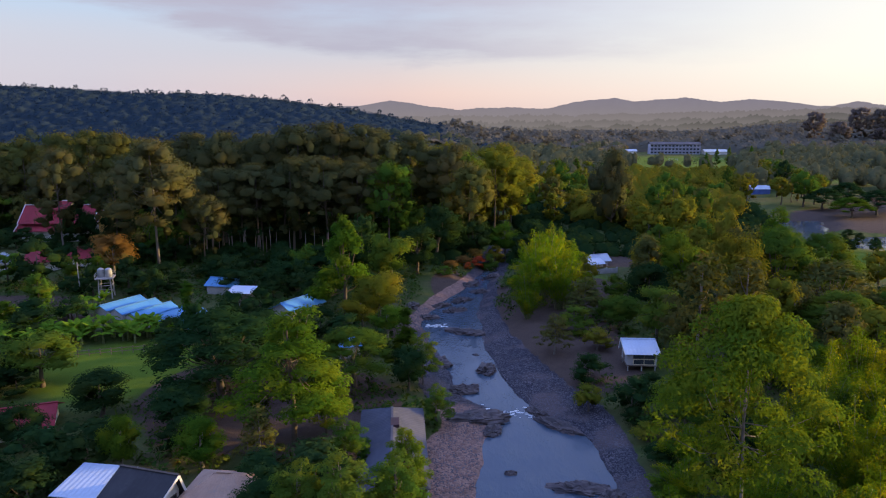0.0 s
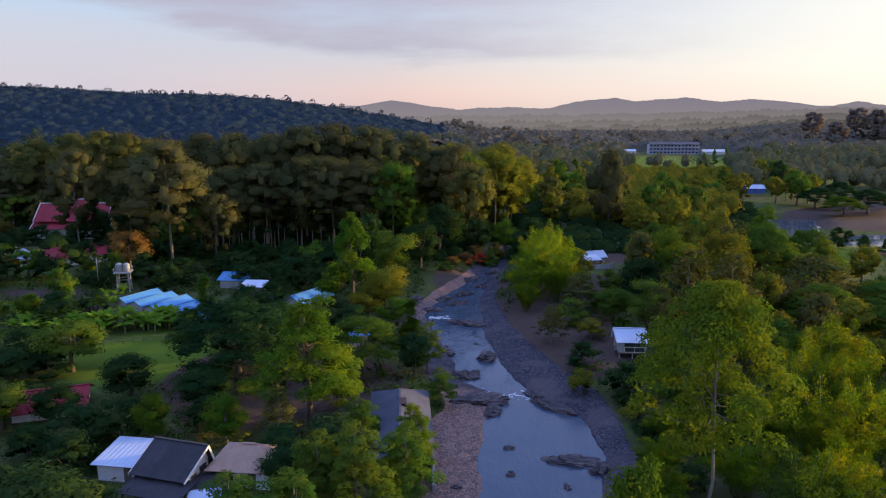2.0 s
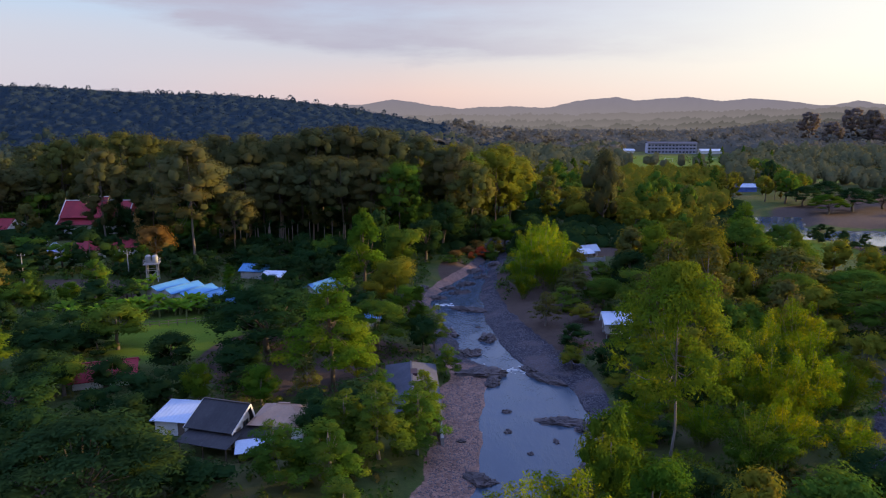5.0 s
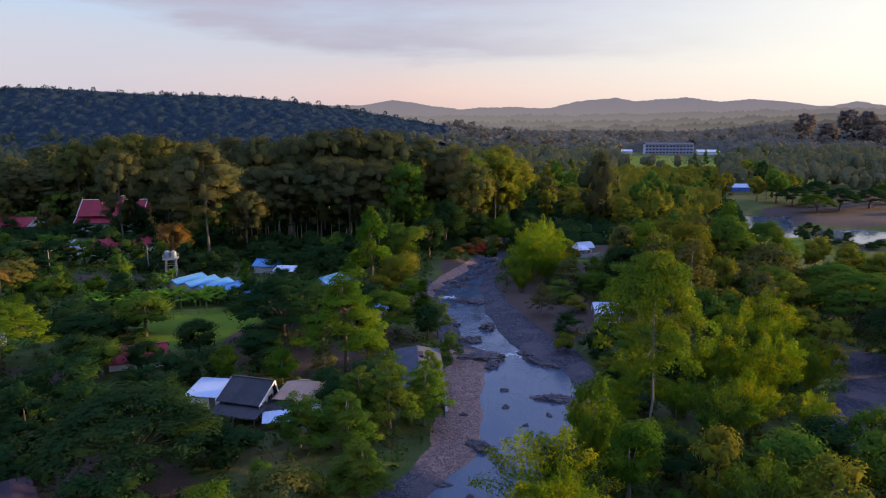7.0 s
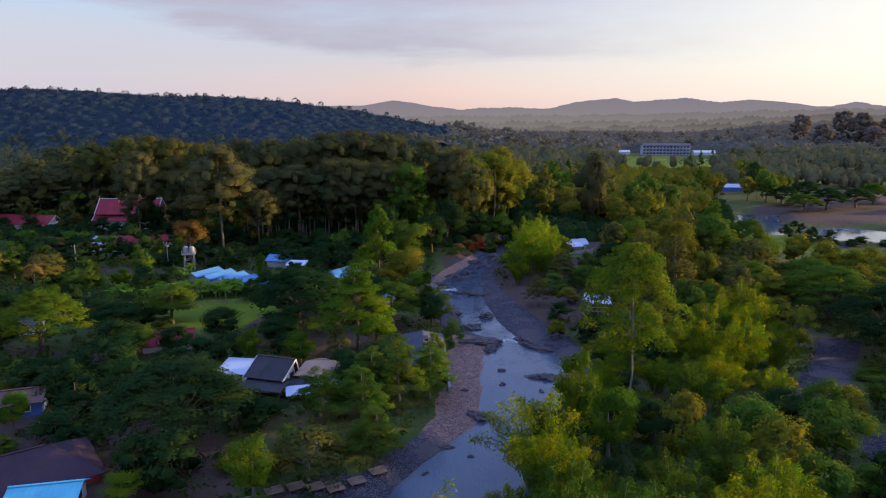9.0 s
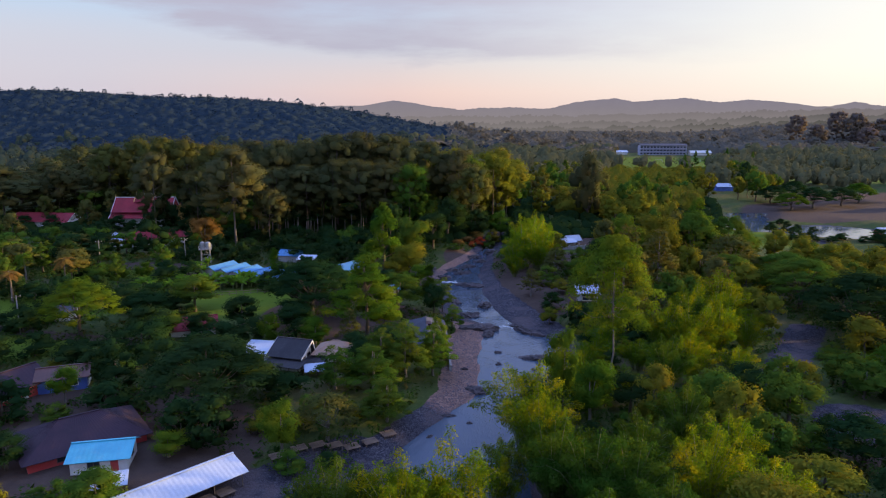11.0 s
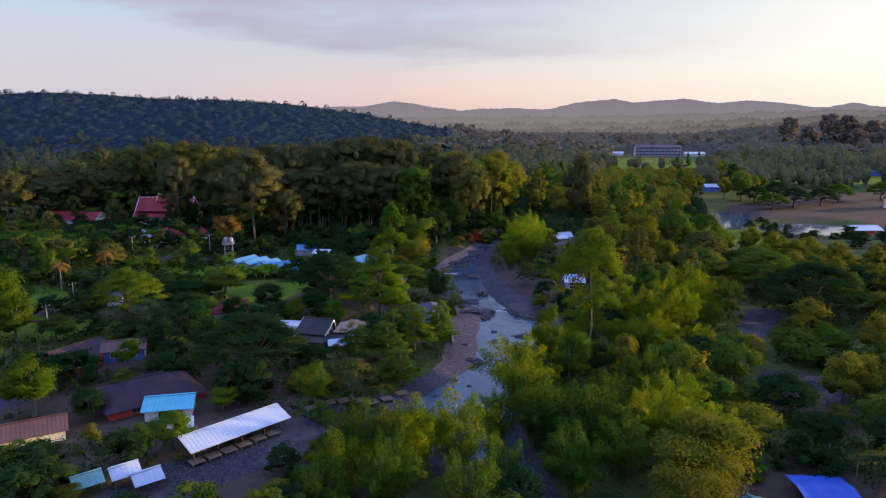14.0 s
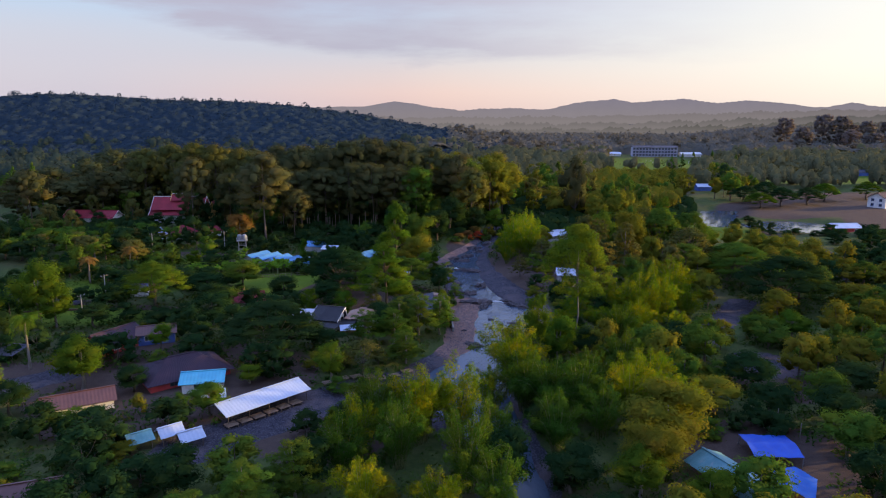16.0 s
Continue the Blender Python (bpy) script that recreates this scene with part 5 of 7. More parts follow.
def canopy_wood(name, label, x0, x1, y0, y1, step, spacing, low, high, leaf_mat, seed, keep, tufts, tall_ones):
    """A far forest seen as a closed roof of crowns: overlapping domes of uneven size over the lie of the land, leafy tufts all over it, and taller trees standing out."""
    rng = np.random.default_rng(seed)
    xs, ys = np.arange(x0, x1, step), np.arange(y0, y1, step)
    ux, uy = np.meshgrid(xs, ys)
    roof = np.zeros(ux.shape)
    nx_c, ny_c = int((x1 - x0) / spacing) + 1, int((y1 - y0) / spacing) + 1
    cx = x0 + spacing * (np.arange(nx_c)[None, :] + rng.uniform(0, 1, (ny_c, nx_c)))
    cy = y0 + spacing * (np.arange(ny_c)[:, None] + rng.uniform(0, 1, (ny_c, nx_c)))
    ch, cr = rng.uniform(low, high, (ny_c, nx_c)), rng.uniform(0.75, 1.25, (ny_c, nx_c)) * spacing
    ci, cj = ((uy - y0) / spacing).astype(int), ((ux - x0) / spacing).astype(int)
    for di in (-1, 0, 1):
        for dj in (-1, 0, 1):
            a, b = np.clip(ci + di, 0, ny_c - 1), np.clip(cj + dj, 0, nx_c - 1)
            d2 = ((ux - cx[a, b]) ** 2 + (uy - cy[a, b]) ** 2) / cr[a, b] ** 2
            roof = np.maximum(roof, ch[a, b] * np.sqrt(np.clip(1 - 0.75 * d2, 0.05, 1)))
    roof = roof + rng.normal(size=roof.shape) * 0.2
    inside = keep(ux, uy)
    z = ground_z(ux, uy) + np.where(inside, roof, -2.0)
    i = np.arange(ux.size).reshape(ux.shape)
    f = np.stack([i[:-1, :-1], i[:-1, 1:], i[1:, 1:], i[1:, :-1]], -1).reshape(-1, 4)
    ok = inside.ravel()
    f = f[ok[f].any(axis=1)]
    pts = np.stack([ux, uy, z], -1).reshape(-1, 3)
    good = np.flatnonzero(ok)
    pick = rng.choice(good, tufts)
    at = pts[pick] + rng.normal(size=(tufts, 3)) * np.array([0.6, 0.6, 0.35]) * step
    n_tall = len(tall_ones)
    if n_tall:
        q = np.repeat(np.array(tall_ones), 60, axis=0)
        d = unit(rng.normal(size=(len(q), 3)))
        at = np.concatenate([at, np.stack([q[:, 0] + d[:, 0] * q[:, 3], q[:, 1] + d[:, 1] * q[:, 3], ground_z(q[:, 0], q[:, 1]) + q[:, 2] * (0.78 + 0.22 * d[:, 2])], -1)])
    m = len(at)
    facing = unit(rng.normal(size=(m, 3)) * 0.3 + np.array([0, -0.45, 0.8]))
    n = len(facing)
    u = unit(np.cross(facing, rng.normal(size=(n, 3))))
    v = np.cross(facing, u)
    size = (0.45 * step * rng.uniform(0.6, 1.4, n))[:, None]
    tri = np.stack([at - u * size, at + u * size, at + v * size * 1.2], 1).reshape(-1, 3)
    faces = f.tolist() + (np.arange(3 * n).reshape(n, 3) + len(pts)).tolist()
    ob = solid(name, np.concatenate([pts, tri]).tolist(), faces, leaf_mat, smooth=True)
    return tagged(ob, label, "woodland", kind="stuff")


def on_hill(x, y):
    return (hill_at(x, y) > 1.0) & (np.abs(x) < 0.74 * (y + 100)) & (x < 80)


def on_far_plain(x, y):
    field = ((x - 215) / 95) ** 2 + ((y - 585) / 75) ** 2 < 1
    school_yard = (x > 170) & (x < 300) & (y < 740)
    return ~field & ~school_yard & ~((hill_at(x, y) > 8) & (x < 0)) & (np.abs(x) < 0.8 * (y + 100))


rng = np.random.default_rng(87)
crest = [(x, 775 + rng.uniform(-25, 25), rng.uniform(11, 17), rng.uniform(2.2, 3.8)) for x in np.arange(-590, 30, 9.0) + rng.uniform(-4, 4, 69)]
canopy_wood("hill_woods", "dense forest on the long hill, haze blue in its leaf colour", -720, 84, 562, 850, 2.4, 7.0, 6.5, 11.0, LEAF["hill"], 96, on_hill, 42000, crest)
field_trees = [(rng.uniform(-0.5, 0.75) * y, y, rng.uniform(14, 22), rng.uniform(3.5, 6.0)) for y in rng.uniform(640, 1000, 150)]
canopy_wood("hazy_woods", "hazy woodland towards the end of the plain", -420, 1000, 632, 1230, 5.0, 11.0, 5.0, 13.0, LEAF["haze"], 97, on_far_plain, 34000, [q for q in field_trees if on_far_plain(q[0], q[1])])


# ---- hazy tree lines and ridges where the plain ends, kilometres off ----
# Haze painted as emission: the far strips glow in an even hazy tint.
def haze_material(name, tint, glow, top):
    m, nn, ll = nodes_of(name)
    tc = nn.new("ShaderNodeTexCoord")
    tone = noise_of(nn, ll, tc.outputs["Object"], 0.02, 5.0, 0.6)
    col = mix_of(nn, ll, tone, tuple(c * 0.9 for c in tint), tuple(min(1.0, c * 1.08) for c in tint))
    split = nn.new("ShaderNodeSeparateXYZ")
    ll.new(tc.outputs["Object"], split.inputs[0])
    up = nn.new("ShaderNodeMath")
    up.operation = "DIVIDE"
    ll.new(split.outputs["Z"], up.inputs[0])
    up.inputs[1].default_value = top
    # paler haze painted over the lower part of each strip
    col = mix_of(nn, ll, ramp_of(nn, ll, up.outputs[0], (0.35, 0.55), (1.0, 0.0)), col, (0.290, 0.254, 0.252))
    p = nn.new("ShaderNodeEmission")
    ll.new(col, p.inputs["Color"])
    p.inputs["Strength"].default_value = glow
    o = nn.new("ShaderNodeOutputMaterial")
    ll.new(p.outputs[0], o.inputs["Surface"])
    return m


def ridge_line(dist, lows, highs, tint, glow, seed, rugged, label):
    """A far ridge as a sloping strip of land across the view: heights by bearing (sine of the bearing, metres)."""
    rng = np.random.default_rng(seed)
    n = 1400
    u = np.linspace(-0.75, 0.85, n)
    h = np.interp(u, lows, highs)
    for f, a in ((90, 0.35), (230, 0.2), (520, 0.2), (1100, 0.22), (1900, 0.15)):
        h = h + rugged * a * np.sin(u * f + rng.uniform(0, 6.28)) * np.sin(u * f * 0.37 + rng.uniform(0, 6.28))
    x = u * dist
    verts = [(a, dist - 60, -5.0) for a in x] + [(a, dist, b) for a, b in zip(x, h)] + [(a, dist + 160, -5.0) for a in x]
    faces = [(r * n + i, r * n + i + 1, (r + 1) * n + i + 1, (r + 1) * n + i) for r in (0, 1) for i in range(n - 1)]
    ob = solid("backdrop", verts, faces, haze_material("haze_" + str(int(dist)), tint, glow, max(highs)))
    return tagged(ob, label, "hills", kind="structure")


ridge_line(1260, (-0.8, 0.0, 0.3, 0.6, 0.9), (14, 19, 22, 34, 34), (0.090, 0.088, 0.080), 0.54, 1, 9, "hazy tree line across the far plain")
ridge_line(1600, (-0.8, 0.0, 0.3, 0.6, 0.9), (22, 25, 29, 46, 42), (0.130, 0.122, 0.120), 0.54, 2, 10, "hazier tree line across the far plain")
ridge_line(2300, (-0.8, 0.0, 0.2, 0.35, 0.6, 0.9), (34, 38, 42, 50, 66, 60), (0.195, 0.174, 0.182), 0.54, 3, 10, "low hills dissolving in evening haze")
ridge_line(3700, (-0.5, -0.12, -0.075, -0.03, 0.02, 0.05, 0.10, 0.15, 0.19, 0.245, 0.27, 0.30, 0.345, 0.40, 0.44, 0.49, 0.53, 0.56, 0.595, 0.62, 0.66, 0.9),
           (60, 90, 118, 92, 70, 76, 82, 74, 110, 132, 112, 118, 134, 108, 126, 112, 92, 90, 116, 96, 92, 70), (0.238, 0.216, 0.268), 0.54, 4, 6, "long ridge of hills on the horizon, painted in violet-grey haze")


# ---- building kit ----
def box(bm, x0, x1, y0, y1, z0, z1):
    v = [bm.verts.new(p) for p in ((x0, y0, z0), (x1, y0, z0), (x1, y1, z0), (x0, y1, z0), (x0, y0, z1), (x1, y0, z1), (x1, y1, z1), (x0, y1, z1))]
    for f in ((3, 2, 1, 0), (4, 5, 6, 7), (0, 1, 5, 4), (1, 2, 6, 5), (2, 3, 7, 6), (3, 0, 4, 7)):
        bm.faces.new([v[i] for i in f])
    return v


def beam(bm, a, b, w, h):
    """A straight squared member from a to b."""
    a, b = Vector(a), Vector(b)
    d = (b - a).normalized()
    s = d.cross(Vector((0, 0, 1)))
    s = Vector((1, 0, 0)) if s.length < 1e-3 else s.normalized()
    u = s.cross(d)
    v = [bm.verts.new(p + s * i * w / 2 + u * j * h / 2) for p in (a, b) for i, j in ((-1, -1), (1, -1), (1, 1), (-1, 1))]
    for f in ((3, 2, 1, 0), (4, 5, 6, 7), (0, 1, 5, 4), (1, 2, 6, 5), (2, 3, 7, 6), (3, 0, 4, 7)):
        bm.faces.new([v[i] for i in f])


def member(name, a, b, w, h, material, parent, label=""):
    bm = bmesh.new()
    beam(bm, a, b, w, h)
    return part(name, bm, material, parent, label)


def ribbed(corners, material, parent, name="roof_panel", rib=0.55, thick=0.07, wave=None, label=""):
    """A sloping roof panel of ribbed sheet between two eave corners and two ridge corners (a, b along the eave, then c above b, d above a)."""
    a, b, c, d = (Vector(p) for p in corners)
    wave = (0.012 if "tile" in material.name else 0.022) if wave is None else wave
    n = max(2, int((b - a).length / rib)) * 2
    up = (b - a).cross(d - a).normalized()
    if up.z < 0:
        up = -up
    bm = bmesh.new()
    rows = []
    for k in range(n + 1):
        t = k / n
        lift = up * (wave if k % 2 else 0)
        e, r = a.lerp(b, t) + lift, d.lerp(c, t) + lift
        rows.append([bm.verts.new(e), bm.verts.new(r), bm.verts.new(r - up * thick), bm.verts.new(e - up * thick)])
    for p, q in zip(rows, rows[1:]):
        for i in range(4):
            bm.faces.new((p[i], q[i], q[(i + 1) % 4], p[(i + 1) % 4]))
    bm.faces.new(rows[0])
    bm.faces.new(rows[-1][::-1])
    bmesh.ops.recalc_face_normals(bm, faces=bm.faces)
    return part(name, bm, material, parent, label)


def window(parent, x, y, z, w, h, face, material=None, name="window"):
    """A framed window set on a wall at (x, y, z), its lower middle; face is 'x+', 'x-', 'y+' or 'y-'."""
    s = -1 if face[1] == "-" else 1
    along_x = face[0] == "y"

    def at(u, d, v):
        return (x + u, y + d * s, z + v) if along_x else (x + d * s, y + u, z + v)

    bm = bmesh.new()
    for u0, u1, v0, v1 in ((-w / 2, w / 2, -0.08, 0.0), (-w / 2, w / 2, h, h + 0.08), (-w / 2 - 0.08, -w / 2, -0.08, h + 0.08), (w / 2, w / 2 + 0.08, -0.08, h + 0.08), (-0.03, 0.03, 0.0, h)):
        p, q = at(u0, 0.0, v0), at(u1, 0.07, v1)
        box(bm, min(p[0], q[0]), max(p[0], q[0]), min(p[1], q[1]), max(p[1], q[1]), min(p[2], q[2]), max(p[2], q[2]))
    f = part(name, bm, material or WOOD, parent)
    bm = bmesh.new()
    p, q = at(-w / 2, 0.005, 0.0), at(w / 2, 0.03, h)
    box(bm, min(p[0], q[0]), max(p[0], q[0]), min(p[1], q[1]), max(p[1], q[1]), p[2], q[2])
    part("pane", bm, GLASS, f)


def door(parent, x, y, z, w, h, face, material):
    s = -1 if face[1] == "-" else 1
    bm = bmesh.new()
    if face[0] == "y":
        box(bm, x - w / 2, x + w / 2, min(y, y + 0.05 * s), max(y, y + 0.05 * s), z, z + h)
    else:
        box(bm, min(x, x + 0.05 * s), max(x, x + 0.05 * s), y - w / 2, y + w / 2, z, z + h)
    part("door", bm, material, parent)


def house(name, label, category, x, y, turn, length, width, wall_h, rise, roof, wall, over=0.6, ridge=0.5, style="gable", group="", floor=0.0, fascia=None, openings=(), down=0.0):
    """A small building: ridge along its own x. style: 'gable', 'mono' (high along y+), 'hip', or with 'open' for posts in place of walls. floor: how high its floor stands on stilts."""
    thing = base(name, x, y, height_at(x, y), turn)
    l, w, z0, z1 = length / 2, width / 2, floor, floor + wall_h
    ry = -w + width * ridge
    top = z1 + rise

    def roof_z(yy):
        if "mono" in style:
            return z1 + rise * (yy + w) / width
        return top - rise * (ry - yy) / (ry + w) if yy < ry else top - rise * (yy - ry) / (w - ry)

    if floor > 0.3:
        for px in (-l + 0.15, 0, l - 0.15):
            for py in (-w + 0.15, w - 0.15):
                member("stilt", (px, py, -0.5), (px, py, floor), 0.18, 0.18, CONCRETE, thing)
        bm = bmesh.new()
        box(bm, -l - 0.1, l + 0.1, -w - 0.1, w + 0.1, floor - 0.15, floor)
        part("floor_slab", bm, WOOD, thing)
    if "open" in style:
        n = max(2, int(length / 3) + 1)
        for k in range(n):
            px = -l + 0.1 + (length - 0.2) * k / (n - 1)
            for py in (-w + 0.1, w - 0.1):
                member("post", (px, py, -0.4), (px, py, roof_z(py) - 0.12), 0.12, 0.12, WOOD, thing)
        for py in (-w + 0.1, w - 0.1):
            member("wall_plate", (-l, py, roof_z(py) - 0.17), (l, py, roof_z(py) - 0.17), 0.1, 0.12, WOOD, thing)
    else:
        th = 0.15
        for s in (-1, 1):
            bm = bmesh.new()
            box(bm, -l, l, min(s * w, s * (w - th)), max(s * w, s * (w - th)), z0 - (0.4 if floor < 0.3 else 0), (roof_z(s * w) if "mono" in style else z1) - 0.03)
            part("wall", bm, wall, thing)
        for s in (-1, 1):
            bm = bmesh.new()
            prof = [(-w + th, z0 - (0.4 if floor < 0.3 else 0)), (w - th, z0 - (0.4 if floor < 0.3 else 0)), (w - th, roof_z(w - th) - 0.09)]
            if "gable" in style:
                prof.append((ry, top - 0.09))
            prof.append((-w + th, roof_z(-w + th) - 0.09))
            if "hip" in style:
                prof = prof[:2] + [(w - th, z1 - 0.03), (-w + th, z1 - 0.03)]
            rings = [[bm.verts.new((px, py, pz)) for py, pz in prof] for px in (s * l, s * (l - th))]
            bm.faces.new(rings[0])
            bm.faces.new(rings[1][::-1])
            for i in range(len(prof)):
                j = (i + 1) % len(prof)
                bm.faces.new((rings[0][i], rings[1][i], rings[1][j], rings[0][j]))
            bmesh.ops.recalc_face_normals(bm, faces=bm.faces)
            part("wall", bm, wall, thing)
    e = l + over
    lo, hi = -w - over, w + over
    if "mono" in style:
        zz = lambda q: z1 + rise * (q + w) / width  # noqa: E731
        ribbed(((-e, lo, zz(lo)), (e, lo, zz(lo)), (e, hi, zz(hi)), (-e, hi, zz(hi))), roof, thing)
    elif "hip" in style:
        in_x = max(0.3, l - w * 0.9)
        za, zb = roof_z(-w) - rise / (ry + w) * over, roof_z(w) - rise / (w - ry) * over
        ribbed(((-e, lo, za), (e, lo, za), (in_x, ry, top), (-in_x, ry, top)), roof, thing)
        ribbed(((e, hi, zb), (-e, hi, zb), (-in_x, ry, top), (in_x, ry, top)), roof, thing)
        ribbed(((e, lo, za), (e, hi, zb), (in_x, ry + 0.02, top), (in_x, ry - 0.02, top)), roof, thing)
        ribbed(((-e, hi, zb), (-e, lo, za), (-in_x, ry - 0.02, top), (-in_x, ry + 0.02, top)), roof, thing)
        member("ridge_cap", (-in_x, ry, top + 0.06), (in_x, ry, top + 0.06), 0.3, 0.1, roof, thing)
    else:
        za, zb = roof_z(-w) - rise / (ry + w) * over, roof_z(w) - rise / (w - ry) * over
        ribbed(((-e, lo, za), (e, lo, za), (e, ry, top), (-e, ry, top)), roof, thing)
        ribbed(((e, hi, zb), (-e, hi, zb), (-e, ry, top), (e, ry, top)), roof, thing)
        member("ridge_cap", (-e, ry, top + 0.06), (e, ry, top + 0.06), 0.32, 0.09, roof, thing)
        if fascia:
            for s in (-1, 1):
                member("bargeboard", (s * (e + 0.03), lo, za - 0.1), (s * (e + 0.03), ry, top - 0.1), 0.05, 0.28, fascia, thing)
                member("bargeboard", (s * (e + 0.03), hi, zb - 0.1), (s * (e + 0.03), ry, top - 0.1), 0.05, 0.28, fascia, thing)
    for what, face, pos, sill, ow, oh, m in openings:
        if face[0] == "y":
            spot = (pos, (w if face[1] == "+" else -w), z0 + sill)
        else:
            spot = ((l if face[1] == "+" else -l), pos, z0 + sill)
        if what == "door":
            door(thing, *spot, ow, oh, face, m)
        else:
            window(thing, *spot, ow, oh, face, m)
    return tagged(thing, label, category, group)


def platform(x, y, turn, length, width, high, group):
    """A low slatted resting platform on short legs."""
    thing = base("resting_platform", x, y, height_at(x, y), turn)
    for sx in (-1, 1):
        for sy in (-1, 1):
            member("leg", (sx * (length / 2 - 0.15), sy * (width / 2 - 0.15), -0.3), (sx * (length / 2 - 0.15), sy * (width / 2 - 0.15), high), 0.12, 0.12, WOOD, thing)
    n = 8
    for k in range(n):
        yy = -width / 2 + width * (k + 0.5) / n
        member("slat", (-length / 2, yy, high + 0.03), (length / 2, yy, high + 0.03), width / n - 0.03, 0.05, MAT_WOOD, thing)
    return tagged(thing, "low slatted bamboo resting platform on short legs", "platform", group)


def rock(x, y, length, width, high, turn, seed, name="boulder", label="dark brown water-worn boulder in the river", group="river rocks"):
    rng = np.random.default_rng(seed)
    bm = bmesh.new()
    bmesh.ops.create_icosphere(bm, subdivisions=4 if length > 3 else 3, radius=1.0)
    off = Vector(rng.uniform(-40, 40, 3))
    for v in bm.verts:
        q = Vector((v.co.x * max(1.0, length / width), v.co.y, v.co.z))
        n = noise.noise(q * 1.2 + off) * 0.42 + (0.3 - abs(noise.noise(q * 2.3 + off))) * 0.5 + noise.noise(q * 5 + off) * 0.2 + noise.noise(q * 11 + off) * 0.08
        v.co *= 1 + n
        step = 0.35 * round((0.5 + noise.noise(q * 1.6 - off)) / 0.35)
        v.co.z = max(-0.6, min(v.co.z * 1.2, 0.45 + 0.8 * step + 0.35 * n))
        v.co.x, v.co.y, v.co.z = v.co.x * length / 2, v.co.y * width / 2, v.co.z * high
    me = bpy.data.meshes.new(name)
    bm.to_mesh(me)
    bm.free()
    me.materials.append(ROCK)
    ob = new(name, me)
    ob.matrix_basis = pose(x, y, max(-0.15, height_at(x, y) - 0.05), 0, 0, turn)
    return tagged(ob, label, "rock", group)


def utility_pole(x, y, high, turn, label="concrete utility pole with a short crossarm"):
    thing = base("utility_pole", x, y, height_at(x, y), turn)
    verts, faces = [], []
    tube(verts, faces, ((0, 0, -0.5), (0, 0, high)), (0.16, 0.10), 8)
    solid("pole", verts, faces, CONCRETE, thing)
    member("crossarm", (-0.9, 0, high - 0.4), (0.9, 0, high - 0.4), 0.1, 0.1, WOOD, thing)
    for s in (-0.8, 0, 0.8):
        verts, faces = [], []
        tube(verts, faces, ((s, 0, high - 0.36), (s, 0, high - 0.12)), (0.06, 0.04), 6)
        solid("insulator", verts, faces, WHITE, thing)
    return tagged(thing, label, "utility pole", "utility poles along the lane")


# ---- the river's rocks and rapids ----
rock(4.5, 124.5, 8.0, 2.6, 0.9, -18, 1, "rock_ledge", "long dark rock ledge across the river", "river ledges")
rock(3.2, 96.8, 5.2, 2.6, 0.9, 24, 2, "rock_ledge", "dark rock ledge reaching into the water", "river ledges")
rock(7.2, 105.0, 4.2, 3.0, 1.0, 60, 3, "rock_ledge", "dark rock with a tuft of grass", "river ledges")
rock(4.4, 86.2, 8.5, 3.4, 0.8, 8, 4, "rock_ledge", "broad brown rock shelf on the gravel bank", "river ledges")
rock(6.6, 83.4, 3.6, 2.4, 0.7, 60, 5, "rock_ledge", "broad brown rock shelf on the gravel bank", "river ledges")
rock(15.4, 84.6, 6.6, 2.2, 0.8, -42, 6, "rock_ledge", "low dark rock ledge along the waterline", "river ledges")
rock(13.2, 88.6, 4.0, 2.0, 0.7, -50, 7, "rock_ledge", "low dark rock ledge along the waterline", "river ledges")
rock(15.6, 69.2, 7.0, 2.6, 0.7, -8, 8, "rock_ledge", "flat dark rock slab in the shallows", "river ledges")
rock(18.4, 67.2, 3.4, 2.4, 0.8, 30, 9, "rock_ledge", "flat dark rock slab in the shallows", "river ledges")
rock(7.8, 72.6, 1.5, 0.9, 0.45, 10, 10)
rock(7.5, 66.2, 1.4, 1.0, 0.45, 40, 11)
rock(2.8, 53.6, 4.4, 2.4, 0.7, -22, 12)
rock(-2.2, 44.2, 2.6, 0.9, 0.4, 5, 13)
rock(-0.4, 108.0, 3.4, 4.6, 0.8, 10, 14)
rock(-3.4, 134.5, 5.2, 2.6, 0.8, 15, 15, "rock_ledge", "brown rock ledge beside the rapids", "river ledges")
rock(2.4, 139.5, 5.0, 2.2, 0.8, 18, 16, "rock_ledge", "brown rock ledge beside the rapids", "river ledges")
rock(-1.0, 143.0, 6.0, 2.4, 0.9, 22, 17, "rock_ledge", "brown rock ledge beside the rapids", "river ledges")
rock(4.2, 147.5, 5.4, 2.4, 0.9, 40, 18, "rock_ledge", "brown rock ledge beside the rapids", "river ledges")
rock(9.2, 155.0, 5.4, 2.2, 0.9, 4, 19, "rock_ledge", "brown rock ledge beside the rapids", "river ledges")
rock(6.4, 161.5, 5.0, 3.0, 1.0, 30, 20, "rock_ledge", "brown rock ledge beside the rapids", "river ledges")
rock(12.6, 169.0, 4.0, 3.0, 1.0, 60, 21, "rock_ledge", "brown rock ledge beside the rapids", "river ledges")
rock(-6.5, 139.0, 4.4, 2.6, 0.8, 70, 22, "rock_ledge", "brown rock ledge beside the rapids", "river ledges")
for k, (bx, by) in enumerate(((1.2, 41.8), (-4.6, 37.5), (13.6, 63.5), (9.8, 60.2), (1.0, 62.6), (12.4, 90.6), (-2.0, 118.0), (5.6, 112.5))):
    rock(bx, by, 1.0 + 0.25 * (k % 3), 0.8, 0.35, k * 47, 40 + k)


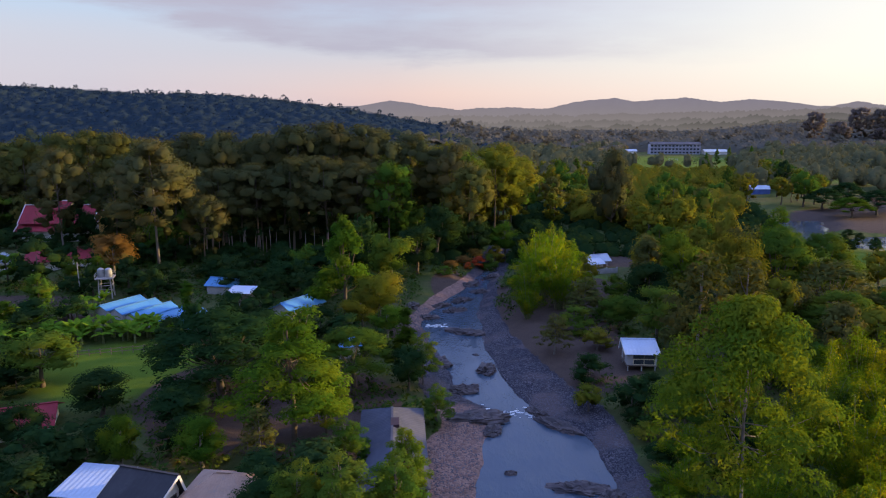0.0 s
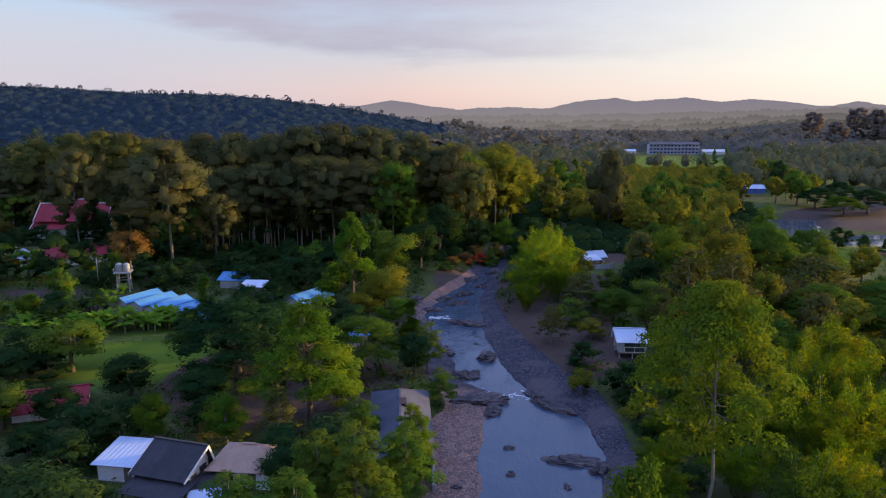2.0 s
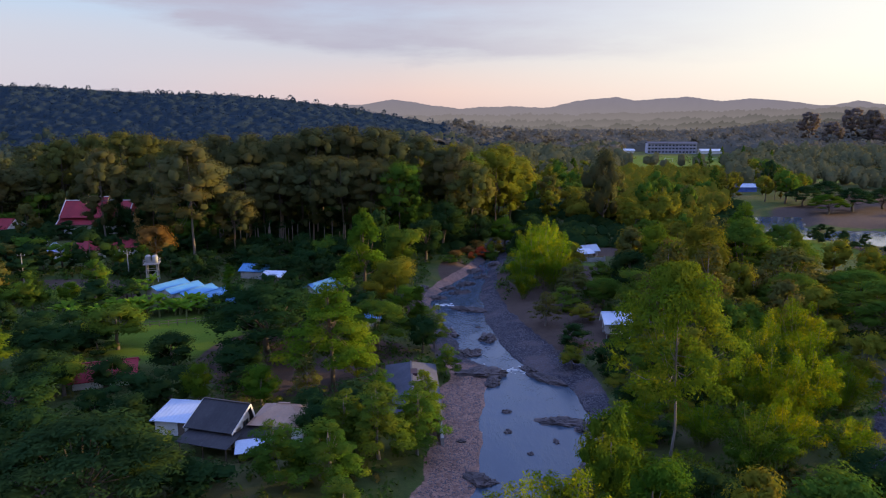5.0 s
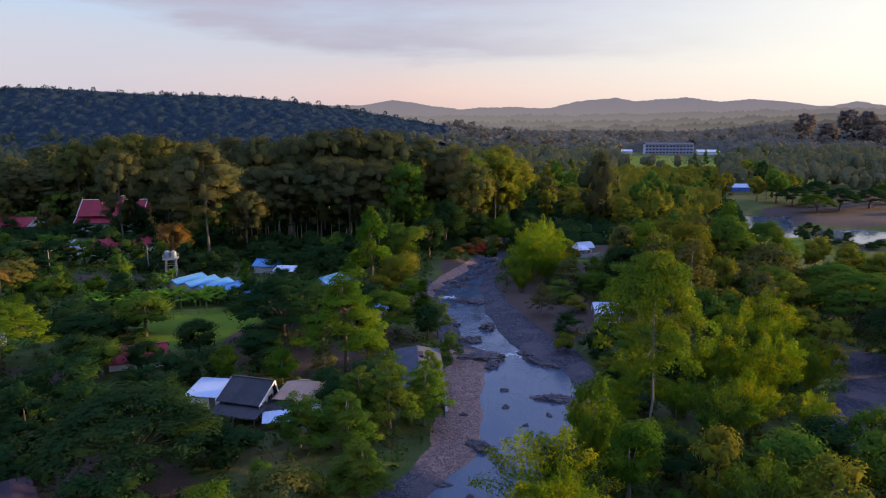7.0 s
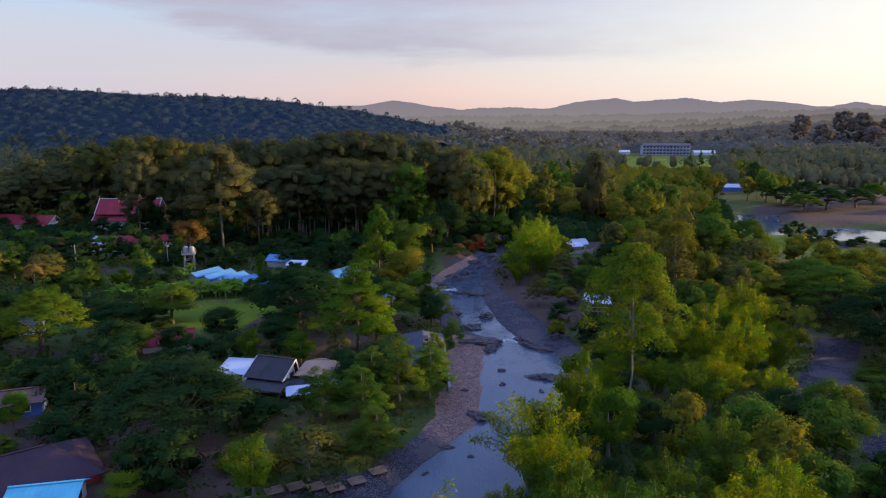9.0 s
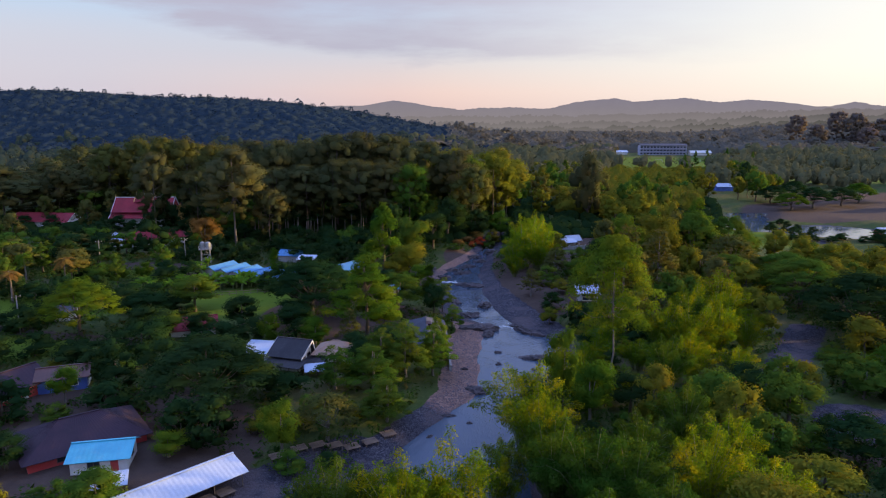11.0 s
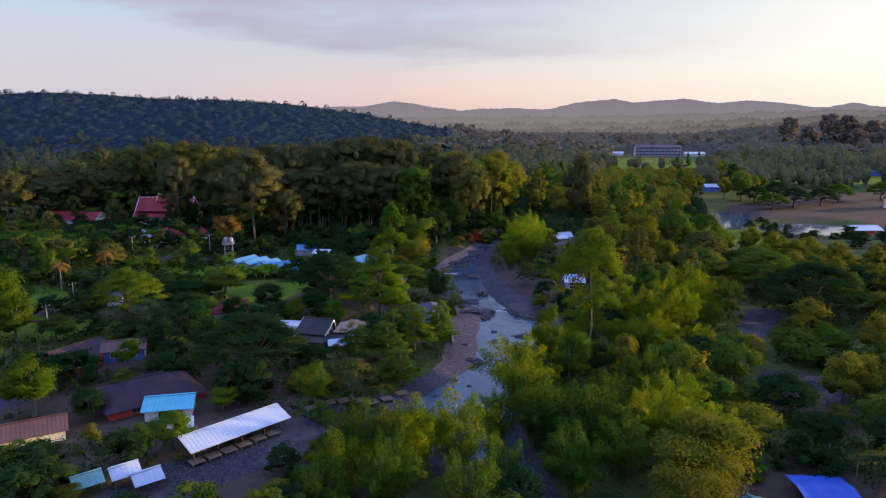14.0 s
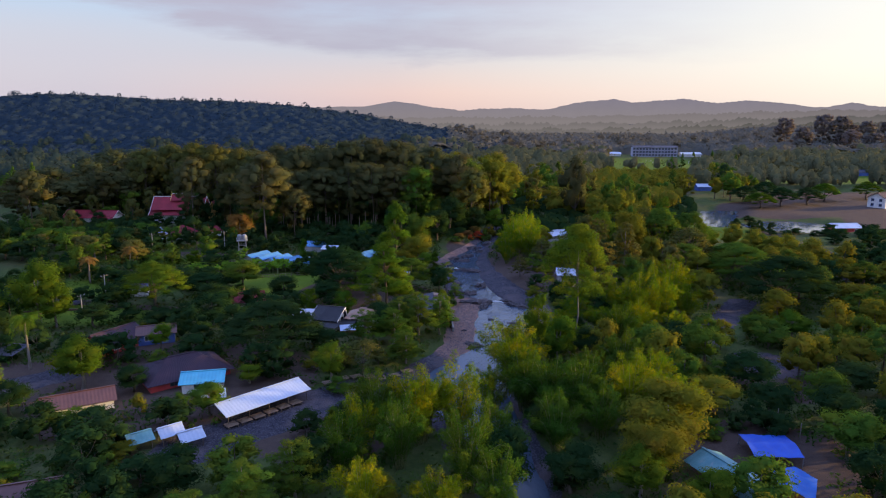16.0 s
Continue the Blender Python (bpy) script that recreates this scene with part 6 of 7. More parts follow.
def rapid(x0, x1, y, deep, seed):
    """Broken white water: a low crest of small lumps where the river falls over stones."""
    rng = np.random.default_rng(seed)
    bm = bmesh.new()
    for k in range(40):
        cx, cy = rng.uniform(x0, x1), y + rng.normal() * deep
        r = rng.uniform(0.05, 0.2)
        m = Matrix.LocRotScale((cx, cy, 0.02), Euler((0, 0, rng.uniform(-0.5, 0.5))), (r * 2.4, r * 0.8, r * 0.35))
        bmesh.ops.create_icosphere(bm, subdivisions=1, radius=1.0, matrix=m)
    me = bpy.data.meshes.new("white_water")
    bm.to_mesh(me)
    bm.free()
    me.materials.append(FOAM)
    tagged(new("white_water", me), "broken white water over the stones", "water", kind="structure")


rapid(8.4, 12.6, 89.0, 0.9, 1)
rapid(-3.4, 0.8, 129.0, 0.7, 2)
rapid(2.0, 7.0, 90.2, 0.5, 3)

# ---- right bank buildings ----
house("stilt_hut", "small stilt hut with a pale blue sheet roof and cream panel", "hut", 31.0, 102.6, -3, 4.5, 4.2, 2.0, 1.1, PALE_ROOF, GREY_WALL, 0.45, 0.84, "gable", floor=1.0, fascia=WHITE,
      openings=(("window", "y-", 0.3, 0.15, 3.2, 0.75, YELLOW_WALL), ("window", "y-", 0.3, 1.1, 3.3, 0.7, WOOD), ("door", "x-", 0.4, 0.05, 0.9, 1.8, WOOD)))
house("farm_hut", "little hut with a pale sheet roof behind a low wall", "hut", 41.0, 176.0, 20, 4.0, 3.2, 1.9, 1.1, PALE_ROOF, GREY_WALL, 0.6, fascia=WHITE, openings=(("window", "y-", -0.9, 0.8, 1.0, 0.8, WOOD), ("door", "y-", 0.9, 0.0, 0.8, 1.7, WOOD)))
house("lean_to", "low lean-to with a pale sheet roof", "shed", 39.2, 172.0, 20, 4.0, 2.6, 1.7, 0.7, PALE_ROOF, WOOD, 0.4, style="mono open")
wall = base("garden_wall", 37.0, 166.0, height_at(37, 166), 14)
bm = bmesh.new()
box(bm, -7, 7, -0.1, 0.1, -0.3, 1.1)
part("wall", bm, GREY_WALL, wall)
for k in range(6):
    bm = bmesh.new()
    box(bm, -7 + 2.8 * k - 0.15, -7 + 2.8 * k + 0.15, -0.16, 0.16, -0.3, 1.35)
    part("pillar", bm, GREY_WALL, wall)
tagged(wall, "low grey cement garden wall with pillars", "wall")


def canopy(label, x, y, turn, length, width, high, peak, material, sag=0.25):
    """A sheet stretched over poles."""
    thing = base("canopy", x, y, height_at(x, y), turn)
    n = 12
    verts, faces = [], []
    for side in (0, -0.03):
        for j in range(n + 1):
            for i in range(n + 1):
                u, v = i / n * 2 - 1, j / n * 2 - 1
                z = high + peak * (1 - abs(v)) - sag * math.cos(u * math.pi * 1.5) ** 2 * (1 - v * v) * 0.6 + 0.05 * math.sin(9 * u + 5 * v)
                verts.append((u * length / 2, v * width / 2, z + side))
    q = (n + 1) ** 2
    for j in range(n):
        for i in range(n):
            a = j * (n + 1) + i
            faces.append((a, a + 1, a + n + 2, a + n + 1))
            faces.append((q + a, q + a + n + 1, q + a + n + 2, q + a + 1))
    solid("sheet", verts, faces, material, thing, smooth=True)
    for sx in (-1, 0, 1):
        for sy in (-1, 1):
            member("post", (sx * length * 0.48, sy * width * 0.48, -0.4), (sx * length * 0.48, sy * width * 0.48, high + 0.02), 0.08, 0.08, STEEL, thing)
    return tagged(thing, label, "canopy", "camp shelters among the trees")


canopy("bright blue tarpaulin stretched over poles", 42.3, 2.0, -4, 6.6, 6.6, 1.6, 0.5, TARP)
canopy("bright blue peaked tarpaulin over poles", 40.3, -8.2, 60, 6.4, 5.4, 1.7, 1.0, TARP_LIGHT)
house("camp_shed", "open shed with a faded teal sheet roof", "shed", 33.8, -6.4, 112, 11.0, 5.4, 2.0, 1.1, TEAL, WOOD, 0.4, style="gable open")
for px, py, ph in ((46.5, 9.0, 4.0), (48.5, 6.0, 3.0)):
    member_top = base("bare_pole", px, py, height_at(px, py))
    member("pole", (0, 0, -0.4), (0.1, 0, ph), 0.1, 0.1, BARK, member_top)
    tagged(member_top, "thin pale bare pole in the camp yard", "pole", "bare poles in the yard")

# ---- left bank: the grey-roofed house and its outbuildings ----
house("farmhouse", "white farmhouse with a dark grey tiled gable roof", "house", -29.4, 60.4, -16, 5.4, 4.4, 2.8, 1.7, DARK_ROOF, WHITE, 0.7, 0.84, "gable", fascia=WHITE,
      openings=(("window", "x+", 1.2, 1.2, 1.0, 1.1, WOOD), ("door", "x+", -0.4, 0.0, 0.9, 2.0, WOOD), ("window", "y-", -1.5, 1.0, 1.2, 1.0, WOOD), ("window", "y-", 1.2, 1.0, 1.2, 1.0, WOOD)))
house("porch", "low porch with a dark grey sheet roof", "shed", -29.8, 56.8, -16, 6.6, 2.8, 1.9, 0.4, DARK_ROOF, WOOD, 0.3, style="mono open")
house("side_roof", "low side roof of dark grey sheets beside the farmhouse", "shed", -25.0, 58.6, -15, 3.0, 5.0, 1.4, 0.5, DARK_ROOF, WOOD, 0.3, style="mono open")
house("outbuilding", "outbuilding with a white sheet roof", "shed", -35.6, 63.8, -8, 5.2, 4.6, 2.1, 0.5, PALE_ROOF, WHITE, 0.5, style="mono", openings=(("door", "y-", 1.0, 0.0, 0.9, 1.9, WOOD),))
house("cottage", "white cottage with a tan hipped tile roof", "house", -21.8, 62.4, -6, 6.2, 5.2, 2.6, 1.3, TAN_ROOF, WHITE, 0.7, style="hip",
      openings=(("window", "y-", -1.6, 0.9, 1.3, 1.1, WOOD), ("door", "y-", 1.2, 0.0, 0.9, 2.0, WOOD), ("window", "x-", 0.5, 0.9, 1.2, 1.1, WOOD)))
house("lean_to", "small lean-to with a pale blue sheet roof", "shed", -24.4, 55.6, 14, 3.0, 2.0, 1.3, 0.4, PALE_ROOF, WOOD, 0.3, style="mono open")
house("river_pavilion", "long riverside pavilion with a grey hipped roof", "pavilion", -5.9, 73.5, 94, 19.0, 7.2, 1.7, 1.7, GREY_ROOF, WOOD, 0.4, style="hip open")
vent = base("roof_vent", -5.7, 75.5, height_at(-5.9, 73.5) + 3.5, 94)
bm = bmesh.new()
box(bm, -1.0, 1.0, -0.5, 0.5, -0.35, 0.05)
part("cover", bm, RUST_ROOF, vent)
tagged(vent, "dark square hatch on the pavilion ridge", "vent")
kerb = base("retaining_wall", -2.0, 72.0, height_at(-2.0, 72.0), 93)
bm = bmesh.new()
box(bm, -11, 11, -0.2, 0.2, -1.2, 0.9)
part("wall", bm, CONCRETE, kerb)
tagged(kerb, "low concrete retaining wall above the gravel", "wall")
house("red_house", "house with a wide red sheet roof", "house", -54.0, 80.5, 20, 8.4, 6.4, 1.7, 1.4, RED_ROOF, WHITE, 0.7, style="gable", openings=(("window", "y-", 2.6, 0.9, 1.4, 1.0, BLUE_WALL), ("door", "y-", 0.4, 0.0, 0.9, 1.9, WOOD)))

# -- rows of blue stalls and small blue-roofed houses
for k in range(6):
    house("animal_stall", "low stall with a sky-blue sheet roof", "shed", -65.0 + 4.0 * k, 133.0 - 2.2 * k, 62, 9.0, 3.6, 1.5, 0.75, BLUE_ROOF, GREY_WALL, 0.25, style="gable", group="row of blue-roofed stalls")
house("blue_house", "small house with a sky-blue sheet roof", "house", -48.0, 148.5, -12, 8.0, 5.0, 2.2, 1.1, BLUE_ROOF, GREY_WALL, 0.5)
house("raised_hut", "raised hut with a white sheet roof", "hut", -42.2, 138.8, -6, 4.6, 3.4, 2.0, 0.5, PALE_ROOF, WOOD, 0.4, style="mono", floor=1.0, openings=(("window", "y-", 0.0, 0.8, 1.2, 0.9, WOOD),))
house("blue_house", "small house with a sky-blue sheet roof", "house", -28.8, 131.4, 58, 9.0, 5.0, 2.1, 1.3, BLUE_ROOF, GREY_WALL, 0.5)
house("blue_shed", "little shed with a sky-blue sheet roof", "shed", -15.6, 107.4, 20, 3.4, 2.6, 2.0, 0.5, BLUE_ROOF, GREY_WALL, 0.3, style="mono")


def water_tower(x, y, turn):
    thing = base("water_tower", x, y, height_at(x, y), turn)
    for sx in (-1, 1):
        for sy in (-1, 1):
            member("leg", (sx * 1.35, sy * 1.35, -0.4), (sx * 1.15, sy * 1.15, 4.4), 0.2, 0.2, CONCRETE, thing)
    for z in (1.4, 2.9):
        for s in (-1, 1):
            member("brace", (-1.3, s * 1.3, z), (1.3, s * 1.3, z), 0.12, 0.14, CONCRETE, thing)
            member("brace", (s * 1.3, -1.3, z), (s * 1.3, 1.3, z), 0.12, 0.14, CONCRETE, thing)
    for s in (-1, 1):
        member("diagonal", (-1.3, s * 1.3, 0.1), (1.2, s * 1.2, 2.8), 0.08, 0.08, STEEL, thing)
        member("diagonal", (s * 1.3, -1.3, 0.1), (s * 1.2, 1.2, 2.8), 0.08, 0.08, STEEL, thing)
    bm = bmesh.new()
    box(bm, -1.8, 1.8, -1.8, 1.8, 4.4, 4.58)
    part("deck", bm, CONCRETE, thing)
    for s in (-1, 1):
        for z in (5.1, 5.5):
            member("rail", (-1.75, s * 1.75, z), (1.75, s * 1.75, z), 0.06, 0.06, STEEL, thing)
            member("rail", (s * 1.75, -1.75, z), (s * 1.75, 1.75, z), 0.06, 0.06, STEEL, thing)
        for q in (-1.75, 0, 1.75):
            member("rail_post", (q, s * 1.75, 4.58), (q, s * 1.75, 5.5), 0.06, 0.06, STEEL, thing)
    for cx, cy in ((-0.8, 0.2), (0.8, -0.2)):
        verts, faces = [], []
        tube(verts, faces, ((cx, cy, 4.58), (cx, cy, 6.2), (cx, cy, 6.45), (cx, cy, 6.6)), (0.72, 0.72, 0.5, 0.15), 16)
        solid("tank", verts, faces, STEEL, thing, smooth=False)
    return tagged(thing, "pale water tower with two steel tanks on a railed deck", "water tower")


water_tower(-73.0, 143.5, 15)

# -- the yard by the river: long shed, platforms, cottages
house("long_shed", "long open dining shed with a pale sheet roof", "shed", -33.2, 17.4, 46, 14.4, 5.0, 2.0, 0.9, PALE_ROOF, WOOD, 0.5, 0.62, "gable open")
for k in range(6):
    s = k * 2.3 - 6.0
    platform(-31.8 + 0.695 * s, 14.8 + 0.72 * s, 46, 1.9, 1.7, 0.45, "platforms under the shed roof")
for k in range(7):
    t = k / 6
    platform(-24.0 + 13.5 * t, 27.5 + 8.0 * t + 1.2 * math.sin(7 * t), 30, 2.0, 1.7, 0.4, "platforms along the river")
house("turquoise_cottage", "whitewashed cottage with a turquoise sheet roof", "house", -45.6, 26.2, 12, 6.6, 5.0, 2.0, 0.9, CYAN_ROOF, WHITE, 0.5, 0.6, "gable",
      openings=(("window", "x+", 0.2, 0.9, 1.1, 0.9, WOOD), ("door", "y-", 1.8, 0.0, 0.9, 1.9, RED_WALL), ("window", "y-", -0.6, 0.9, 1.3, 0.9, WOOD)))
house("washhouse", "small shed with a grey sheet roof", "shed", -41.6, 19.4, 20, 3.4, 2.2, 1.3, 0.4, PALE_ROOF, GREY_WALL, 0.3, style="mono open")
for k, (sx, sy) in enumerate(((-40.2, 4.9), (-43.6, 6.2), (-47.2, 4.0))):
    house("sala", "open resting pavilion with a grey sheet roof", "pavilion", sx, sy, 40, 3.0, 2.8, 1.6, 0.8, PALE_ROOF if k < 2 else TEAL, WOOD, 0.3, style="gable open", group="small resting pavilions")
house("maroon_hall", "hall with a wide maroon sheet roof", "house", -51.5, 32.0, 38, 14.0, 10.0, 1.8, 2.4, RUST_ROOF, RED_WALL, 0.7, style="hip", openings=(("window", "y-", -3.0, 0.6, 1.4, 0.9, WOOD), ("door", "y-", 2.0, 0.0, 1.0, 1.7, WOOD)))
house("dark_house", "house with a dark purple-brown roof and red walls", "house", -71.0, 46.5, 62, 9.0, 7.0, 2.2, 1.8, RUST_ROOF, RED_WALL, 0.7, openings=(("window", "y-", -2.0, 0.8, 1.2, 1.0, WHITE), ("door", "y-", 1.0, 0.0, 0.9, 1.9, WHITE)))
house("blue_walled_house", "blue-walled house with a pinkish sheet roof", "house", -64.0, 50.8, 20, 7.0, 5.0, 2.4, 1.0, ORANGE_ROOF, BLUE_WALL, 0.5, openings=(("window", "y-", 1.6, 0.9, 1.2, 1.0, WHITE), ("window", "y-", -1.6, 0.9, 1.2, 1.0, WHITE)))
house("roadside_shed", "open roadside shed with a grey roof", "shed", -89.0, 40.0, -10, 6.0, 4.0, 2.0, 0.6, GREY_ROOF, WOOD, 0.4, style="mono open")
house("orange_house", "house with a weathered orange-brown sheet roof", "house", -63.0, 17.5, 30, 10.0, 5.0, 1.8, 1.2, ORANGE_ROOF, WHITE, 0.5)
house("small_house", "small house with an orange sheet roof", "house", -54.5, -9.5, 20, 6.0, 4.5, 1.6, 1.0, ORANGE_ROOF, WHITE, 0.5)
house("white_hut", "small white-walled hut half hidden by trees", "hut", -84.0, 88.0, 10, 4.0, 3.0, 2.2, 0.8, GREY_ROOF, WHITE, 0.4)

# ---- lanes, poles and fences ----
POLES = ((-79.6, 145.0, 7.5, 10), (-101.5, 138.0, 8.0, 10), (-88.0, 78.0, 8.0, 60), (-91.0, 72.0, 4.5, 60))
for px, py, ph, pt in POLES:
    utility_pole(px, py, ph, pt)
fence = base("fence", -52.0, 109.0, height_at(-52, 109), 16)
for k in range(13):
    xx = -10 + 20 * k / 12
    member("post", (xx, 0, -0.4), (xx, 0, 1.25), 0.12, 0.12, WOOD, fence)
for z in (0.5, 1.05):
    member("rail", (-10, 0, z), (10, 0, z), 0.06, 0.1, WOOD, fence)
tagged(fence, "weathered wooden post-and-rail fence beside the lawn", "fence")
wall = base("lane_kerb", -97.0, 73.0, height_at(-97, 73), 12)
bm = bmesh.new()
box(bm, -8, 8, -0.15, 0.15, -0.3, 0.35)
part("kerb", bm, ORANGE_ROOF, wall)
tagged(wall, "low reddish kerb along the grassy lane", "kerb")

# ---- temple ----
def temple(x, y, turn, length, width, top):
    thing = base("temple", x, y, height_at(x, y), turn)
    bm = bmesh.new()
    box(bm, -length / 2 + 1.5, length / 2 - 1.5, -width / 2 + 1.5, width / 2 - 1.5, -0.5, 4.2)
    part("wall", bm, WHITE, thing)
    for tier, (l, w, z0, z1) in enumerate(((length / 2, width / 2, 3.4, 6.4), (length / 2 - 0.5, width / 2 - 1.6, 5.6, top), (length / 7, width / 2 - 4.4, top - 1.4, top + 1.3))):
        inner = 0.0 if tier else 2.2
        for s in (-1, 1):
            ribbed(((-s * l, -s * w, z0), (s * l, -s * w, z0), (s * l, -s * inner, z1), (-s * l, -s * inner, z1)), RED_ROOF, thing, rib=0.6)
        member("ridge", (-l, 0, z1 + 0.1), (l, 0, z1 + 0.1), 0.35, 0.25, WHITE, thing)
        for s in (-1, 1):
            for q in (-1, 1):
                member("bargeboard", (s * (l + 0.1), q * w, z0), (s * (l + 0.1), q * inner, z1 + 0.1), 0.15, 0.45, WHITE if tier < 2 else GOLD, thing)
            verts, faces = [], []
            tube(verts, faces, ((s * l, 0, z1), (s * (l + 0.2), 0, z1 + 0.4), (s * (l + 0.1), 0, z1 + 0.7), (s * (l + 0.3), 0, z1 + 1.1)), (0.14, 0.1, 0.07, 0.02), 6)
            solid("finial", verts, faces, GOLD, thing, smooth=True)
            if tier:
                bm = bmesh.new()
                p = [bm.verts.new(c) for c in ((s * (l - 0.1), -w, z0), (s * (l - 0.1), w, z0), (s * (l - 0.1), 0, z1))]
                r = [bm.verts.new(c) for c in ((s * (l - 0.3), -w, z0), (s * (l - 0.3), w, z0), (s * (l - 0.3), 0, z1))]
                bm.faces.new(p)
                bm.faces.new(r[::-1])
                for i in range(3):
                    bm.faces.new((p[i], r[i], r[(i + 1) % 3], p[(i + 1) % 3]))
                part("gable", bm, GOLD if tier == 2 else RED_WALL, thing)
    return tagged(thing, "temple hall with tiered crimson roofs and gilded finials", "temple")


temple(-122.0, 217.5, 3, 24.0, 15.0, 10.8)
house("temple_pavilion", "temple pavilion with a crimson tiled roof", "pavilion", -95.0, 176.5, 15, 7.5, 5.5, 3.0, 2.0, RED_ROOF, WHITE, 0.7, style="hip", group="temple pavilions")
house("temple_pavilion", "temple pavilion with a crimson tiled roof", "pavilion", -103.5, 171.0, -20, 7.5, 6.0, 3.2, 2.2, RED_ROOF, WHITE, 0.7, style="hip", group="temple pavilions")
house("temple_gate", "temple gate with a crimson roof and a gilded gable", "gate", -106.0, 213.0, 96, 4.4, 3.6, 6.0, 3.2, RED_ROOF, GOLD, 0.3, fascia=GOLD)
house("monks_quarters", "long quarters with a red roof and white trim", "house", -157.0, 208.0, -6, 22.0, 8.0, 3.4, 2.4, RED_ROOF, WHITE, 0.8, fascia=WHITE)
house("shrine", "little white shrine with a pale roof", "shrine", -113.0, 172.0, 30, 4.0, 3.6, 2.6, 1.8, PALE_ROOF, WHITE, 0.5, style="hip")
house("white_tent", "white tent roof beside the temple", "tent", -122.0, 177.0, 12, 7.0, 4.0, 2.2, 1.2, WHITE, WHITE, 0.3, style="gable open")

# ---- pond side and the far plain ----
house("pond_pavilion", "red-walled pavilion with a pale blue sheet roof", "pavilion", 163.5, 196.0, 4, 11.0, 6.0, 2.8, 1.2, PALE_ROOF, RED_WALL, 0.8, 0.62, openings=(("window", "y-", 3.5, 0.9, 1.0, 1.0, WHITE),))
house("pond_house", "two-storey house with a maroon roof and blue-white walls", "house", 226.0, 268.0, 30, 16.0, 9.0, 5.4, 2.4, RUST_ROOF, WHITE, 0.8,
      openings=tuple(("window", "y-", -6 + 3 * k, s, 1.4, 1.3, BLUE_WALL) for k in range(5) for s in (0.9, 3.4)) + tuple(("window", "x-", -2 + 4 * k, s, 1.4, 1.3, BLUE_WALL) for k in range(2) for s in (0.9, 3.4)))


def school(x, y, turn, length, width, floors):
    thing = base("school", x, y, height_at(x, y), turn)
    l, w, fh = length / 2, width / 2, 3.4
    bm = bmesh.new()
    box(bm, -l, l, -w + 2.0, w, -0.5, fh * floors)
    part("wall", bm, SHADED_WALL, thing)
    for f in range(floors + 1):
        bm = bmesh.new()
        box(bm, -l - 0.3, l + 0.3, -w - 0.2, -w + 2.0, f * fh - 0.25, f * fh + (0.15 if f < floors else 0.3))
        part("gallery_slab", bm, SHADED_WALL, thing)
    n = 15
    for k in range(n):
        xx = -l + length * k / (n - 1)
        member("column", (xx, -w, -0.3), (xx, -w, fh * floors), 0.35, 0.35, SHADED_WALL, thing)
    for f in range(floors):
        member("parapet", (-l, -w, f * fh + 0.75), (l, -w, f * fh + 0.75), 0.12, 0.5, SHADED_WALL, thing)
        for k in range(n - 1):
            xx = -l + length * (k + 0.5) / (n - 1)
            bm = bmesh.new()
            box(bm, xx - 1.2, xx + 1.2, -w + 1.94, -w + 1.99, f * fh + 0.9, f * fh + 2.4)
            part("window", bm, GLASS, thing)
    for s in (-1, 1):
        ribbed(((-s * (l + 0.8), -s * (w + 0.6), fh * floors + 0.3), (s * (l + 0.8), -s * (w + 0.6), fh * floors + 0.3), (s * (l + 0.8), 0, fh * floors + 2.0), (-s * (l + 0.8), 0, fh * floors + 2.0)), GREY_ROOF, thing, rib=2.0)
    return tagged(thing, "long white three-storey school with galleries and dark windows", "school")


school(236.0, 704.0, -2, 50.0, 11.0, 3)
house("school_hall", "low white school hall", "hall", 276.0, 700.0, -2, 22.0, 10.0, 3.2, 1.8, WHITE, WHITE, 0.8)
house("school_canteen", "low building with a bright sheet roof", "hall", 190.0, 712.0, 0, 18.0, 9.0, 2.8, 1.6, PALE_ROOF, WHITE, 0.8)
house("plain_house", "white house with a blue sheet roof on the plain", "house", 248.0, 520.0, 10, 14.0, 8.0, 3.4, 2.0, BLUE_ROOF, WHITE, 0.8)
house("plain_house", "small house with a pale sheet roof among trees", "house", 160.0, 345.0, 0, 9.0, 6.0, 2.8, 1.4, PALE_ROOF, BLUE_WALL, 0.6)
house("plain_house", "low violet-grey house beyond the trees", "house", 330.0, 455.0, 5, 26.0, 8.0, 3.0, 1.6, GREY_ROOF, BLUE_WALL, 0.6)
for gx0 in (196.0, 238.0):
    goal = base("goal_frame", gx0, 585.0, height_at(gx0, 585.0))
    for s in (-1, 1):
        member("post", (s * 3.6, 0, -0.3), (s * 3.6, 0, 2.5), 0.15, 0.15, WHITE, goal)
    member("crossbar", (-3.6, 0, 2.5), (3.6, 0, 2.5), 0.15, 0.15, WHITE, goal)
    tagged(goal, "white goal frame on the school field", "goal", "goals on the field")


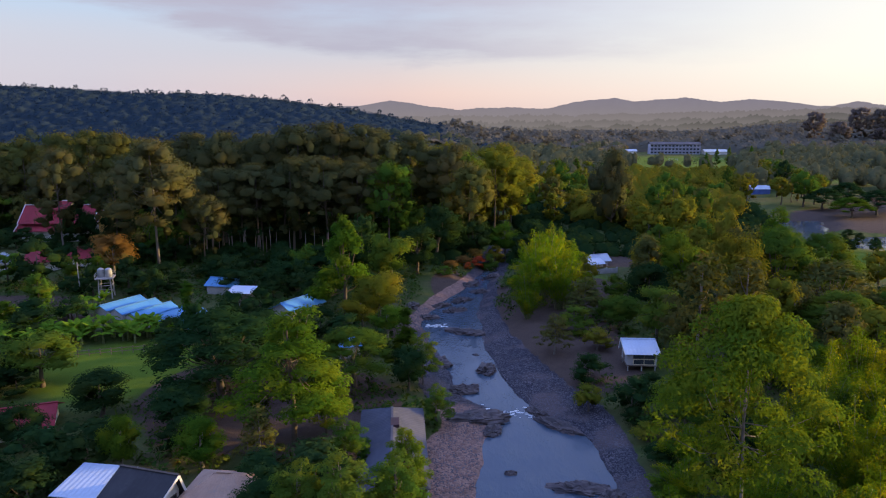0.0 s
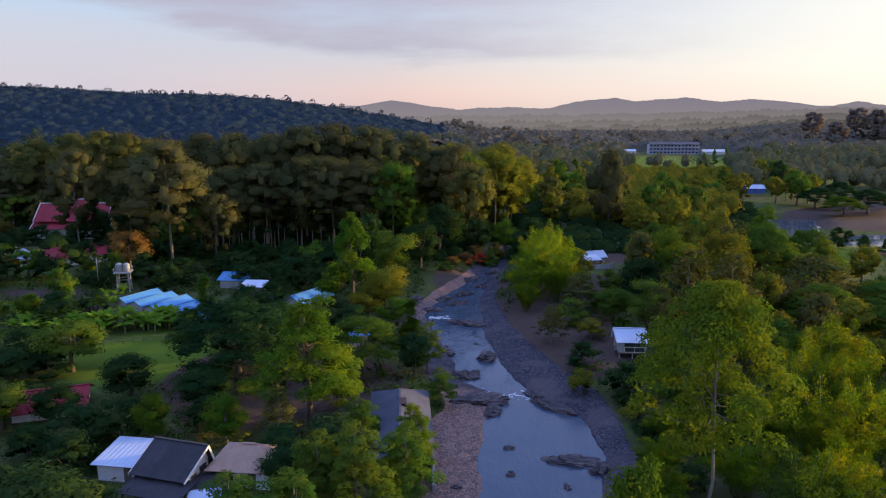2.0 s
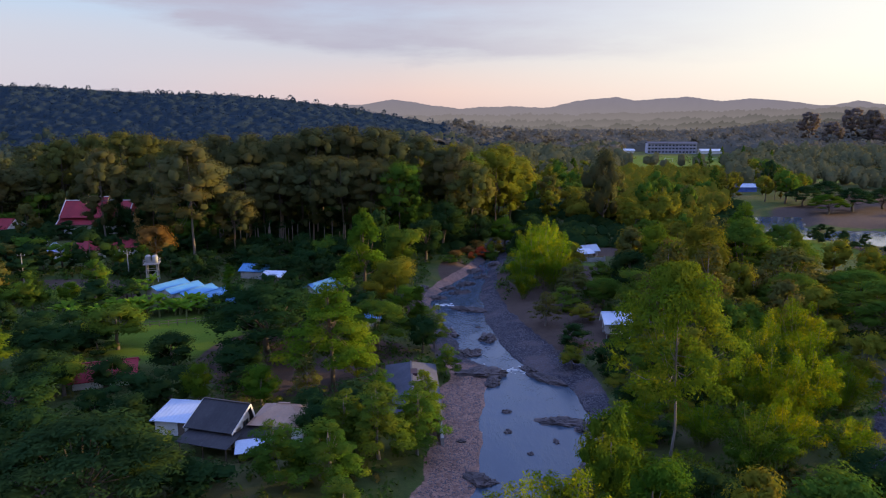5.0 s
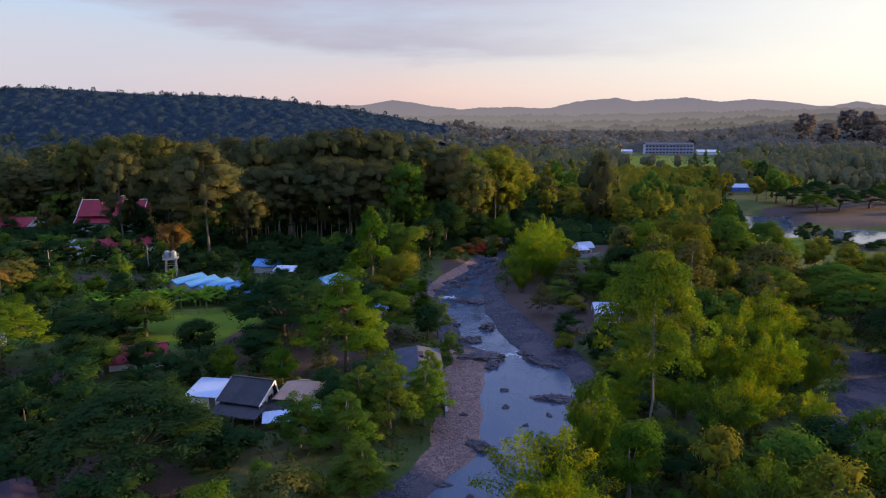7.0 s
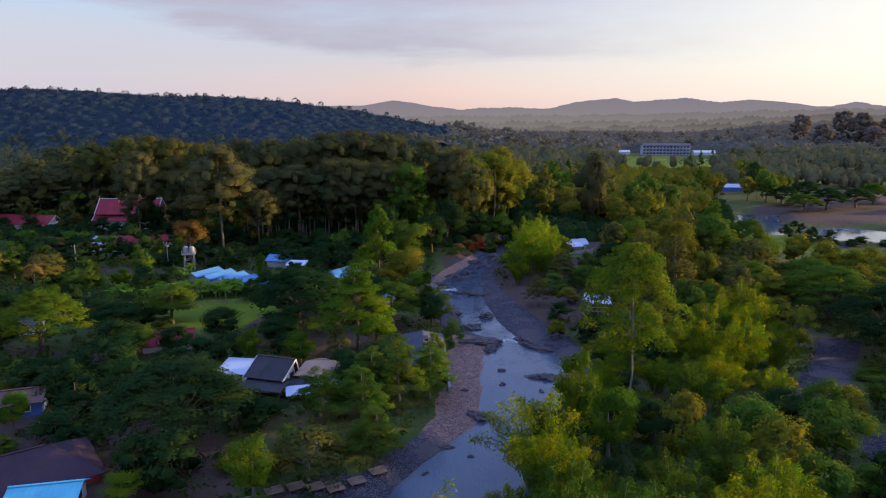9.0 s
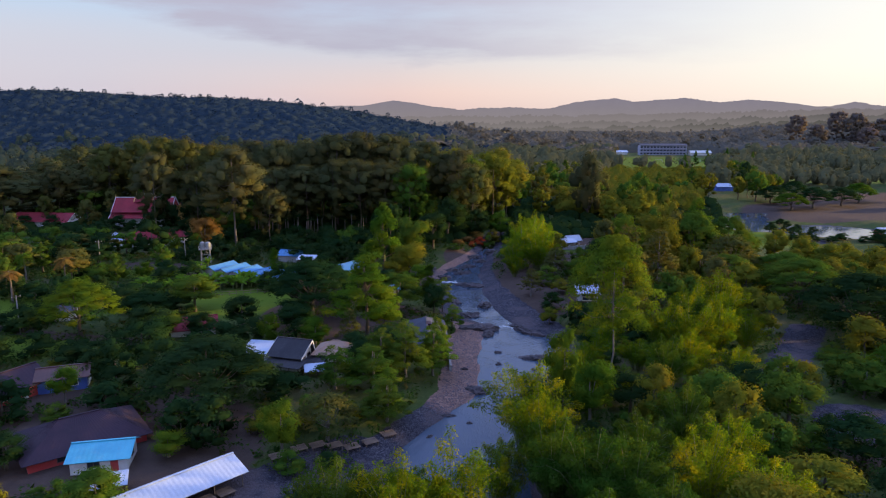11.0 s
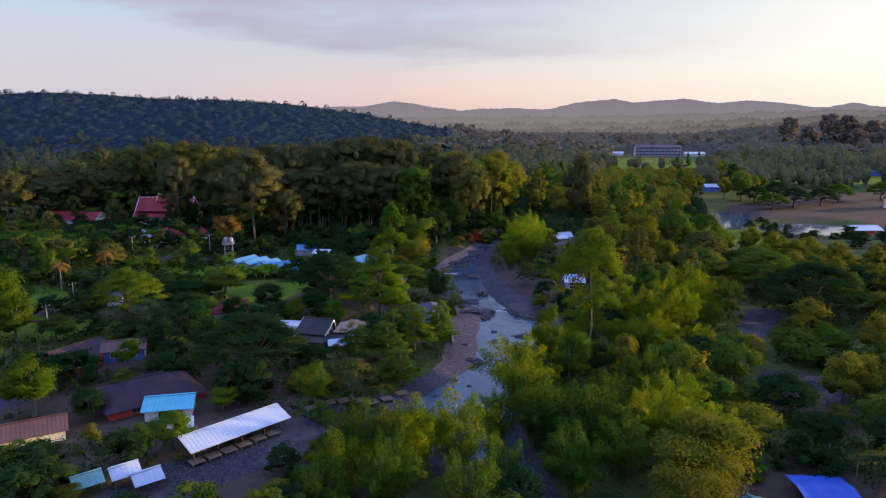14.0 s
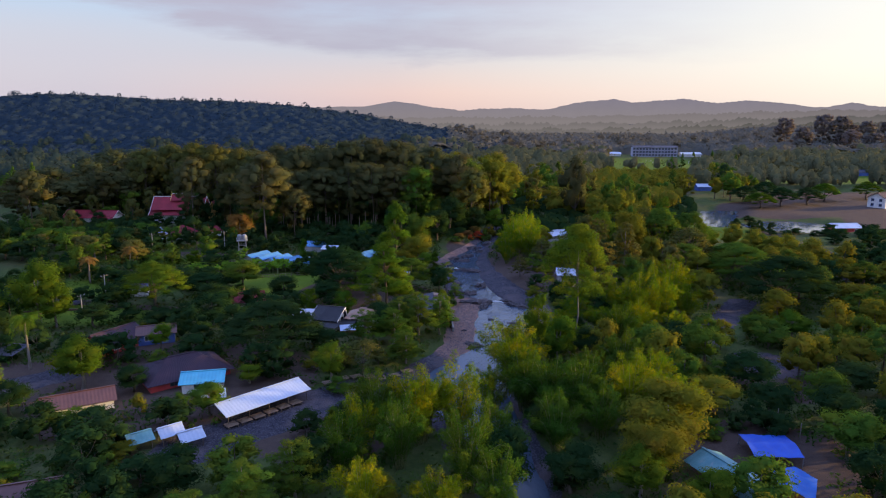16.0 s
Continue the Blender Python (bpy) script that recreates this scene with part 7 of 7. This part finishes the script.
# ---- trees that fill the land between the open places ----
CLEAR = ((52, 53, 4, 5), (57, 59, 4, 5), (62, 65, 4, 5), (67, 72, 4, 6), (71, 80, 5, 7), (58, 37, 7, 7), (34, 157, 7, 11), (106, 90, 5, 6), (20, 116, 9, 20), (-24, 82, 9, 9), (-12, 78, 6, 7),  (-52, 99, 15, 13), (-104, 168, 9, 10), (-62, 110, 15, 7), (-91, 68, 12, 7), (-101, 88, 10, 11), (-52, 28, 15, 10), (-78, 30, 15, 6), (69, 85, 5, 8), (58, 40, 6, 8), (62, 12, 6, 9), (45, 178, 8, 10), (-92, 141, 14, 4), (-30, 18, 10, 10),
         (-28, 60, 12, 8), (-58, 124, 15, 13), (-118, 198, 15, 14), (-101, 166, 10, 8), (-29, 123, 5, 9), (-44, 133, 7, 10), (31, 97, 5, 7), (-42, 140, 6, 6), (-29, 131, 6, 6), (-5, 72, 6, 11), (31, 102, 6, 6), (39, -2, 9, 11), (40, 168, 9, 8), (-125, 214, 13, 10), (-68, 48, 9, 6), (-63, 18, 7, 5),
         (164, 200, 12, 12), (195, 262, 30, 30), (-103, 172, 8, 6), (-52, 80, 9, 6), (27, 150, 7, 6), (-73, 139, 5, 8), (-36, 2, 12, 9), (-122, 192, 18, 18), (0, 158, 6, 10), (110, 178, 32, 34), (40, 160, 8, 12), (128, 165, 10, 30))


def open_place(x, y):
    if any(((x - a) / c) ** 2 + ((y - b) / d) ** 2 < 1 for a, b, c, d in CLEAR):
        return True
    return False


def in_view(x, y):
    return not open_place(x, y) and abs(x) < 0.72 * (y + 95)


def bank(x, y):
    return float(river_at(np.array(x), np.array(y))[0]) > float(river_at(np.array(x), np.array(y))[1]) + 2.5


scatter("fillolive", 60, 30, 112, 80, 175, (8.0, 15.0), (3.8, 5.6), 1.0, 100, lambda x, y: in_view(x, y) and bank(x, y))
scatter("fillgold", 240, 18, 118, -25, 175, (6.0, 11.5), (3.4, 5.4), 1.0, 106, lambda x, y: in_view(x, y) and bank(x, y))
scatter("fillround", 330, 18, 118, -25, 175, (6.0, 10.5), (3.4, 5.4), 1.0, 101, lambda x, y: in_view(x, y) and bank(x, y))
scatter("filldark", 90, 18, 118, -25, 175, (4.5, 8.5), (3.0, 4.6), 0.95, 102, lambda x, y: in_view(x, y) and bank(x, y))
scatter("filldark", 540, -125, -10, -20, 184, (4.5, 8.5), (3.2, 5.2), 0.95, 103, lambda x, y: in_view(x, y) and bank(x, y))
scatter("fillround", 60, -125, -10, -20, 184, (5.0, 9.5), (3.0, 4.8), 1.0, 104, lambda x, y: in_view(x, y) and bank(x, y))
scatter("fresh", 60, -125, 118, -20, 178, (4.0, 8.0), (2.2, 3.6), 1.2, 105, lambda x, y: in_view(x, y) and bank(x, y))


scatter("filldark", 240, 92, 165, 62, 186, (4.0, 9.0), (3.6, 5.6), 0.95, 114, in_view)
scatter("bush", 130, 17, 36, 36, 84, (1.8, 4.2), (1.6, 3.0), 0.7, 113, lambda x, y: bank(x, y))
scatter("bush", 240, 12, 75, -25, 78, (2.2, 5.2), (1.8, 3.4), 0.9, 107, lambda x, y: in_view(x, y) and bank(x, y))
scatter("bush", 150, -70, -10, -25, 62, (2.0, 4.4), (1.6, 3.0), 0.9, 108, lambda x, y: in_view(x, y) and bank(x, y))
scatter("bush", 60, 14, 40, 76, 150, (2.0, 4.8), (1.6, 3.0), 1.0, 109, lambda x, y: bank(x, y) and not (25 < x < 37 and 92 < y < 108) and not (x < 24 and 100 < y < 126))
for k in range(15):
    hx, hy = 120 + 4.0 * k + math.sin(k * 2.1), 184 + 3.0 * math.sin(k * 1.7) - 0.1 * k
    if float(pond_at(np.array(hx), np.array(hy))) > 1.05:
        grow("bush", hx, hy, 4.2 + 0.6 * math.sin(k * 3.1), 3.2, variant=1)
for bx, by in ((121, 203), (126, 195), (131, 191), (133, 206), (134, 216), (136, 226), (119, 196)):
    grow("bush", bx, by, 1.5 + 3.2 + 1.2 * math.sin(bx * by), 2.6, variant=1)


def undergrowth(name, label, count, seed, quads, leaf_mat, box4, tall, size, solid_heart=False):
    rng = np.random.default_rng(seed)
    x0, x1, y0, y1 = box4
    x, y = rng.uniform(x0, x1, count), rng.uniform(y0, y1, count)
    out, shore, _ = river_at(x, y)
    ok = (out > shore + 0.8) & (np.abs(x) < 0.72 * (y + 100)) & (pond_at(x, y) > 1.35)
    for a, b, c, d in CLEAR:
        ok &= ((x - a) / c) ** 2 + ((y - b) / d) ** 2 > 1
    x, y = np.repeat(x[ok], quads), np.repeat(y[ok], quads)
    h = np.repeat(rng.uniform(*tall, ok.sum()), quads)
    n = len(x)
    d = unit(rng.normal(size=(n, 3)))
    d[:, 2] = np.abs(d[:, 2])
    r = h * 0.75
    first = slice(None, None, quads)
    hearts = np.stack([x[first], y[first], ground_z(x[first], y[first]) + 0.2 * h[first], 0.62 * h[first], 0.62 * h[first]], -1) if solid_heart else None
    at = np.stack([x + d[:, 0] * r, y + d[:, 1] * r, ground_z(x, y) + d[:, 2] * h], -1)
    me = leaf_mesh(name, at, unit(d + np.array([0, 0, 0.5]) + 0.5 * rng.normal(size=(n, 3))), size, 0.5, 0.2, rng, unit(d + np.array([0, 0, 0.5]) + 0.2 * rng.normal(size=(n, 3))), hearts)
    me.materials.append(leaf_mat)
    return tagged(new(name, me), label, "undergrowth", kind="stuff")


undergrowth("shrubs", "tangled green shrubs and undergrowth between the trees", 9000, 110, 22, LEAF["shrub"], (-130, 120, -30, 185), (0.6, 2.4), 0.30)
undergrowth("forest_floor", "dark undergrowth beneath the tall forest", 2600, 112, 14, LEAF["dark"], (-190, 130, 178, 300), (1.2, 5.0), 0.55, True)
undergrowth("dry_shrubs", "dry olive scrub between the trees", 1100, 111, 14, LEAF["olive"], (-130, 120, -30, 185), (0.5, 1.5), 0.36)


def cobbles(count, seed):
    """Loose stones on the gravel bars along the river."""
    rng = np.random.default_rng(seed)
    y = rng.uniform(30, 140, count * 4)
    left = rng.random(count * 4) < 0.5
    a = np.where(left, np.interp(y, RIVER_Y, SHORE_L), np.interp(y, RIVER_Y, EDGE_R))
    b = np.where(left, np.interp(y, RIVER_Y, EDGE_L), np.interp(y, RIVER_Y, SHORE_R))
    x = a + (b - a) * rng.uniform(0.03, 0.97, count * 4)
    x, y = x[:count], y[:count]
    z = ground_z(x, y)
    s = rng.uniform(0.06, 0.16, count)
    turn = rng.uniform(0, 6.283, count)
    ring = np.array([(1, 0, 0), (0.3, 0.75, 0.05), (-0.75, 0.55, 0), (-0.9, -0.4, 0.03), (0.2, -0.8, 0), (0.1, 0.0, 0.55)])
    c, sn = np.cos(turn)[:, None], np.sin(turn)[:, None]
    px = x[:, None] + s[:, None] * (ring[:, 0] * c - ring[:, 1] * sn)
    py = y[:, None] + s[:, None] * (ring[:, 0] * sn + ring[:, 1] * c)
    pz = z[:, None] + s[:, None] * ring[:, 2]
    verts = np.stack([px, py, pz], -1).reshape(-1, 3)
    tri = np.array([(0, 1, 5), (1, 2, 5), (2, 3, 5), (3, 4, 5), (4, 0, 5)])
    faces = (tri[None] + 6 * np.arange(count)[:, None, None]).reshape(-1, 3)
    ob = solid("cobbles", verts.tolist(), faces.tolist(), STONE)
    return tagged(ob, "loose grey and pinkish river cobbles", "stones", kind="stuff")


cobbles(14000, 120)
